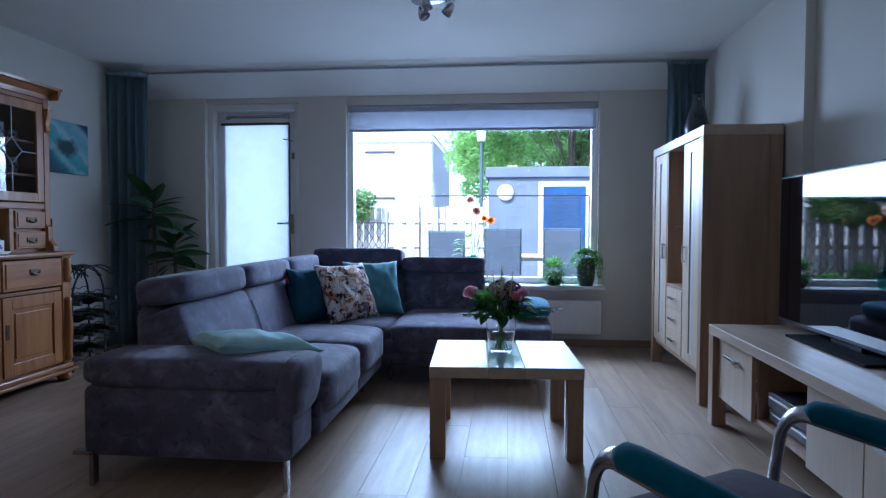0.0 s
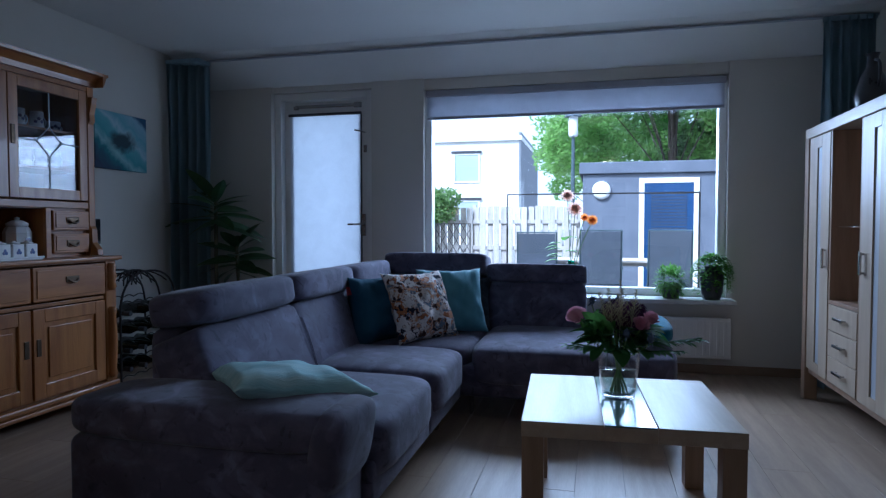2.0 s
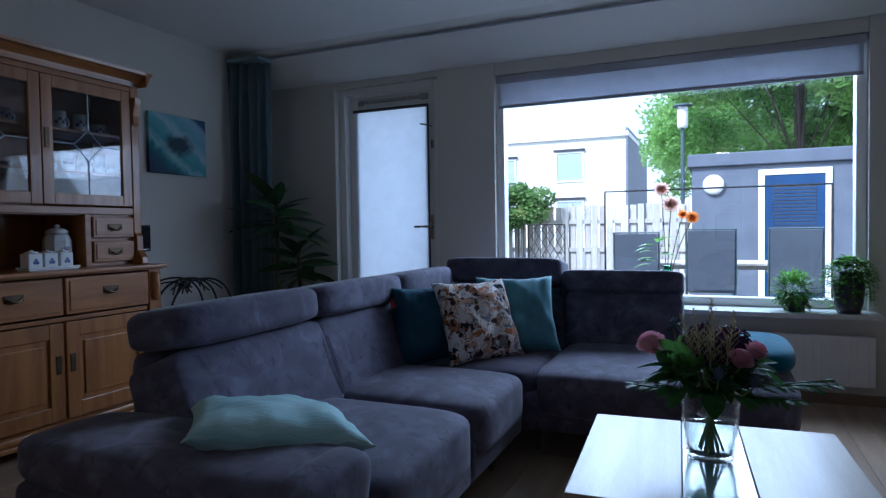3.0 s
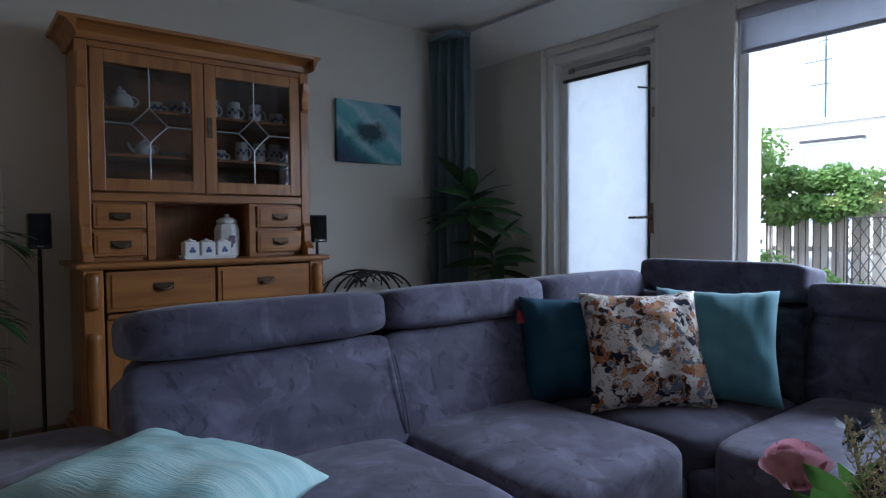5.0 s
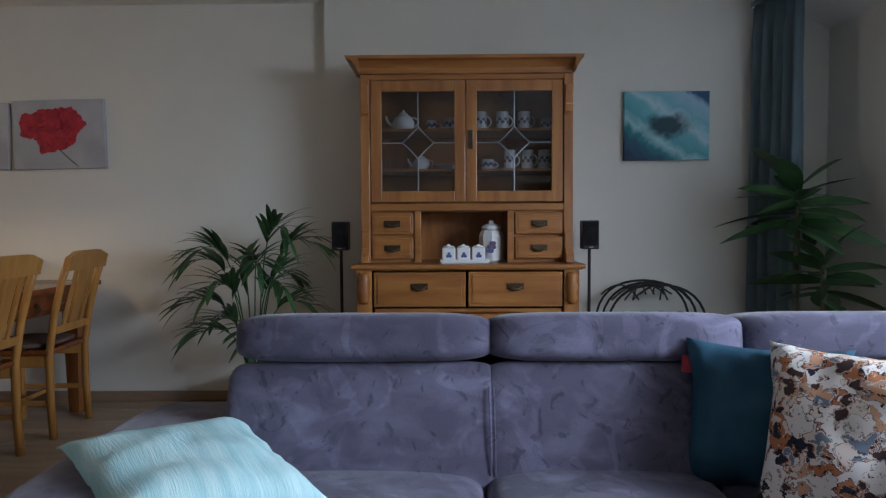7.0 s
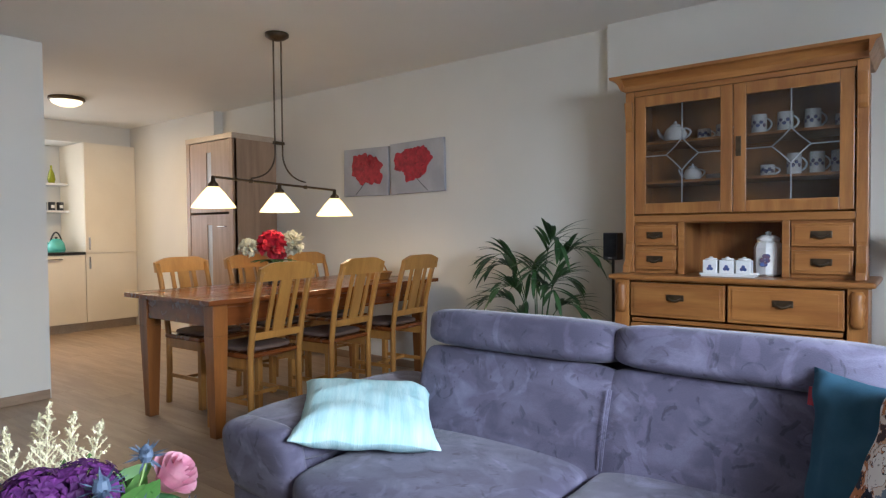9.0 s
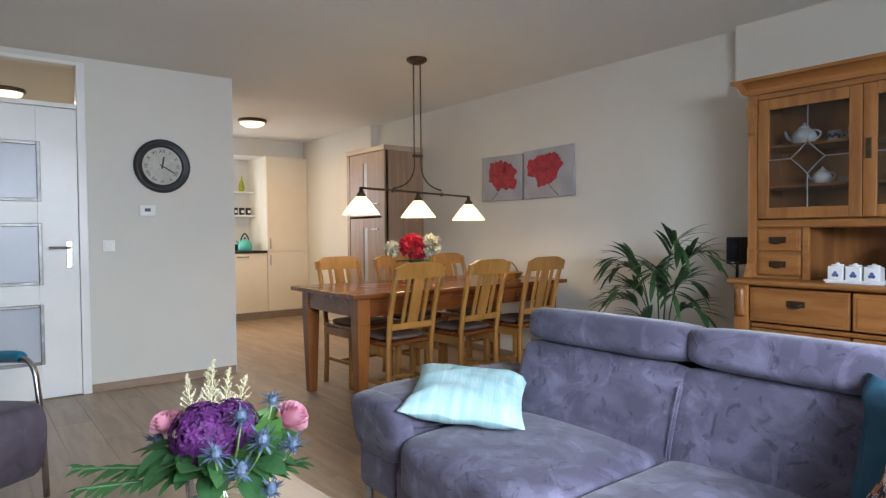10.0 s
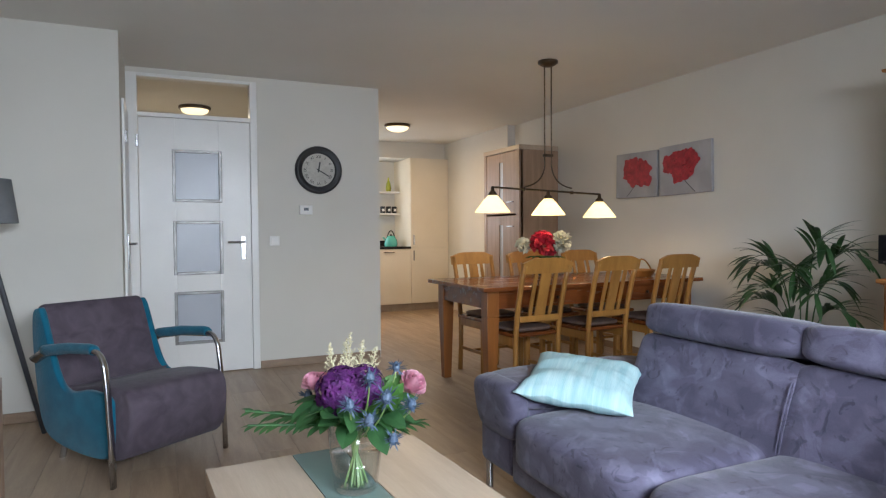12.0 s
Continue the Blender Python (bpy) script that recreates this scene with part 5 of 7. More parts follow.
def poppy(y, w, h, zc, tilt, lean, label):
    c = thing("poppy_canvas", pose(-2.262, y, zc, tilt, 0, 0), label, "picture", "pair of poppy canvases")
    part("canvas", box(0.002, 0.03, -w / 2, w / 2, -h / 2, h / 2, 0.003), M_PAPER, c)
    rng = random.Random(int(y * 100))
    b = BM()
    for k in range(15):
        a = rng.uniform(0, 6.28)
        r = rng.uniform(0.03, 0.12)
        s = rng.uniform(0.065, 0.105)
        n = 26
        pts = []
        for i in range(n):
            t = 2 * math.pi * i / n
            fr = 1 + 0.18 * math.sin(3 * t + 1.7 * k) + 0.10 * math.sin(7 * t + k) + rng.uniform(-0.07, 0.07)
            pts.append(bmesh_pt(b, 0.0306 + 0.0004 * k, lean + 1.15 * r * math.cos(a) + s * math.cos(t) * fr, 0.03 + 0.8 * r * math.sin(a) + s * 0.85 * math.sin(t) * fr))
        b.faces.new(pts)
    part("painted_petals", b, M_RED, c, "painted red petals")
    b = BM()
    for k in range(16):
        t, r = rng.uniform(0, 6.28), rng.uniform(0.02, 0.13)
        y0, z0 = lean + r * math.cos(t), 0.03 + 0.8 * r * math.sin(t)
        tube(arc((0.0365, y0, z0), (0.0365, y0 + 0.03 * math.cos(t + 1.2), z0 + 0.03 * math.sin(t + 1.2)), (0.0365, y0 + 0.045 * math.cos(t + 0.5), z0 + 0.045 * math.sin(t + 0.5)), 5), rng.uniform(0.004, 0.009), 5, b, 0.3, 0.1)
    tagged(part("painted_folds", b, M_DARKRED, c, "darker painted petal folds"), kind="stuff")
    b = tube(arc((0.031, lean, -0.05), (0.031, -0.5 * lean, -0.11), (0.031, -3.2 * lean, -h / 2 + 0.012), 6), 0.004, 5, None, 1.0, 0.4)
    part("painted_stem", b, M_IRON, c)


def bmesh_pt(b, x, y, z):
    return b.verts.new((x, y, z))


M_DARKRED = mat("dark_red_paint", (0.20, 0.008, 0.02), (0.42, 0.03, 0.05), rough=0.6, scale=60)
M_PAPER = mat("grey_canvas", (0.34, 0.34, 0.36), (0.42, 0.42, 0.44), rough=0.8, scale=5, bump=0.2, bscale=300, fine=0.06)
wave_canvas()
poppy(3.862, 0.52, 0.40, 1.608, -1, 0.035, "grey canvas with one red poppy, smaller of two")
poppy(4.425, 0.55, 0.41, 1.614, 1, -0.035, "grey canvas with one large red poppy")


# ---- dining set ----
def dining_table():
    t = thing("dining_table", pose(-1.193, 4.25, 0), "long honey-brown pine dining table with tapered legs", "table")
    w, d, h = 0.957, 0.455, 0.752
    for i in range(5):
        y0 = -d + i * 2 * d / 5
        part("top_board", box(-w, w, y0, y0 + 2 * d / 5 - 0.0006, h - 0.028, h, 0.004), M_DINE, t)
    for y in (-d + 0.07, d - 0.09):
        part("long_apron", box(-w + 0.09, w - 0.09, y, y + 0.02, h - 0.15, h - 0.0285, 0.002), M_DINE, t)
    for x in (-w + 0.07, w - 0.0895):
        part("end_apron", box(x, x + 0.0195, -d + 0.0695, d - 0.0695, h - 0.15, h - 0.0285, 0.002), M_DINE, t)
    for sx in (-1, 1):
        for sy in (-1, 1):
            cx, cy = sx * (w - 0.105), sy * (d - 0.105)
            b = BM()
            bx(b, cx - 0.045, cx + 0.045, cy - 0.045, cy + 0.045, 0.55, h - 0.029, 0.004)
            vs = []
            for z, r in ((0.55, 0.044), (0.0, 0.028)):
                vs.append([b.verts.new((cx + a * r, cy + e * r, z)) for a, e in ((-1, -1), (1, -1), (1, 1), (-1, 1))])
            for k in range(4):
                b.faces.new((vs[0][k], vs[1][k], vs[1][(k + 1) % 4], vs[0][(k + 1) % 4]))
            b.faces.new(vs[1])
            part("leg", b, M_DINEV, t)
    for x in (-0.45, 0.35):
        dr = part("drawer", box(x - 0.17, x + 0.17, d - 0.0695, d - 0.06, h - 0.13, h - 0.05, 0.003), M_DINE, t)
        part("pull", lathe([(0.008, 0), (0.012, 0.012), (0.001, 0.018)], 12, None, pose(x, d - 0.06, h - 0.09, -90, 0, 0)), M_BRONZE, dr, "", True)


def dining_chair():
    c = thing("dining_chair", pose(-0.60, 4.575, 0, 0, 0, 4), "honey pine dining chair with slatted back", "chair", "chairs round the table")
    c.scale = (0.96, 1.0, 1.0)
    part("seat", box(-0.205, 0.205, -0.20, 0.185, 0.425, 0.452, 0.010, 3), M_DINE, c)
    part("seat_pad", soft(BM(), 0.36, 0.34, 0.035, 4, 8, pose(0, -0.01, 0.468)), M_SEATPAD, c, "flat brown seat pad", True)
    for sx in (-1, 1):
        part("front_leg", box(sx * 0.175 - 0.019, sx * 0.175 + 0.019, -0.19, -0.152, 0, 0.4245, 0.005), M_CHAIR, c)
        b = BM()
        tube([(sx * 0.182, 0.185, 0.0), (sx * 0.18, 0.175, 0.2), (sx * 0.18, 0.175, 0.43), (sx * 0.182, 0.205, 0.62), (sx * 0.184, 0.25, 0.80), (sx * 0.184, 0.285, 0.90)], 0.025, 8, b, 0.9, 0.8)
        part("back_leg", b, M_CHAIR, c, "", True)
        part("side_stretcher", box(sx * 0.178 - 0.008, sx * 0.178 + 0.008, -0.155, 0.165, 0.17, 0.195, 0.003), M_CHAIR, c)
        part("side_rail", box(sx * 0.178 - 0.010, sx * 0.178 + 0.010, -0.155, 0.16, 0.365, 0.4245, 0.003), M_CHAIR, c)
    part("front_rail", box(-0.156, 0.156, -0.182, -0.162, 0.365, 0.4245, 0.003), M_CHAIR, c)
    part("cross_stretcher", box(-0.17, 0.17, 0.0, 0.016, 0.172, 0.193, 0.003), M_CHAIR, c)
    b = BM()
    n = 10
    for i in range(n):
        x0, x1 = -0.205 + 0.41 * i / n, -0.205 + 0.41 * (i + 1) / n
        def top(x):
            return 0.912 + 0.032 * min(1.0, 1.5 * math.cos(x / 0.205 * math.pi / 2))
        v = [b.verts.new(p) for p in ((x0, 0.262, 0.845), (x1, 0.262, 0.845), (x1, 0.278, top(x1)), (x0, 0.278, top(x0)), (x0, 0.288, 0.845), (x1, 0.288, 0.845), (x1, 0.304, top(x1)), (x0, 0.304, top(x0)))]
        for q in ((0, 1, 2, 3), (5, 4, 7, 6), (3, 2, 6, 7), (4, 5, 1, 0), (0, 3, 7, 4), (1, 5, 6, 2)):
            b.faces.new([v[k] for k in q])
    bmesh.ops.remove_doubles(b, verts=b.verts, dist=0.0005)
    part("crest_rail", b, M_CHAIR, c)
    part("lower_rail", box(-0.165, 0.165, 0.186, 0.206, 0.525, 0.565, 0.004), M_CHAIR, c)
    for x, wd in ((-0.083, 0.0135), (0.0, 0.041), (0.083, 0.0135)):
        b = BM()
        v = [b.verts.new(p) for p in ((x - wd, 0.191, 0.56), (x + wd, 0.191, 0.56), (x + wd, 0.270, 0.85), (x - wd, 0.270, 0.85), (x - wd, 0.203, 0.56), (x + wd, 0.203, 0.56), (x + wd, 0.282, 0.85), (x - wd, 0.282, 0.85))]
        for q in ((0, 1, 2, 3), (5, 4, 7, 6), (3, 2, 6, 7), (4, 5, 1, 0), (0, 3, 7, 4), (1, 5, 6, 2)):
            b.faces.new([v[k] for k in q])
        part("back_slat", b, M_CHAIR, c)
    for x, y, r in ((-1.17, 4.575, 5), (-1.74, 4.565, 4), (-0.745, 3.87, 183), (-1.27, 3.87, 184), (-1.83, 3.88, 183)):
        copy_thing(c, pose(x, y, 0, 0, 0, r))


M_SEATPAD = mat("brown_seat_cover", (0.10, 0.06, 0.045), (0.14, 0.085, 0.06), rough=0.8, scale=12, bump=0.3, bscale=200)
dining_table()
dining_chair()


def pendant():
    p = thing("pendant_lamp", pose(-1.005, 4.30, 0), "bronze pendant lamp with three lit opal glass shades", "pendant lamp")
    part("ceiling_rose", lathe([(0.075, 2.379), (0.075, 2.362), (0.05, 2.345), (0.02, 2.335)], 24), M_BRONZE, p, "", True)
    for sx in (-1, 1):
        part("rod", tube([(sx * 0.03, 0, 2.345), (sx * 0.03, 0, 1.68)], 0.0055, 8), M_BRONZE, p)
        b = tube([(sx * 0.03, 0, 1.70), (sx * 0.03, 0, 1.62)] + arc((sx * 0.03, 0, 1.60), (sx * 0.05, 0, 1.46), (sx * 0.215, 0, 1.44), 10), 0.0055, 8)
        part("scroll_arm", b, M_BRONZE, p, "", True)
        part("joint", lathe([(0.012, 0), (0.016, 0.012), (0.012, 0.024)], 12, None, pose(sx * 0.215, 0, 1.403 + sx * 0.008)), M_BRONZE, p, "", True)
    part("collar", box(-0.042, 0.042, -0.010, 0.010, 1.67, 1.69, 0.003), M_BRONZE, p)
    part("cross_bar", tube([(-0.482, 0, 1.399), (0.482, 0, 1.434)], 0.0075, 10), M_BRONZE, p)
    for x in (-0.475, 0.0, 0.475):
        s = part("shade", lathe([(0.128, 1.245), (0.118, 1.262), (0.062, 1.335), (0.034, 1.365), (0.033, 1.368), (0.115, 1.259), (0.124, 1.245)], 30, None, pose(x, 0, 0.036 * x - 0.01), False), M_SHADE, p, "lit cream opal glass shade", True)
        part("lamp_holder", lathe([(0.033, 1.362), (0.03, 1.385), (0.014, 1.40), (0.012, 1.43)], 14, None, pose(x, 0, 0.036 * x - 0.01)), M_BRONZE, s, "", True)


def ceiling_lamp(x, y, label):
    c = thing("ceiling_lamp", pose(x, y, 2.38), label, "ceiling lamp", "round ceiling lamps")
    part("rim", lathe([(0.15, -0.001), (0.155, -0.02), (0.14, -0.035), (0.13, -0.03)], 30), M_BRONZE, c, "", True)
    part("diffuser", lathe([(0.135, -0.03), (0.12, -0.055), (0.07, -0.08), (0.0, -0.09)], 30, None, None, False), M_OPAL, c, "lit frosted glass bowl", True)


pendant()
ceiling_lamp(-0.94, 1.265, "lit round glass ceiling lamp in the kitchen")
ceiling_lamp(1.3, 1.5, "lit round glass ceiling lamp in the hall")


def spot_lamp():
    s = thing("spot_lamp", pose(0.76, 7.24, 2.38), "chrome ceiling spot lamp with three small heads", "ceiling lamp")
    part("plate", lathe([(0.13, -0.001), (0.13, -0.012), (0.02, -0.022)], 26), M_CHROME, s, "", True)
    for k, a in enumerate((10, 140, 250)):
        m = pose(0, 0, 0, 0, 0, a) @ pose(0.10, 0, -0.05, 0, 35, 0)
        h = part("head", lathe([(0.012, 0.03), (0.026, 0.0), (0.036, -0.045), (0.033, -0.045), (0.022, 0.0)], 16, None, m, False), M_CHROME, s, "", True)
        part("arm", tube(arc((0, 0, -0.012), (0.08, 0, -0.01), (0.10, 0, -0.035), 6), 0.006, 6), M_CHROME, s).matrix_local = pose(0, 0, 0, 0, 0, a)


spot_lamp()


# ---- armchair and floor lamp ----
def armchair():
    a = thing("armchair", pose(1.64, 4.94, 0, 0, 0, 34), "plum suede armchair with petrol sides and chrome arms", "armchair")
    w = 0.262
    # one-piece seat and back with a curved side profile
    prof = [(0.05, 0.425), (-0.15, 0.415), (-0.35, 0.385), (-0.44, 0.43), (-0.49, 0.55), (-0.54, 0.68), (-0.575, 0.755), (-0.62, 0.768),
            (-0.66, 0.73), (-0.665, 0.58), (-0.64, 0.38), (-0.60, 0.20), (-0.50, 0.105), (-0.25, 0.075), (0.02, 0.095), (0.11, 0.17), (0.135, 0.31), (0.115, 0.40)]
    b = prism(rounded(prof), "x", -w, w)
    rim = [e for e in b.edges if abs(e.verts[0].co.x - e.verts[1].co.x) < 1e-6]
    bmesh.ops.bevel(b, geom=rim, offset=0.02, segments=3, profile=0.5, affect="EDGES", clamp_overlap=True)
    shell = part("seat_shell", b, M_CHAIRV, a, "", True)
    seam = [(sx * (w - 0.004), y, z) for sx in (-1, 1) for y, z in ((-0.36, 0.392),)]
    part("seam", tube(arc(seam[0], (0, -0.37, 0.386), seam[1], 6), 0.004, 6), M_CHAIRV, shell)
    side = [(0.0, 0.385), (-0.16, 0.40), (-0.34, 0.375), (-0.44, 0.46), (-0.555, 0.725), (-0.605, 0.752), (-0.645, 0.72), (-0.65, 0.58), (-0.625, 0.38),
            (-0.585, 0.21), (-0.49, 0.12), (-0.25, 0.09), (-0.03, 0.105), (0.015, 0.20), (0.02, 0.31)]
    for sx in (-1, 1):
        x0, x1 = (w - 0.004, w + 0.024) if sx > 0 else (-w - 0.024, -w + 0.004)
        b = prism(rounded(side), "x", x0, x1)
        rim = [e for e in b.edges if abs(e.verts[0].co.x - e.verts[1].co.x) < 1e-6 and abs(e.verts[0].co.x) > w]
        bmesh.ops.bevel(b, geom=rim, offset=0.012, segments=3, profile=0.5, affect="EDGES", clamp_overlap=True)
        part("side_panel", b, M_TEAL, a, "petrol blue wool side", True)
        xx = sx * 0.302
        pts = [(xx, 0.06, 0.0), (xx, 0.05, 0.20), (xx, 0.03, 0.42)] + arc((xx, 0.015, 0.52), (xx, -0.003, 0.590), (xx, -0.06, 0.590), 6) + [(xx, -0.30, 0.575), (xx, -0.50, 0.545), (xx, -0.60, 0.50)]
        part("arm_tube", tube(pts, 0.026, 12, None, 1.0, 0.5), M_CHROME, a, "polished steel arm", True)
        b = tube([(xx, -0.065, 0.592), (xx, -0.07, 0.598), (xx, -0.10, 0.600), (xx, -0.28, 0.588), (xx, -0.46, 0.563), (xx, -0.49, 0.556)], 0.031, 14, None, 1.0, 0.75)
        part("arm_pad", b, M_TEAL, a, "petrol blue padded arm", True)
        part("bolt", lathe([(0.010, 0.0), (0.010, 0.010), (0.004, 0.013)], 12, None, pose(sx * (w + 0.022), -0.585, 0.505, 0, sx * 90, 0)), M_CHROME, a)
        part("rear_leg", tube([(sx * 0.2, -0.50, 0.15), (sx * 0.21, -0.54, 0.0)], 0.016, 8), M_CHROME, a)


def floor_lamp():
    f = thing("floor_lamp", pose(2.505, 4.22, 0), "tripod floor lamp with a grey linen shade", "floor lamp")
    part("shade", lathe([(0.165, 1.18), (0.135, 1.415), (0.132, 1.415), (0.162, 1.18)], 28, None, None, False), M_GREYSHADE, f, "", True)
    part("hub", lathe([(0.03, 1.06), (0.035, 1.08), (0.012, 1.12), (0.012, 1.26)], 14), M_BLACK, f, "", True)
    for k in range(3):
        t = radians(200 + 120 * k)
        part("leg", tube([(0.02 * math.cos(t), 0.02 * math.sin(t), 1.09), (0.26 * math.cos(t), 0.26 * math.sin(t), 0.0)], 0.016, 8, None, 0.8), M_POT, f)


armchair()
floor_lamp()


# ---- clock and thermostat ----
def text_mesh(body, size, m, depth=0.0006):
    cu = bpy.data.curves.new("numeral", "FONT")
    cu.body, cu.size, cu.extrude = body, size, depth
    cu.align_x, cu.align_y = "CENTER", "CENTER"
    tmp = bpy.data.objects.new("numeral", cu)
    me = bpy.data.meshes.new_from_object(tmp)
    bpy.data.objects.remove(tmp)
    b = BM()
    b.from_mesh(me)
    bpy.data.meshes.remove(me)
    bmesh.ops.transform(b, matrix=m, verts=b.verts)
    return b


def clock():
    c = thing("wall_clock", pose(0.407, YB, 1.645), "round black wall clock with roman numerals", "clock")
    face = pose(0, 0, 0, 90, 0, 180)
    part("rim", lathe([(0.199, 0.002), (0.202, 0.02), (0.19, 0.045), (0.172, 0.048), (0.165, 0.035), (0.155, 0.04), (0.145, 0.03), (0.14, 0.015)], 48, None, face, False), M_BLACK, c, "", True)
    part("dial", lathe([(0.142, 0.01), (0.142, 0.014), (0.0, 0.0145)], 40, None, face), mat("aged_dial", (0.52, 0.50, 0.45), (0.44, 0.42, 0.37), scale=12, rough=0.6), c, "aged cream dial")
    for i, s in enumerate(("XII", "I", "II", "III", "IIII", "V", "VI", "VII", "VIII", "IX", "X", "XI")):
        m = face @ pose(0, 0, 0.016) @ pose(0, 0, 0, 0, 0, -30 * i) @ pose(0, 0.112, 0)
        part("numeral", text_mesh(s, 0.036, m), M_BLACK, c)
    for ang, ln, wd in ((-10, 0.07, 0.006), (-120, 0.10, 0.0045)):
        m = face @ pose(0, 0, 0.019 if ln > 0.08 else 0.0175) @ pose(0, 0, 0, 0, 0, ang)
        b = BM()
        bx(b, -wd, wd, -0.02, ln, 0, 0.0012, 0.0004, 1, m)
        part("hand", b, M_BLACK, c)
    t = thing("thermostat", pose(0.518, YB, 1.307), "small white wall thermostat with a grey display", "thermostat")
    part("case", box(-0.055, 0.055, 0.001, 0.025, -0.04, 0.04, 0.006), M_WHITE, t)
    part("display", box(-0.02, 0.02, 0.0252, 0.0262, -0.006, 0.018, 0), M_POT, t, "grey display")
    s = thing("light_switch", pose(0.78, YB, 1.05), "white light switch beside the hall door", "switch")
    part("plate", box(-0.04, 0.04, 0.001, 0.010, -0.04, 0.04, 0.003), M_WHITE, s)
    part("rocker", box(-0.027, 0.027, 0.0102, 0.015, -0.027, 0.027, 0.002), M_WHITE, s)


clock()


# ---- kitchen and tall cabinet ----
def kitchen():
    u = thing("tall_unit", pose(0, 0, 0), "tall cream kitchen unit with slim handles", "kitchen cabinet")
    x0, x1, y0, y1 = -2.157, -1.575, -0.595, 0.06
    part("body", box(x0, x1, y0, y1 - 0.022, 0.1, 2.15, 0.002), M_CREAM, u)
    for z0, z1, hz in ((0.105, 0.885, 0.78), (0.892, 2.147, 1.0)):
        d = part("door", box(x0 + 0.003, x1 - 0.003, y1 - 0.021, y1, z0, z1, 0.002), M_CREAM, u)
        part("handle", box(x1 - 0.045, x1 - 0.033, y1 + 0.002, y1 + 0.028, hz - 0.07, hz + 0.07, 0.003), M_CHROME, d)
    part("plinth", box(x0, x1, y0, y1 - 0.06, 0.0, 0.0995, 0), M_KICK, u)
    xa = x1 + 0.002
    for k in range(2):
        b0, b1 = xa + k * 0.66, xa + (k + 1) * 0.66 - 0.003
        c = thing("base_unit", pose(0, 0, 0), "cream kitchen base unit under the worktop", "kitchen cabinet", "kitchen base units")
        part("body", box(b0, b1, y0, y1 - 0.022, 0.1, 0.874, 0.002), M_CREAM, c)
        d = part("door", box(b0 + 0.002, b1 - 0.002, y1 - 0.021, y1, 0.105, 0.872, 0.002), M_CREAM, c)
        part("handle", box((b0 + b1) / 2 - 0.08, (b0 + b1) / 2 + 0.08, y1 + 0.001, y1 + 0.026, 0.825, 0.837, 0.003), M_CHROME, d)
        part("plinth", box(b0, b1, y0, y1 - 0.06, 0.0, 0.0995, 0), M_KICK, c)
    w = thing("worktop", pose(0, 0, 0), "black granite-look kitchen worktop", "worktop")
    part("slab", box(xa, -0.14, y0, y1 + 0.012, 0.875, 0.907, 0.004), M_COUNTER, w)
    part("upstand", box(xa, -0.14, y0, y0 + 0.02, 0.9072, 0.985, 0.002), M_COUNTER, w)
    for z in (1.385, 1.70):
        s = thing("wall_shelf", pose(0, 0, 0), "white open kitchen wall shelf", "shelf", "kitchen shelves")
        part("board", box(xa + 0.002, -1.05, -0.598, -0.34, z - 0.022, z, 0.002), M_WHITE, s)
    struct("trim", box(-2.157, -0.14, -0.598, -0.05, 2.152, 2.379, 0), M_WALL, "boxed-in cream bulkhead above the kitchen units", "trim")
    k = thing("kettle", pose(-1.40, -0.28, 0.9072), "mint enamel kettle on the worktop", "kettle")
    part("body", lathe([(0.085, 0), (0.095, 0.02), (0.085, 0.09), (0.055, 0.14), (0.03, 0.15)], 24), M_TERRA, k, "", True)
    part("knob", lathe([(0.012, 0.15), (0.018, 0.165), (0.001, 0.175)], 12), M_BLACK, k, "", True)
    part("handle", tube(arc((-0.06, 0, 0.12), (0, 0, 0.33), (0.06, 0, 0.12), 10), 0.009, 8), M_BLACK, k, "black arched handle", True)
    part("spout", tube([(0.06, 0, 0.07), (0.12, 0, 0.13)], 0.016, 8, None, 0.6), M_TERRA, k, "", True)
    for i in range(3):
        j = thing("coffee_tin", pose(-1.52 + 0.09 * i, -0.46, 1.3852), "small black storage tin with a pale label", "tin", "tins on the kitchen shelf")
        part("tin", lathe([(0.035, 0), (0.036, 0.085), (0.037, 0.09), (0.034, 0.10)], 16), M_BLACK, j)
        part("label", box(-0.018, 0.018, 0.0345, 0.0368, 0.03, 0.065, 0), M_WHITE, j, "pale label")
    v = thing("bottle", pose(-1.43, -0.45, 1.7002), "yellow-green glass bottle on the kitchen shelf", "bottle")
    part("body", lathe([(0.03, 0), (0.042, 0.05), (0.03, 0.12), (0.01, 0.17), (0.011, 0.21)], 16), mat("olive_glass", (0.35, 0.36, 0.02), (0.22, 0.26, 0.02), rough=0.1), v, "", True)


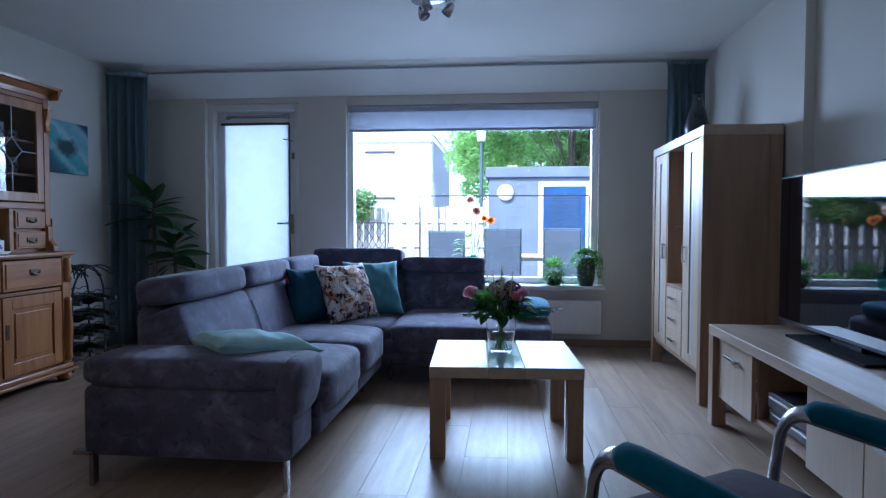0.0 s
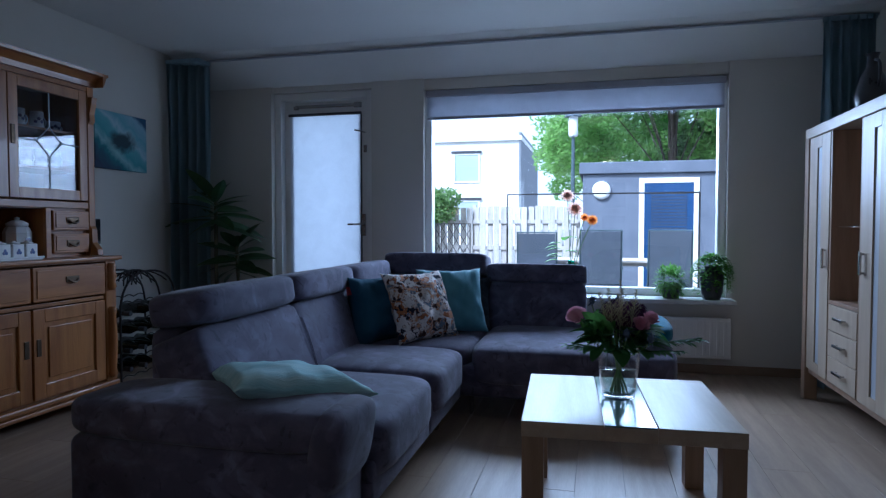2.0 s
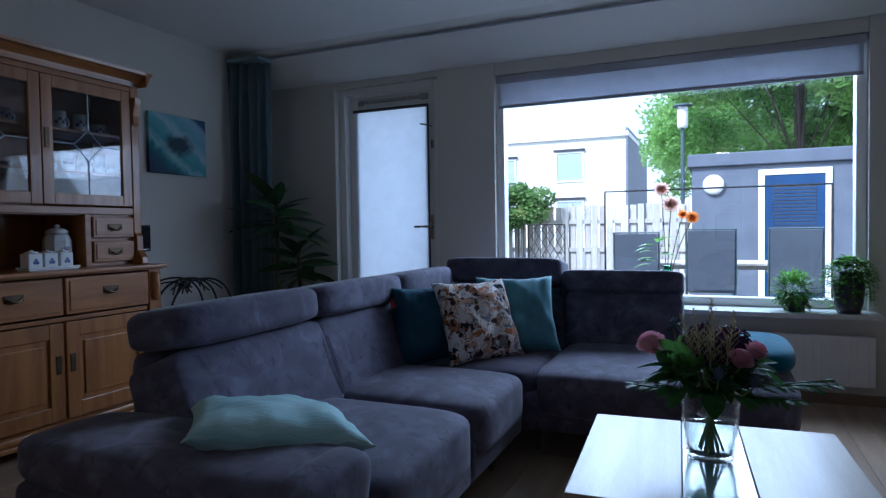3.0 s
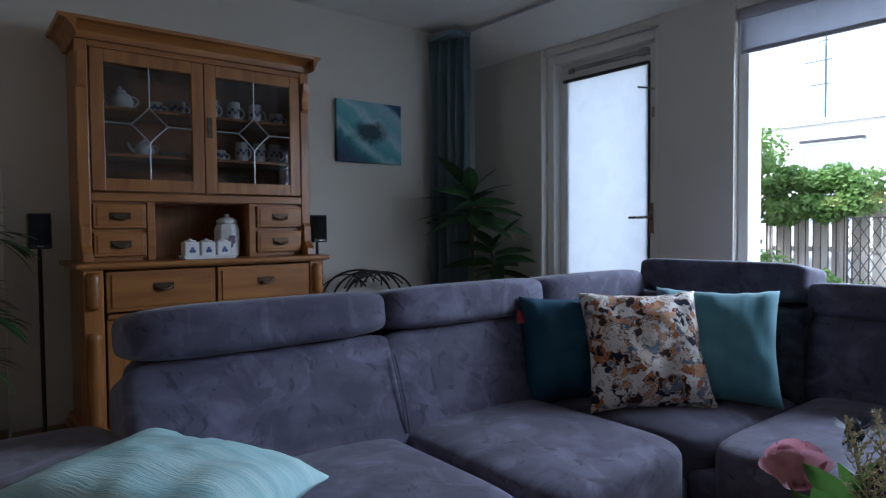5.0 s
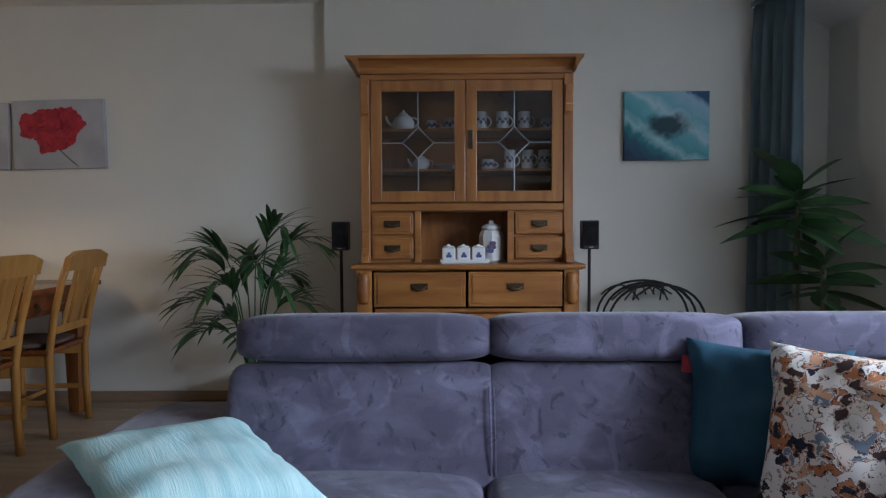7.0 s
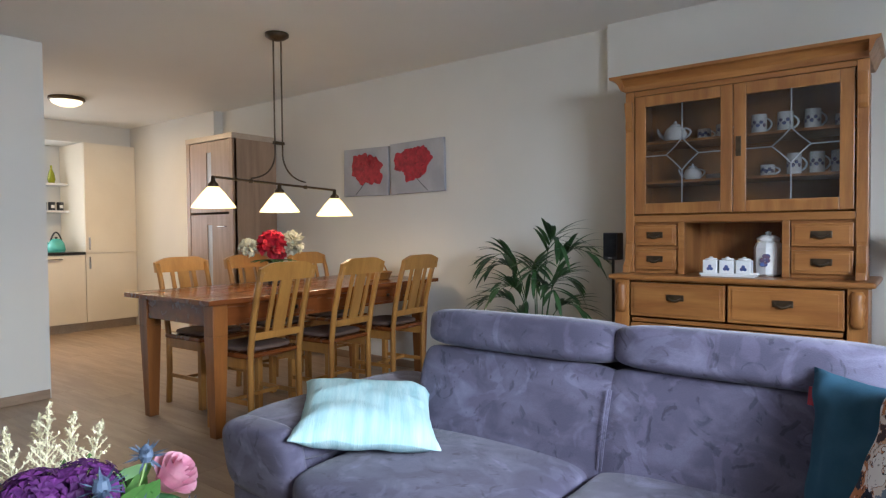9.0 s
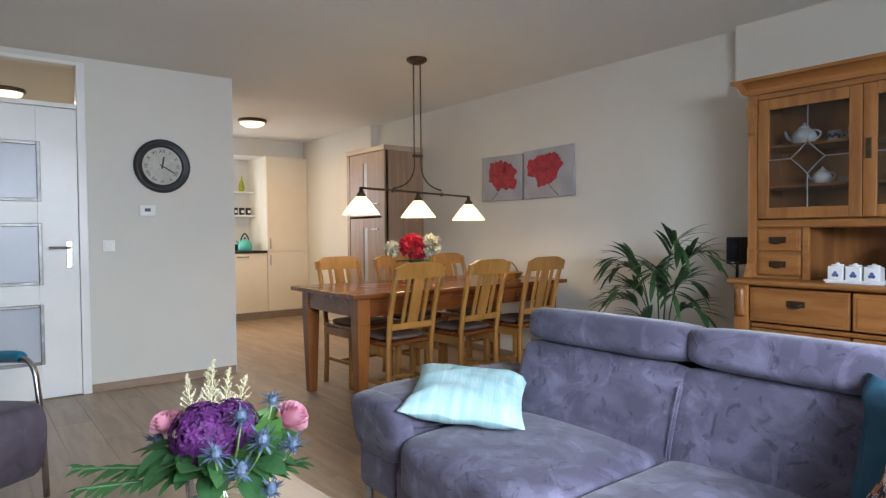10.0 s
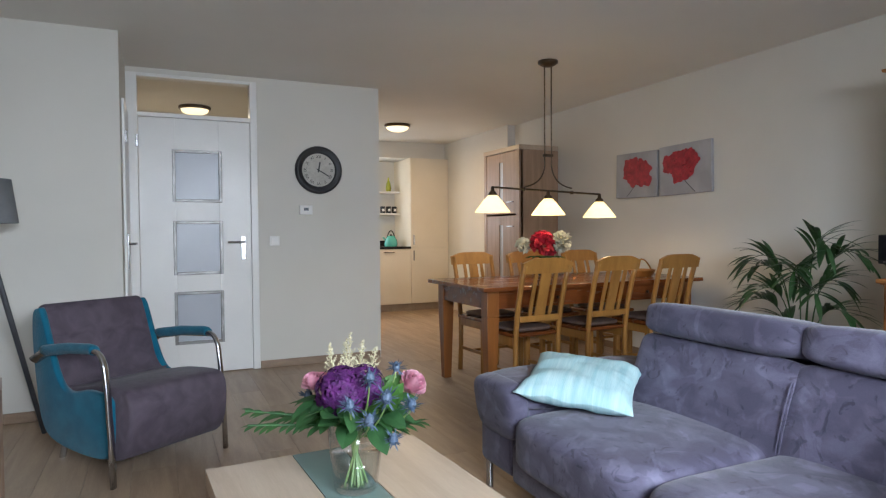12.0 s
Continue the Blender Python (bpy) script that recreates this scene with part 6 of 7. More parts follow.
def tall_cabinet():
    c = thing("tall_cabinet", pose(0, 0, 0), "tall light oak cabinet with glass door strips", "cabinet")
    x0, x1, y0, y1, h = -2.255, -1.769, 1.87, 2.637, 2.018
    b = BM()
    bx(b, x0, x1 - 0.022, y0, y0 + 0.02, 0, h - 0.05, 0.001)
    bx(b, x0, x1 - 0.022, y1 - 0.02, y1, 0, h - 0.05, 0.001)
    bx(b, x0, x0 + 0.01, y0 + 0.0205, y1 - 0.0205, 0, h - 0.05, 0)
    part("body", b, M_OAK, c)
    part("top", box(x0, x1 + 0.004, y0 - 0.004, y1 + 0.004, h - 0.049, h, 0.003), M_OAKX, c)
    for y in (y0, y1 - 0.06):
        part("corner_post", box(x1 - 0.05, x1, y, y + 0.06, 0, h - 0.0495, 0.003), M_OAK, c)
    for z0, z1 in ((0.10, 1.28), (1.30, h - 0.055)):
        a, e = y0 + 0.065, y1 - 0.065
        ym = (a + e) / 2
        b = BM()
        bx(b, x1 - 0.024, x1 - 0.004, a, ym - 0.04, z0, z1, 0.002)
        bx(b, x1 - 0.024, x1 - 0.004, ym + 0.04, e, z0, z1, 0.002)
        bx(b, x1 - 0.024, x1 - 0.005, ym - 0.04, ym + 0.04, z0, z0 + 0.1, 0)
        bx(b, x1 - 0.024, x1 - 0.005, ym - 0.04, ym + 0.04, z1 - 0.1, z1, 0)
        d = part("door", b, M_OAK, c)
        part("glass_strip", box(x1 - 0.018, x1 - 0.012, ym - 0.042, ym + 0.042, z0 + 0.098, z1 - 0.098, 0), M_FROST, d, "frosted glass strip")
        part("handle", box(x1 - 0.003, x1 + 0.022, e - 0.16, e - 0.04, (z0 + 0.12 if z0 > 1 else z1 - 0.12), (z0 + 0.132 if z0 > 1 else z1 - 0.108), 0.003), M_CHROME, d)


M_KICK = mat("grey_brown_plinth", (0.40, 0.33, 0.25), (0.35, 0.28, 0.21), rough=0.5)
kitchen()
tall_cabinet()


# ---- bouquet on the coffee table ----
def bouquet():
    v = thing("glass_vase", pose(1.175, 6.59, 0.4155), "clear glass vase half full of water", "vase")
    part("glass", lathe([(0.052, 0.0), (0.058, 0.004), (0.072, 0.11), (0.077, 0.19), (0.0745, 0.19), (0.069, 0.11), (0.055, 0.016), (0.0, 0.014)], 30), M_GLASS, v, "", True)
    part("water", lathe([(0.054, 0.0165), (0.067, 0.10), (0.0, 0.1005)], 26), M_WATER, v, "clear water", True)
    f = thing("bouquet", pose(1.175, 6.59, 0.432), "mixed bouquet of violet hydrangea, roses and blue thistles", "flowers")
    rng = random.Random(5)
    for k in range(22):
        b = BM()
        a = k * 2.4
        r0, r1 = 0.03 * rng.random(), 0.05 + 0.05 * rng.random()
        tube([(-r0 * math.cos(a) * 1.2, -r0 * math.sin(a) * 1.2, 0.0), (0.012 * math.cos(a), 0.012 * math.sin(a), 0.13), (r1 * math.cos(a), r1 * math.sin(a), 0.24)], 0.0032, 5, b)
        part("stem", b, M_GSTEM, f)

    def floret_ball(name, c, r, n, material, size0):
        b = BM()
        for i in range(n):
            z = 1 - 1.7 * (i + 0.5) / n
            a = i * 2.39996
            q = math.sqrt(max(0, 1 - z * z))
            d = Vector((q * math.cos(a), q * math.sin(a), z)) + Vector((rng.uniform(-.3, .3), rng.uniform(-.3, .3), rng.uniform(-.3, .3)))
            d.normalize()
            p = Vector(c) + d * (r * rng.uniform(0.86, 1.04))
            s, u = d.orthogonal().normalized(), None
            u = d.cross(s)
            t0 = rng.uniform(0, 1.6)
            size = size0 * rng.uniform(0.7, 1.3)
            for k in range(4):
                t = t0 + k * math.pi / 2
                e = s * math.cos(t) + u * math.sin(t)
                g = d.cross(e)
                v4 = [b.verts.new(p + w) for w in (Vector(), e * size * 0.55 + g * size * 0.42 + d * size * 0.16, e * size * 1.05 + d * size * 0.05, e * size * 0.55 - g * size * 0.42 + d * size * 0.16)]
                b.faces.new(v4)
        tagged(part(name, b, material, f), kind="stuff")

    floret_ball("hydrangea", (0.045, 0.03, 0.262), 0.068, 230, M_PURPLE, 0.0135)
    floret_ball("hydrangea", (-0.01, 0.045, 0.274), 0.058, 180, M_PURPLE, 0.0125)
    core = part("hydrangea_core", lathe([(0.01, 0.17), (0.048, 0.195), (0.058, 0.235), (0.046, 0.275), (0.005, 0.30)], 16, None, pose(0.03, 0.035, 0.02)), M_PURPLE, f, "", True)

    def rose(c, r, tilt):
        b = BM()
        m = Matrix.Translation(c) @ pose(0, 0, 0, *tilt)
        for ring, (n, rr, hh, spread) in enumerate(((3, 0.26, 1.0, 0.02), (4, 0.46, 1.0, 0.06), (5, 0.68, 0.92, 0.12), (6, 0.88, 0.80, 0.25), (6, 1.0, 0.66, 0.7))):
            for k in range(n):
                a = 2 * math.pi * k / n + ring * 0.7
                cols = []
                for i in range(4):
                    t = i / 3
                    row = []
                    for j in range(5):
                        w = (j / 4 - 0.5) * 3.0 * (2 * math.pi / n) * (0.45 + 0.55 * math.sin(math.pi * (0.2 + 0.75 * t)))
                        rad = r * rr * (0.5 + 0.5 * t + 0.25 * spread * t * t)
                        row.append(b.verts.new(m @ Vector((rad * math.cos(a + w * 0.5), rad * math.sin(a + w * 0.5), r * (-0.5 + 1.5 * hh * t - 0.35 * spread * t * t)))))
                    cols.append(row)
                for i in range(3):
                    for j in range(4):
                        b.faces.new((cols[i][j], cols[i][j + 1], cols[i + 1][j + 1], cols[i + 1][j]))
        return part("rose", b, M_PINK, f, "pink rose", True)

    rose((-0.15, 0.045, 0.266), 0.036, (-35, -30, 0))
    rose((0.105, -0.045, 0.278), 0.028, (-10, 30, 0))
    rose((0.07, -0.095, 0.265), 0.027, (25, 25, 0))

    def thistle(c, r):
        b = BM()
        lathe([(0.3 * r, -0.4 * r), (0.5 * r, 0), (0.38 * r, 0.5 * r), (0.05 * r, 0.8 * r)], 10, b, Matrix.Translation(c))
        for k in range(34):
            d = Vector((rng.gauss(0, 1), rng.gauss(0, 1), rng.gauss(0.1, 0.7))).normalized()
            leaf(b, Vector(c) + d * 0.35 * r, d, r * rng.uniform(0.7, 1.2), r * 0.2, 0.0, (0.3, 0.2, 1), 2, 0.0)
        part("thistle", b, M_THISTLE, f, "spiky blue thistle")
        c = Vector(c)
        part("stem", tube(arc((0.3 * c.x, 0.3 * c.y, 0.14), (0.85 * c.x, 0.85 * c.y, 0.5 * (0.14 + c.z)), c - Vector((0, 0, 0.3 * r)), 6), 0.0022, 5), M_GSTEM, f)

    for c, r in (((0.0, 0.135, 0.317), 0.025), ((0.06, 0.158, 0.258), 0.025), ((-0.032, 0.17, 0.27), 0.030), ((0.016, 0.178, 0.22), 0.026),
                 ((-0.108, 0.150, 0.238), 0.026), ((-0.095, 0.07, 0.322), 0.023), ((-0.05, 0.168, 0.16), 0.025), ((0.02, -0.16, 0.24), 0.025), ((0.10, -0.13, 0.22), 0.025)):
        thistle(c, r)
    b = BM()
    for (x, y, lean, hh) in ((0.015, -0.03, -0.1, 0.41), (-0.015, -0.045, -0.2, 0.385), (-0.03, -0.025, -0.35, 0.365), (0.035, -0.045, 0.2, 0.38), (0.0, -0.065, 0.05, 0.385)):
        tube([(x, y, 0.2), (x + lean * 0.12, y, hh)], 0.0016, 4, b, 0.5)
        for i in range(34):
            t = i / 34
            p = Vector((x + lean * 0.12 * (0.1 + 0.9 * t), y, 0.22 + (hh - 0.22) * (0.1 + 0.9 * t)))
            ln = (0.062 * (1 - t) + 0.004) * rng.uniform(0.6, 1.15)
            a = i * 2.4 + rng.uniform(-.5, .5)
            d = Vector((math.cos(a), math.sin(a), rng.uniform(0.7, 1.6))).normalized()
            # fluffy side spray of tiny buds
            for q in range(14):
                w = Vector((rng.gauss(0, 1), rng.gauss(0, 1), rng.gauss(0.3, 1))).normalized()
                o = p + d * ln * (0.12 + 0.88 * q / 13)
                leaf(b, o, w, 0.0055, 0.0028, 0.0, (0.2, 0.3, 1), 2, 0.0)
            tube([p, p + d * ln], 0.0009, 3, b, 0.5)
    tagged(part("astilbe_plume", b, M_ASTILBE, f, "cream feathery astilbe plumes"), kind="stuff")
    b = BM()
    for k in range(80):
        a = k * 2.39996 + rng.uniform(-.2, .2)
        r = rng.uniform(0.03, 0.12)
        leaf(b, (r * math.cos(a), r * math.sin(a), rng.uniform(0.165, 0.235)), (math.cos(a), math.sin(a), rng.uniform(-0.3, 0.8)), rng.uniform(0.05, 0.10), rng.uniform(0.04, 0.065), rng.uniform(0.3, 1.0), (rng.uniform(-.5, .5), rng.uniform(-.5, .5), 1), 5, 0.2)
    tagged(part("leaves", b, M_LEAFB, f, "glossy green bouquet leaves"), kind="stuff")
    # upright fresh leaves among the roses
    b = BM()
    for k in range(34):
        a = radians(180 + rng.uniform(-75, 75))
        r = rng.uniform(0.05, 0.125)
        leaf(b, (r * math.cos(a), r * math.sin(a), rng.uniform(0.20, 0.25)), (0.6 * math.cos(a), 0.6 * math.sin(a), rng.uniform(0.2, 1.2)), rng.uniform(0.045, 0.08), rng.uniform(0.035, 0.05), 0.3, (rng.uniform(-1, 1), rng.uniform(-1, 1), 0.6), 5, 0.25)
    tagged(part("fresh_leaves", b, M_LEAFY, f, "fresh light green leaves"), kind="stuff")
    for a, ln, zz in ((6, 0.27, 0.165), (-14, 0.27, 0.175), (-30, 0.22, 0.15), (160, 0.16, 0.14), (200, 0.18, 0.15), (265, 0.17, 0.17)):
        b = BM()
        d = Vector((math.cos(radians(a)), math.sin(radians(a)), 0.15))
        base = Vector((0.02 * d.x, 0.02 * d.y, zz))
        for i in range(9):
            p = base + d * (ln * (0.3 + 0.7 * i / 9))
            for sgn in (-1, 1):
                sd = Vector((-d.y * sgn, d.x * sgn, rng.uniform(-0.1, 0.35))) + d * rng.uniform(1.0, 1.6)
                leaf(b, p, sd, 0.072 * (1 - 0.4 * i / 9) * rng.uniform(0.75, 1.15), 0.019, 0.5, (0, 0, 1), 4, 0.1)
        tube([base, base + d * ln], 0.003, 5, b)
        part("fan_leaf", b, M_LEAFB, f, "feathered dark green leaf")


M_WATER = glass("water", (0.93, 0.97, 0.96))
bouquet()


# ---- indoor plants ----
def dracaena():
    p = thing("dracaena", pose(-1.78, 8.57, 0), "tall dracaena in a grey pot beside the curtain", "plant")
    part("pot", lathe([(0.12, 0), (0.15, 0.02), (0.17, 0.28), (0.165, 0.29), (0.15, 0.27)], 26), M_POT, p, "", True)
    part("soil", lathe([(0.149, 0.255), (0.0, 0.262)], 20, None, None, False), M_SOIL, p)
    rng = random.Random(11)
    for (x, y, h, n, ln) in ((-0.01, 0.0, 1.14, 21, 0.43), (0.12, 0.05, 0.78, 17, 0.36)):
        b = BM()
        tube([(x * 0.5, y * 0.5, 0.25), (x * 1.3, y, h * 0.6), (x * 1.1, y * 1.1, h + 0.1)], 0.017, 8, b, 0.8)
        part("cane", b, M_STEM, p, "ringed brown cane")
        b = BM()
        for k in range(n):
            a = k * 2.39996
            t = k / n
            up = -0.12 + 0.35 * t + 1.2 * t ** 4 + rng.uniform(-0.08, 0.12)
            leaf(b, (x * 1.1, y * 1.1, h - 0.10 + 0.22 * t), (math.cos(a), math.sin(a), up), ln * (1.0 - 0.3 * t) * rng.uniform(0.8, 1.1), 0.115, 0.35, (rng.uniform(-0.9, 0.9), rng.uniform(-0.9, 0.9), 1), 6, 0.16)
        part("leaf_crown", b, M_LEAF, p, "rosette of arching dark leaves")


def kentia():
    p = thing("kentia_palm", pose(-1.95, 5.662, 0), "bushy palm in a dark glazed pot by the wall", "plant")
    part("pot", lathe([(0.10, 0), (0.122, 0.02), (0.138, 0.22), (0.135, 0.232), (0.12, 0.22)], 26), M_POT, p, "", True)
    part("soil", lathe([(0.119, 0.205), (0.0, 0.21)], 20, None, None, False), M_SOIL, p)
    rng = random.Random(4)
    # heading in degrees, reach and height of each frond; those towards the wall stay short
    fronds = ((92, 0.40, 1.10), (66, 0.26, 1.18), (-88, 0.40, 0.98), (-58, 0.34, 1.06), (25, 0.28, 1.00), (48, 0.34, 0.86),
              (-30, 0.32, 0.84), (-80, 0.40, 0.74), (84, 0.36, 0.72), (-130, 0.16, 0.94), (-60, 0.34, 0.56), (62, 0.32, 0.54), (15, 0.28, 0.56), (-105, 0.28, 0.60), (110, 0.24, 0.90))
    for ang, reach, top in fronds:
        d = Vector((math.cos(radians(ang)), math.sin(radians(ang)), 0))
        p0 = Vector((0.03 * d.x, 0.03 * d.y, 0.20))
        pts = arc(p0, d * (reach * 0.22) + Vector((0, 0, top * 1.05)), d * (reach * 0.86) + Vector((0, 0, top * 0.87)), 16)
        b = BM()
        tube(pts, 0.0045, 5, b, 0.4)
        for i in range(9, 17):
            tng = (pts[i] - pts[i - 1]).normalized()
            side = tng.cross(Vector((0, 0, 1)))
            side = side.normalized() if side.length > 0.05 else d.orthogonal().normalized()
            ln = (0.24 - 0.012 * abs(i - 12)) * rng.uniform(0.85, 1.1)
            for sgn in (-1, 1):
                sd = side * sgn * 0.6 + tng * 0.8 + Vector((0, 0, rng.uniform(0.1, 0.5)))
                leaf(b, pts[i], sd, ln, 0.034, 0.8, (0, 0, 1), 7, 0.2)
        leaf(b, pts[-1], pts[-1] - pts[-2], 0.2, 0.034, 0.9, (0, 0, 1), 6, 0.2)
        part("frond", b, M_LEAF, p, "arching feathered frond")


dracaena()
kentia()


def sill_plants():
    rng = random.Random(8)
    p = thing("trailing_plant", pose(1.865, 8.86, 0.5352), "trailing green plant in a tall dark pot on the sill", "plant", "plants on the window sill")
    part("pot", lathe([(0.055, 0), (0.07, 0.05), (0.078, 0.15), (0.066, 0.23), (0.06, 0.228)], 24), M_POT, p, "", True)
    b = BM()
    for k in range(700):
        a, r = rng.uniform(0, 6.283), rng.uniform(0, 1) ** 0.6
        drop = rng.random() ** 2 * 0.17 if r > 0.55 else 0
        c = Vector((math.cos(a) * r * 0.125, math.sin(a) * r * 0.10, 0.30 - 0.10 * r * r - drop + rng.uniform(-.02, .02)))
        leaf(b, c, (math.cos(a), math.sin(a), rng.uniform(-.5, .8)), rng.uniform(0.024, 0.044), 0.022, 0.3, (0, 0, 1), 2, 0.1)
    for k in range(14):
        a = rng.uniform(0, 6.283)
        q = Vector((math.cos(a), math.sin(a), 0))
        pts = arc((0, 0, 0.22), q * 0.13 + Vector((0, 0, 0.36)), q * 0.15 + Vector((0, 0, rng.uniform(0.05, 0.2))), 8)
        tube(pts, 0.0015, 4, b)
        for i in range(2, 9):
            leaf(b, pts[i], (rng.uniform(-1, 1), rng.uniform(-1, 1), 0.2), 0.035, 0.021, 0.3, (0, 0, 1), 2, 0.1)
    tagged(part("foliage", b, M_LEAF2, p, "small fresh green leaves"), kind="stuff")
    p = thing("ball_plant", pose(1.60, 8.86, 0.5352), "round bushy green plant on the window sill", "plant", "plants on the window sill")
    part("pot", lathe([(0.04, 0), (0.06, 0.03), (0.065, 0.06), (0.058, 0.058)], 20), M_POT, p, "", True)
    b = BM()
    for k in range(1100):
        d = Vector((rng.gauss(0, 1), rng.gauss(0, 1), rng.gauss(0.15, 1))).normalized()
        c = Vector((0, 0, 0.115)) + d * rng.uniform(0.05, 0.112)
        leaf(b, c, d + Vector((rng.uniform(-.6, .6), rng.uniform(-.6, .6), 0)), rng.uniform(0.02, 0.042), 0.016, 0.4, (0, 0, 1), 2, 0.1)
    tagged(part("foliage", b, M_LEAF2, p, "dense small green leaves"), kind="stuff")
    v = thing("green_vase", pose(0.917, 8.86, 0.5352), "green glass bottle vase with flowers on the sill", "vase")
    part("glass", lathe([(0.06, 0), (0.075, 0.02), (0.078, 0.12), (0.03, 0.18), (0.025, 0.25), (0.029, 0.255), (0.022, 0.25)], 24), glass("green_glass", (0.25, 0.62, 0.48)), v, "", True)
    f = thing("dahlias", pose(0.917, 8.86, 0.555), "tall stems of peach and orange dahlias", "flowers")
    for (x, y, z, r, material, lb) in ((-0.03, 0, 0.70, 0.052, M_PEACH, "peach dahlia"), (0.025, -0.02, 0.605, 0.060, M_PEACH, "peach dahlia"), (0.145, -0.01, 0.525, 0.042, M_ORANGE, "orange dahlia"), (0.09, 0.01, 0.545, 0.032, M_ORANGE, "orange dahlia")):
        part("stem", tube(arc((0, 0, 0.02), (x * 0.2, y, 0.3), (x, y, z - 0.01), 7), 0.003, 5), M_GSTEM, f)
        b = BM()
        nrm = Vector((0.1, -0.9, 0.35)).normalized()
        s = nrm.orthogonal().normalized()
        u = nrm.cross(s)
        for ring in range(3):
            n = 13 - 3 * ring
            for k in range(n):
                t = 2 * math.pi * k / n + ring * 0.3
                e = s * math.cos(t) + u * math.sin(t)
                leaf(b, Vector((x, y, z)) + nrm * 0.006 * ring, e + nrm * (0.15 + 0.4 * ring), r * (1.05 - 0.28 * ring), r * 0.5, 0.0, nrm, 3, 0.25)
        part("flower", b, material, f, lb)
    b = BM()
    for k in range(9):
        a = rng.uniform(0, 6.28)
        leaf(b, (-0.07 + 0.03 * math.cos(a), 0, 0.24 + 0.02 * k), (math.cos(a) - 0.5, -0.3, 0.2), 0.10, 0.065, 0.6, (0, 0, 1), 4, 0.2)
    tagged(part("leaves", b, M_LEAF2, f, "fresh green dahlia leaves"), kind="stuff")


sill_plants()
pv = thing("ceramic_jug", pose(2.53, 8.10, 1.6152), "dark ceramic jug on top of the display cabinet", "jug")
part("body", lathe([(0.05, 0), (0.075, 0.04), (0.085, 0.12), (0.06, 0.22), (0.03, 0.28), (0.026, 0.33), (0.034, 0.35)], 24), M_POT, pv, "", True)
part("handle", tube(arc((0, -0.03, 0.31), (0, -0.13, 0.30), (0, -0.078, 0.16), 7), 0.008, 7), M_POT, pv, "", True)


def wine_rack():
    w = thing("wine_rack", pose(-1.96, 7.86, 0), "black wrought iron wine rack holding dark bottles", "wine rack")
    for x in (-0.13, 0.0, 0.13):
        pts = [(x, -0.27, 0.0), (x, -0.27, 0.48)] + arc((x, -0.27, 0.50), (x, -0.25, 0.74), (x, 0.0, 0.74), 8) + arc((x, 0.0, 0.74), (x, 0.25, 0.74), (x, 0.27, 0.50), 8)[1:] + [(x, 0.27, 0.0)]
        part("hoop", tube(pts, 0.007, 6), M_IRON, w)
    for k, z in enumerate((0.06, 0.18, 0.30, 0.42, 0.54)):
        b = BM()
        for x in (-0.13, 0.13):
            pts = [(x, -0.27 + 0.54 * i / 24, z + 0.018 * abs(math.sin(i / 24 * math.pi * 5))) for i in range(25)]
            tube(pts, 0.004, 5, b)
        part("wavy_shelf", b, M_IRON, w)
    rng = random.Random(3)
    for k in range(9):
        y0, y1 = rng.uniform(-0.25, 0.25), rng.uniform(-0.25, 0.25)
        part("top_wire", tube(arc((0.135, y0, 0.66), (rng.uniform(-.1, .1), (y0 + y1) / 2, 0.80), (-0.135, y1, 0.66), 8), 0.005, 5), M_IRON, w)
    for k, z in enumerate((0.07, 0.19, 0.31, 0.43)):
        for j in range(4):
            if (k * 4 + j) % 5 == 3:
                continue
            bt = thing("wine_bottle", pose(-1.96 - 0.15, 7.86 - 0.20 + j * 0.133, z + 0.045, 0, 90, 0), "dark glass wine bottle lying in the rack", "bottle", "bottles in the wine rack")
            part("glass", lathe([(0.03, 0), (0.037, 0.01), (0.037, 0.18), (0.015, 0.23), (0.014, 0.29), (0.016, 0.295)], 14), M_BOTTLE, bt, "", True)
            part("capsule", lathe([(0.0165, 0.25), (0.0165, 0.298), (0.001, 0.2985)], 12), M_POT, bt)


M_BOTTLE = mat("dark_bottle_glass", (0.01, 0.016, 0.012), rough=0.08, bump=0, spec=0.8)
wine_rack()
fl = thing("peony_vase", pose(-1.12, 4.08, 0.7525), "dark vase of red and white peonies on the dining table", "flowers")
part("vase", lathe([(0.04, 0), (0.06, 0.03), (0.062, 0.09), (0.035, 0.14), (0.04, 0.15)], 20), M_POT, fl, "", True)
for (x, y, z, r, mm, lb) in ((0.06, 0.06, 0.27, 0.115, M_RED, "red peony"), (-0.14, 0.03, 0.28, 0.10, M_WPETAL, "white peony"), (0.17, -0.05, 0.25, 0.075, M_WPETAL, "white peony"), (-0.10, -0.06, 0.21, 0.06, M_RED, "red peony")):
    bb = BM()
    rg = random.Random(int(100 * z + 10 * r))
    for k in range(95):
        dd = Vector((rg.gauss(0, 1), rg.gauss(0, 1), rg.gauss(0.2, 1))).normalized()
        leaf(bb, Vector((x, y, z)) + dd * r * 0.4, dd + Vector((rg.uniform(-.9, .9), rg.uniform(-.9, .9), rg.uniform(-.5, .9))), r * 0.55, r * 0.6, 0.1, (rg.uniform(-1, 1), rg.uniform(-1, 1), 1), 4, 0.4)
    part("peony", bb, mm, fl, lb)
bb = BM()
for k in range(16):
    a = k * 2.4
    leaf(bb, (0.03 * math.cos(a), 0.03 * math.sin(a), 0.15), (math.cos(a), math.sin(a), 0.5), 0.14, 0.05, 0.8)
tagged(part("leaves", bb, M_LEAFB, fl), kind="stuff")
bk = thing("basket", pose(-1.83, 4.38, 0.7525), "small woven basket on the dining table", "basket")
part("bowl", lathe([(0.08, 0), (0.11, 0.05), (0.105, 0.055), (0.075, 0.008)], 20), M_CHAIR, bk)
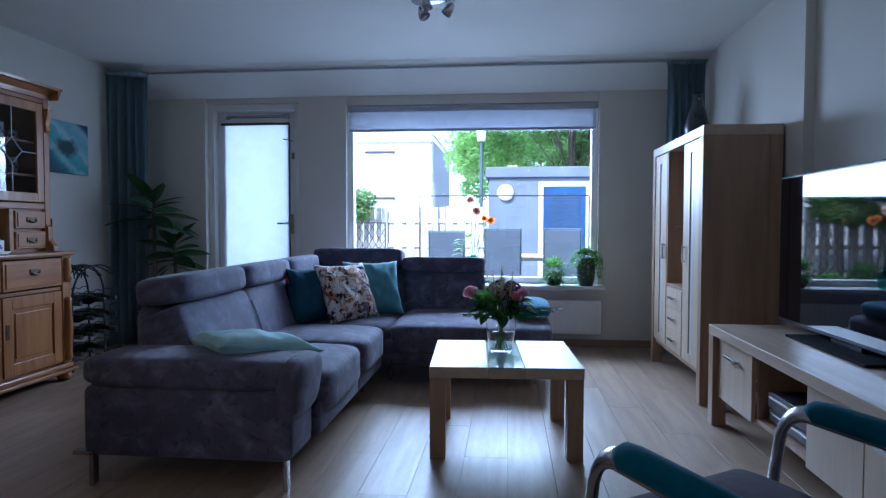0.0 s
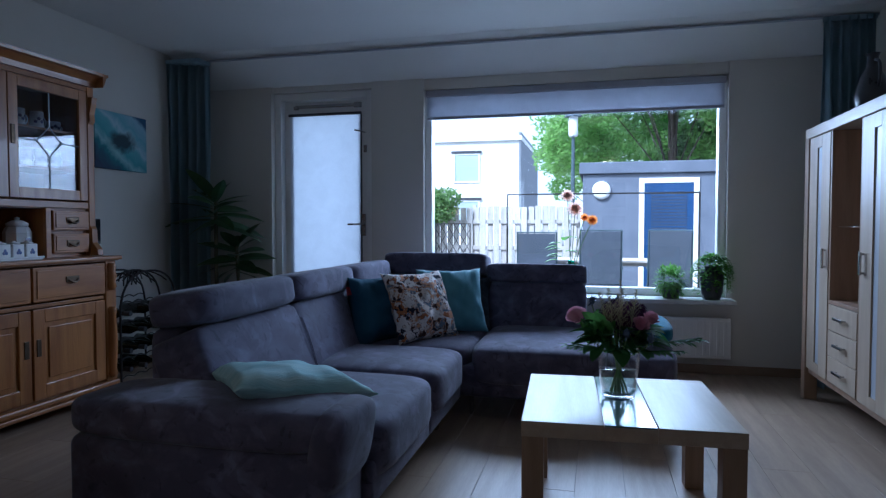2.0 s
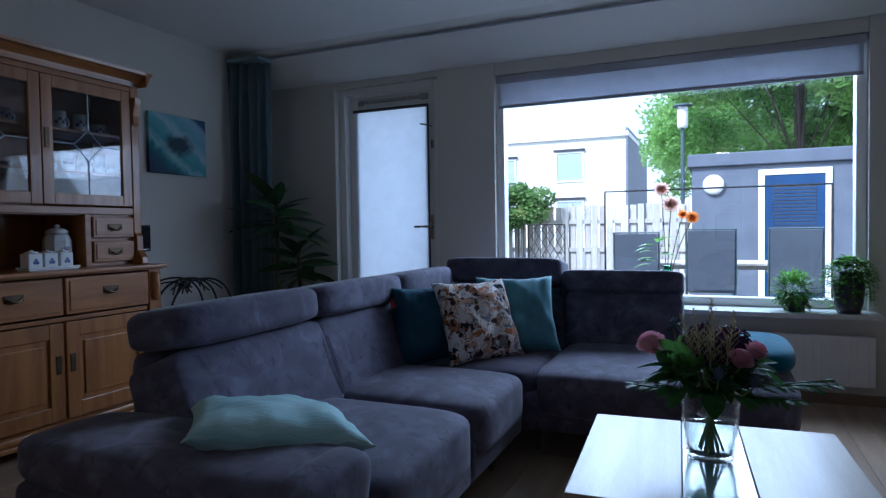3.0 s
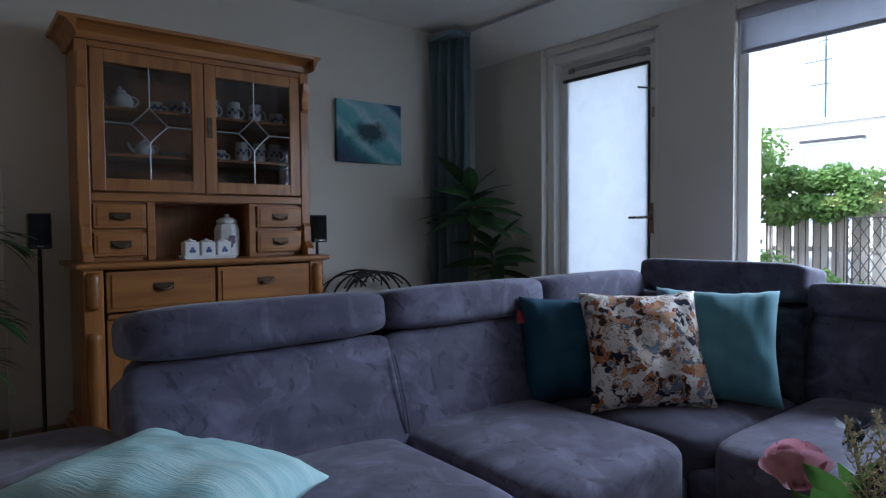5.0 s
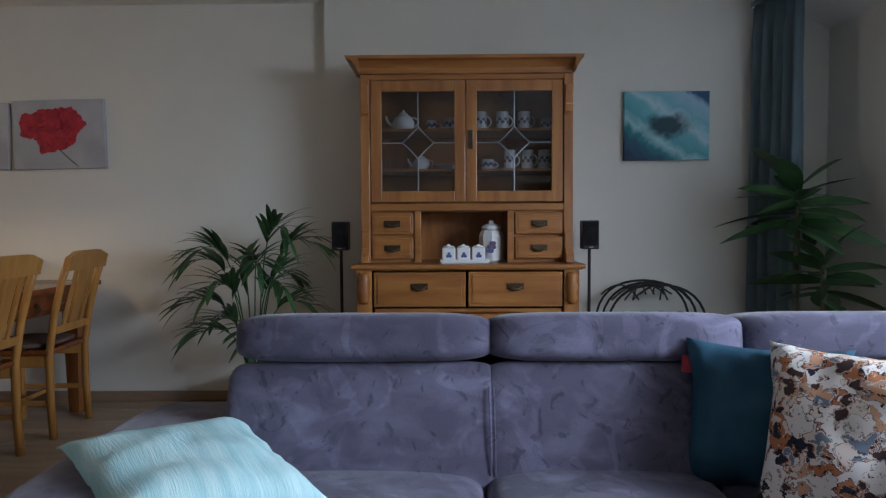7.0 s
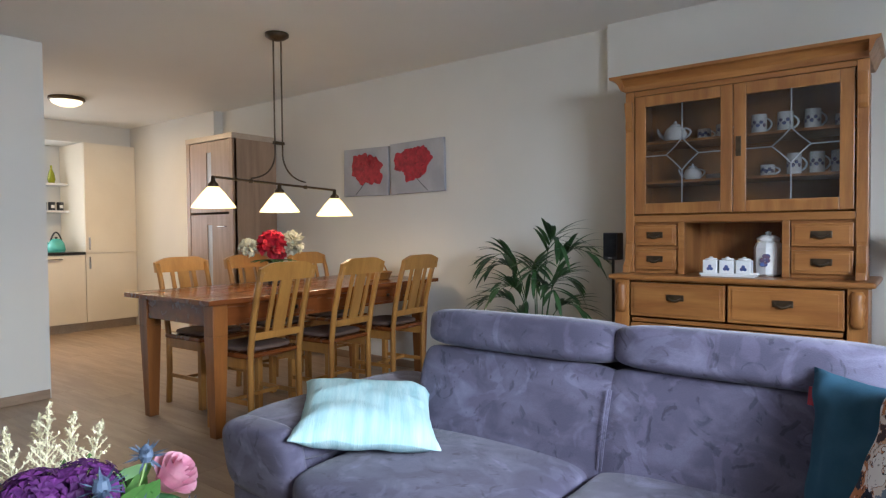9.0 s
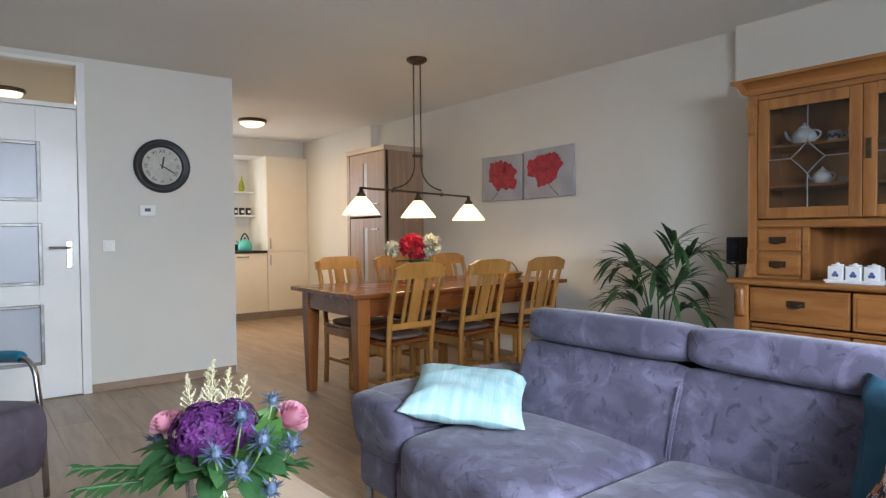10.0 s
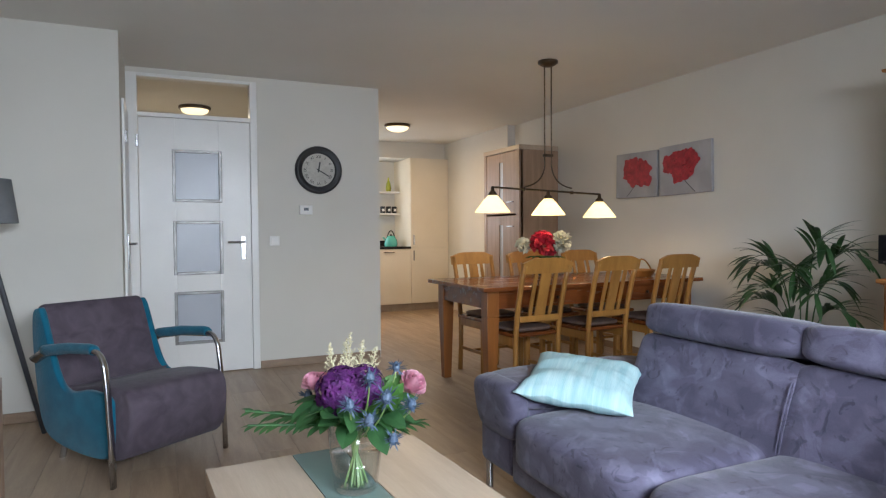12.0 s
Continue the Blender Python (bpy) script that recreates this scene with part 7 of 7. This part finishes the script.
part("handle", tube(arc((-0.1, 0, 0.05), (0, 0, 0.22), (0.1, 0, 0.05), 10), 0.006, 6), M_CHAIR, bk)


# ---- the garden and beyond ----
GZ = -0.14
M_PAVE = mat("concrete_paving", (0.30, 0.29, 0.27), (0.22, 0.22, 0.20), rough=0.9, scale=2, bump=0.3, bscale=60)
M_SHED = mat("grey_rendered_shed", (0.135, 0.148, 0.178), (0.11, 0.122, 0.15), rough=0.9, scale=2.5, bump=0.3, bscale=90, fine=0.1)
M_FENCE = mat("weathered_fence", (0.52, 0.48, 0.43), (0.42, 0.38, 0.33), rough=0.9, scale=3, stretch=(6, 6, 0.6), bump=0.3, bscale=40, fine=0.2, rand=0.1)
M_BLUE = mat("blue_door_paint", (0.010, 0.040, 0.115), (0.012, 0.048, 0.135), rough=0.4, scale=3)
M_BRICK = mat("pale_brick", (0.80, 0.78, 0.75), (0.74, 0.72, 0.68), rough=0.9, scale=6, bump=0.2, bscale=40)
M_GREYBR = mat("grey_brick", (0.22, 0.23, 0.25), (0.17, 0.18, 0.20), rough=0.9, scale=6, bump=0.3, bscale=30)
M_REDBR = mat("orange_brick", (0.38, 0.19, 0.11), (0.30, 0.15, 0.09), rough=0.9, scale=6, bump=0.3, bscale=30)
M_MESH = mat("grey_chair_mesh", (0.065, 0.075, 0.095), (0.055, 0.065, 0.08), rough=0.7, scale=4, bump=0.3, bscale=500)
M_TREE = mat("lime_green_tree_leaf", (0.15, 0.28, 0.055), (0.25, 0.40, 0.10), rough=0.5, scale=3, fine=0.25)
through_lit(M_TREE, (0.36, 0.56, 0.16), 0.6)
M_IVY = mat("ivy_leaf", (0.10, 0.18, 0.045), (0.19, 0.29, 0.08), rough=0.45, scale=5, fine=0.25)
through_lit(M_IVY, (0.16, 0.32, 0.06), 0.35)
M_BARK = mat("bark", (0.08, 0.06, 0.045), rough=0.95, bump=0.8, bscale=25)
M_METAL = mat("green_grey_steel", (0.08, 0.11, 0.12), rough=0.5, metal=0.4)
struct("ground", box(-150, 150, -150, 260, GZ - 0.1, GZ, 0), M_PAVE, "grey concrete paved garden ground", "ground")


def shed():
    s = thing("garden_shed", pose(0.855, 15.3, GZ - 0.15), "grey rendered flat-roofed shed with a blue door", "shed")
    part("wall", box(0, 5.2, 0, 2.6, 0, 2.22, 0.01), M_SHED, s)
    part("roof_edge", box(-0.06, 5.26, -0.06, 2.66, 2.225, 2.42, 0.015), M_SHED, s, "grey concrete roof edge")
    d = part("door_frame", framed2(0.925, 1.875, -0.04, 0, 2.14, 0.085), M_WHITE, s, "white door frame")
    lf = part("door", box(1.012, 1.788, -0.03, -0.002, 0.04, 2.05, 0.004), M_BLUE, s, "blue painted door")
    part("pane", box(1.12, 1.68, -0.038, -0.031, 1.03, 1.89, 0.002), M_POT, lf, "dark louvred pane")
    for i in range(16):
        z = 1.05 + i * 0.052
        part("louvre", box(1.125, 1.675, -0.044, -0.0385, z, z + 0.032, 0.001), M_BLUE, lf)
    w = thing("wall_disc", pose(1.165, 15.295, 1.655, 90, 0, 0), "round white wall lamp on the shed", "wall lamp")
    part("disc", lathe([(0.155, 0), (0.15, 0.045), (0.11, 0.065), (0.0, 0.08)], 28), M_WHITE, w, "", True)


def framed2(x0, x1, y, z0, z1, r):
    b = BM()
    bx(b, x0, x0 + r, y, -0.001, z0, z1, 0.004)
    bx(b, x1 - r, x1, y, -0.001, z0, z1, 0.004)
    bx(b, x0 + r, x1 - r, y, -0.001, z1 - r, z1, 0.004)
    return b


def fence(x0, y0, x1, y1, h, label, n):
    f = thing("fence", pose(x0, y0, GZ, 0, 0, math.degrees(math.atan2(y1 - y0, x1 - x0))), label, "fence", "garden fences")
    ln = math.hypot(x1 - x0, y1 - y0)
    me = None
    step = ln / n
    for i in range(n):
        z = (0.0 if i % 2 else 0.0)
        if me is None:
            o = part("slat", box(0, step * 0.80, -0.012, 0.012, 0.05, h, 0.006), M_FENCE, f)
            me = o.data
        else:
            o = new("slat", me)
            o.parent = f
        o.location = (i * step, 0.03 if i % 2 else -0.03, 0.015 * math.sin(i * 7.1))
    for z in (0.35, h * 0.5, h - 0.3):
        part("rail", box(0, ln, -0.016, 0.016, z, z + 0.07, 0.003), M_FENCE, f)
    k = max(2, int(ln / 1.8))
    for i in range(k + 1):
        part("post", box(i * ln / k - 0.035, i * ln / k + 0.035, 0.05, 0.12, 0, h + 0.04, 0.006), M_FENCE, f)


def trellis():
    t = thing("garden_trellis", pose(-1.53, 14.4, GZ - 0.05), "black metal lattice trellis before the fence", "trellis")
    part("frame", framed3(0, 0.60, 0.4, 1.28, 0.016), M_IRON, t)
    for k in range(-5, 8):
        for sg in (-1, 1):
            pts = []
            for i in range(41):
                z = 0.4 + 0.88 * i / 40
                x = k * 0.12 + sg * (z - 0.4) * 0.6 + (0.0 if sg > 0 else 0.6)
                if 0.005 <= x <= 0.595:
                    pts.append((x, 0.008 * sg, z))
            if len(pts) > 2:
                part("bar", tube([pts[0], pts[-1]], 0.006, 4), M_IRON, t)
    for x in (0.02, 0.58):
        part("post", box(x - 0.012, x + 0.012, -0.012, 0.012, 0, 0.42, 0.002), M_IRON, t)


def framed3(x0, x1, z0, z1, r):
    b = BM()
    bx(b, x0, x0 + r, -0.012, 0.012, z0, z1, 0.002)
    bx(b, x1 - r, x1, -0.012, 0.012, z0, z1, 0.002)
    bx(b, x0 + r, x1 - r, -0.012, 0.012, z0, z0 + r, 0.002)
    bx(b, x0 + r, x1 - r, -0.012, 0.012, z1 - r, z1, 0.002)
    return b


def garden_chair():
    c = thing("garden_chair", pose(0.345, 12.45, GZ - 0.03), "grey mesh high-backed garden chair on the patio", "garden chair", "chairs on the patio")
    b = tube([(-0.25, 0.25, 0.0), (-0.25, 0.05, 0.44), (-0.25, -0.03, 0.60), (-0.25, -0.09, 1.13), (0.25, -0.09, 1.13), (0.25, -0.03, 0.60), (0.25, 0.05, 0.44), (0.25, 0.25, 0.0)], 0.014, 8)
    part("frame", b, M_METAL, c)
    part("backrest", box(-0.238, 0.238, -0.008, 0.008, 0.0, 0.66, 0.004, 2, pose(0, -0.04, 0.46, 6, 0, 0)), M_MESH, c)
    part("seat", box(-0.24, 0.24, 0.0, 0.46, 0.42, 0.44, 0.006), M_MESH, c)
    for sx in (-1, 1):
        part("leg", tube([(sx * 0.25, 0.44, 0.43), (sx * 0.25, 0.48, 0.0)], 0.013, 6), M_METAL, c)
        part("armrest", box(sx * 0.25 - 0.025, sx * 0.25 + 0.025, 0.0, 0.42, 0.64, 0.665, 0.006), M_METAL, c)
    copy_thing(c, pose(1.142, 12.35, GZ, 0, 0, 2))
    copy_thing(c, pose(1.967, 12.35, GZ, 0, 0, -3))


def garden_table():
    t = thing("garden_table", pose(1.1, 13.05, GZ), "long pale slatted garden table", "garden table")
    for i in range(7):
        part("slat", box(-1.05, 1.05, -0.42 + i * 0.12, -0.42 + i * 0.12 + 0.11, 0.71, 0.735, 0.004), M_FENCE, t)
    part("apron", box(-0.95, 0.95, -0.36, 0.36, 0.66, 0.7095, 0.004), M_FENCE, t)
    for x in (-0.9, 0.9):
        for y in (-0.32, 0.32):
            part("leg", box(x - 0.03, x + 0.03, y - 0.03, y + 0.03, 0, 0.6595, 0.004), M_FENCE, t)
    r = thing("washing_line", pose(0, 0, 0), "thin dark metal rail on two posts in the garden", "rail")
    part("line", tube([(-0.25, 13.9, 1.53), (2.53, 13.9, 1.53)], 0.012, 6), M_IRON, r)
    for x in (-0.25, 2.53):
        part("post", tube([(x, 13.9, GZ), (x, 13.9, 1.53)], 0.014, 6), M_IRON, r)


def leaf_cloud(bm, blobs, n, size, rng):
    for k in range(n):
        c, r = blobs[rng.randrange(len(blobs))]
        d = Vector((rng.gauss(0, 1), rng.gauss(0, 1), rng.gauss(0, 1))).normalized()
        q = r * rng.uniform(0.55, 1.08) * (1 + 0.25 * noise.noise(d * 2.5 + Vector(c)))
        p = Vector(c) + Vector((d.x * q, d.y * q, d.z * q * 0.8))
        a = Vector((rng.gauss(0, 1), rng.gauss(0, 1), rng.gauss(-0.3, 0.7))).normalized()
        s = a.orthogonal().normalized() * size * rng.uniform(0.35, 0.6)
        a = a * size * rng.uniform(0.7, 1.3)
        v = [bm.verts.new(w) for w in (p - a * 0.5, p + s * 0.5, p + a * 0.5, p - s * 0.5)]
        bm.faces.new(v)


def tree(x, y, h, spread, n, label, seed):
    rng = random.Random(seed)
    t = thing("tree", pose(x, y, GZ), label, "tree", "trees behind the shed")
    b = BM()
    tube([(0, 0, 0), (0.05, 0, h * 0.25), (0.0, 0.1, h * 0.5), (0.1, 0, h * 0.8)], 0.22, 9, b, 0.3)
    blobs = []
    for k in range(16):
        a = k * 2.4
        r = spread * rng.uniform(0.25, 0.85)
        z = h * rng.uniform(0.35, 0.98)
        r *= 1.15 - 0.5 * abs(z / h - 0.6)
        c = (r * math.cos(a), r * math.sin(a), z)
        blobs.append((c, spread * rng.uniform(0.25, 0.42)))
        tube(arc((0.02, 0, h * 0.28), (c[0] * 0.4, c[1] * 0.4, c[2] * 0.7), c, 5), 0.03, 6, b, 0.25)
    part("trunk", b, M_BARK, t, "brown trunk with limbs")
    b = BM()
    leaf_cloud(b, blobs, n, 0.20, rng)
    tagged(part("crown", b, M_TREE, t, "loose light green foliage"), kind="stuff")


def ivy():
    v = thing("ivy_hedge", pose(0, 0, 0), "ivy growing over the top of the side fence", "ivy")
    rng = random.Random(21)
    b = BM()
    blobs = [((-2.72 + rng.uniform(-.12, .12), 9.6 + 0.30 * k, 1.72 + rng.uniform(-.22, .34)), rng.uniform(0.24, 0.44)) for k in range(19)]
    blobs += [((-2.75 + 0.095 * k, 15.12, (1.55 if k % 2 else 1.25) + rng.uniform(-.10, .10)), rng.uniform(0.18, 0.28)) for k in range(14)]
    blobs += [((-1.75, 14.2, 0.25), 0.22), ((-2.2, 13.6, 0.4), 0.4), ((-1.3, 14.3, 0.1), 0.25)]
    leaf_cloud(b, blobs, 15000, 0.095, rng)
    tagged(part("leaves", b, M_IVY, v, "dense green ivy leaves"), kind="stuff")
    b = BM()
    for c, r in blobs[:33]:
        tube([(c[0], c[1], GZ), (c[0], c[1], c[2])], 0.012, 5, b, 0.4)
    part("vines", b, M_BARK, v)


def house(x0, x1, y0, y1, h, m_front, name, label, wins, side=None, east=()):
    s = thing(name, pose(0, 0, 0), label, "house", "houses beyond the garden")
    part("wall", box(x0, x1, y0, y1, GZ, h, 0.01), m_front, s)
    part("roof", box(x0 - 0.15, x1 + 0.15, y0 - 0.15, y1 + 0.15, h + 0.001, h + 0.22, 0.02), side and M_BRICK or M_GREYBR, s, "flat roof edge")
    if side:
        part("gable", box(x1 + 0.001, x1 + 0.12, y0 - 0.1, y1, GZ, h + 0.4, 0.01), side, s, "grey brick side wall")
    for (wy, wz, ww, wh) in east:
        side_window(s, x1, wy, wz, ww, wh)
    for (wx, wz, ww, wh) in wins:
        w = part("window", framed4(wx, wx + ww, y0 - 0.06, y0 + 0.02, wz, wz + wh, 0.08), M_WHITE, s, "white window frame")
        part("pane", box(wx + 0.07, wx + ww - 0.07, y0 - 0.025, y0 - 0.004, wz + 0.07, wz + wh - 0.07, 0), M_PALEGL, w, "window glass")
        part("lintel", box(wx - 0.1, wx + ww + 0.1, y0 - 0.10, y0 - 0.061, wz + wh, wz + wh + 0.13, 0.004), M_POT, w, "dark window head")


def side_window(s, x, y0, z0, w, h):
    b = BM()
    for (ya, yb, za, zb) in ((y0, y0 + 0.09, z0, z0 + h), (y0 + w - 0.09, y0 + w, z0, z0 + h), (y0 + 0.09, y0 + w - 0.09, z0, z0 + 0.09), (y0 + 0.09, y0 + w - 0.09, z0 + h - 0.09, z0 + h), (y0 + w * 0.5 - 0.05, y0 + w * 0.5 + 0.05, z0 + 0.09, z0 + h - 0.09)):
        bx(b, x + 0.004, x + 0.07, ya, yb, za, zb, 0.004)
    f = part("window", b, M_WHITE, s, "white window frame")
    part("pane", box(x + 0.006, x + 0.03, y0 + 0.085, y0 + w - 0.085, z0 + 0.085, z0 + h - 0.085, 0), M_PALEGL, f, "window glass")


def framed4(x0, x1, y0, y1, z0, z1, r):
    b = BM()
    bx(b, x0, x0 + r, y0, y1, z0, z1, 0.004)
    bx(b, x1 - r, x1, y0, y1, z0, z1, 0.004)
    bx(b, x0 + r, x1 - r, y0, y1, z0, z0 + r, 0.004)
    bx(b, x0 + r, x1 - r, y0, y1, z1 - r, z1, 0.004)
    return b


def street_lamp():
    s = thing("street_lamp", pose(0.495, 20.5, GZ - 0.35), "slim grey street lamp with a cylinder head", "street lamp")
    part("pole", tube([(0, 0, 0), (0, 0, 3.8)], 0.06, 10, None, 0.7), M_METAL, s)
    part("head", lathe([(0.10, 3.8), (0.12, 3.85), (0.12, 4.27), (0.10, 4.30)], 16), M_WHITE, s, "pale lantern", True)
    part("cap", lathe([(0.22, 4.301), (0.20, 4.34), (0.05, 4.38)], 20), M_METAL, s, "", True)


M_PALEGL = mat("pale_window_glass", (0.42, 0.48, 0.52), (0.36, 0.42, 0.46), rough=0.1, bump=0, spec=0.8)
shed()
fence(-2.9, 15.35, 0.78, 15.35, 1.53, "pale weathered slatted fence at the garden end", 30)
fence(-2.95, 9.4, -2.95, 15.3, 1.72, "weathered slatted side fence under ivy", 44)
trellis()
garden_chair()
garden_table()
tree(3.2, 23.5, 8.2, 3.6, 52000, "tall broad-leaved tree with light green foliage", 7)
tree(6.2, 26.5, 8.8, 3.8, 20000, "tall tree with light green foliage farther back", 9)
tree(1.3, 29.0, 6.0, 2.4, 9000, "smaller green tree beside the white house", 13)
ivy()
house(-16.0, -2.75, 36.0, 45.0, 5.4, M_BRICK, "white_house", "two-storey pale brick house with strip windows", [(-14.8, 3.2, 2.4, 1.4), (-10.6, 3.2, 2.4, 1.4), (-6.15, 3.3, 1.4, 1.5), (-6.15, 0.9, 1.4, 1.5), (-10.6, 0.9, 2.4, 1.6)], M_GREYBR)
house(-20.0, -8.2, 15.0, 23.5, 5.6, M_REDBR, "brick_house", "orange brick neighbouring house with white windows", [(-18.0, 3.2, 1.6, 1.4), (-13.5, 3.2, 1.6, 1.4)], None, ((15.4, 2.7, 1.8, 1.5), (18.4, 2.7, 1.8, 1.5), (21.2, 2.7, 1.8, 1.5)))
street_lamp()


def antenna_mast():
    a = thing("antenna_mast", pose(-10.4, 38.0, 5.62), "slim grey aerial mast on the pale house roof", "antenna")
    part("pole", tube([(0, 0, 0), (0, 0, 4.1)], 0.05, 8), M_METAL, a)
    for z, ln in ((3.9, 0.35), (3.0, 0.9), (1.9, 0.7)):
        part("crossbar", tube([(-ln, 0, z), (ln * 0.3, 0, z)], 0.03, 6), M_METAL, a)


antenna_mast()


# ---- floorboards last ----
planks()
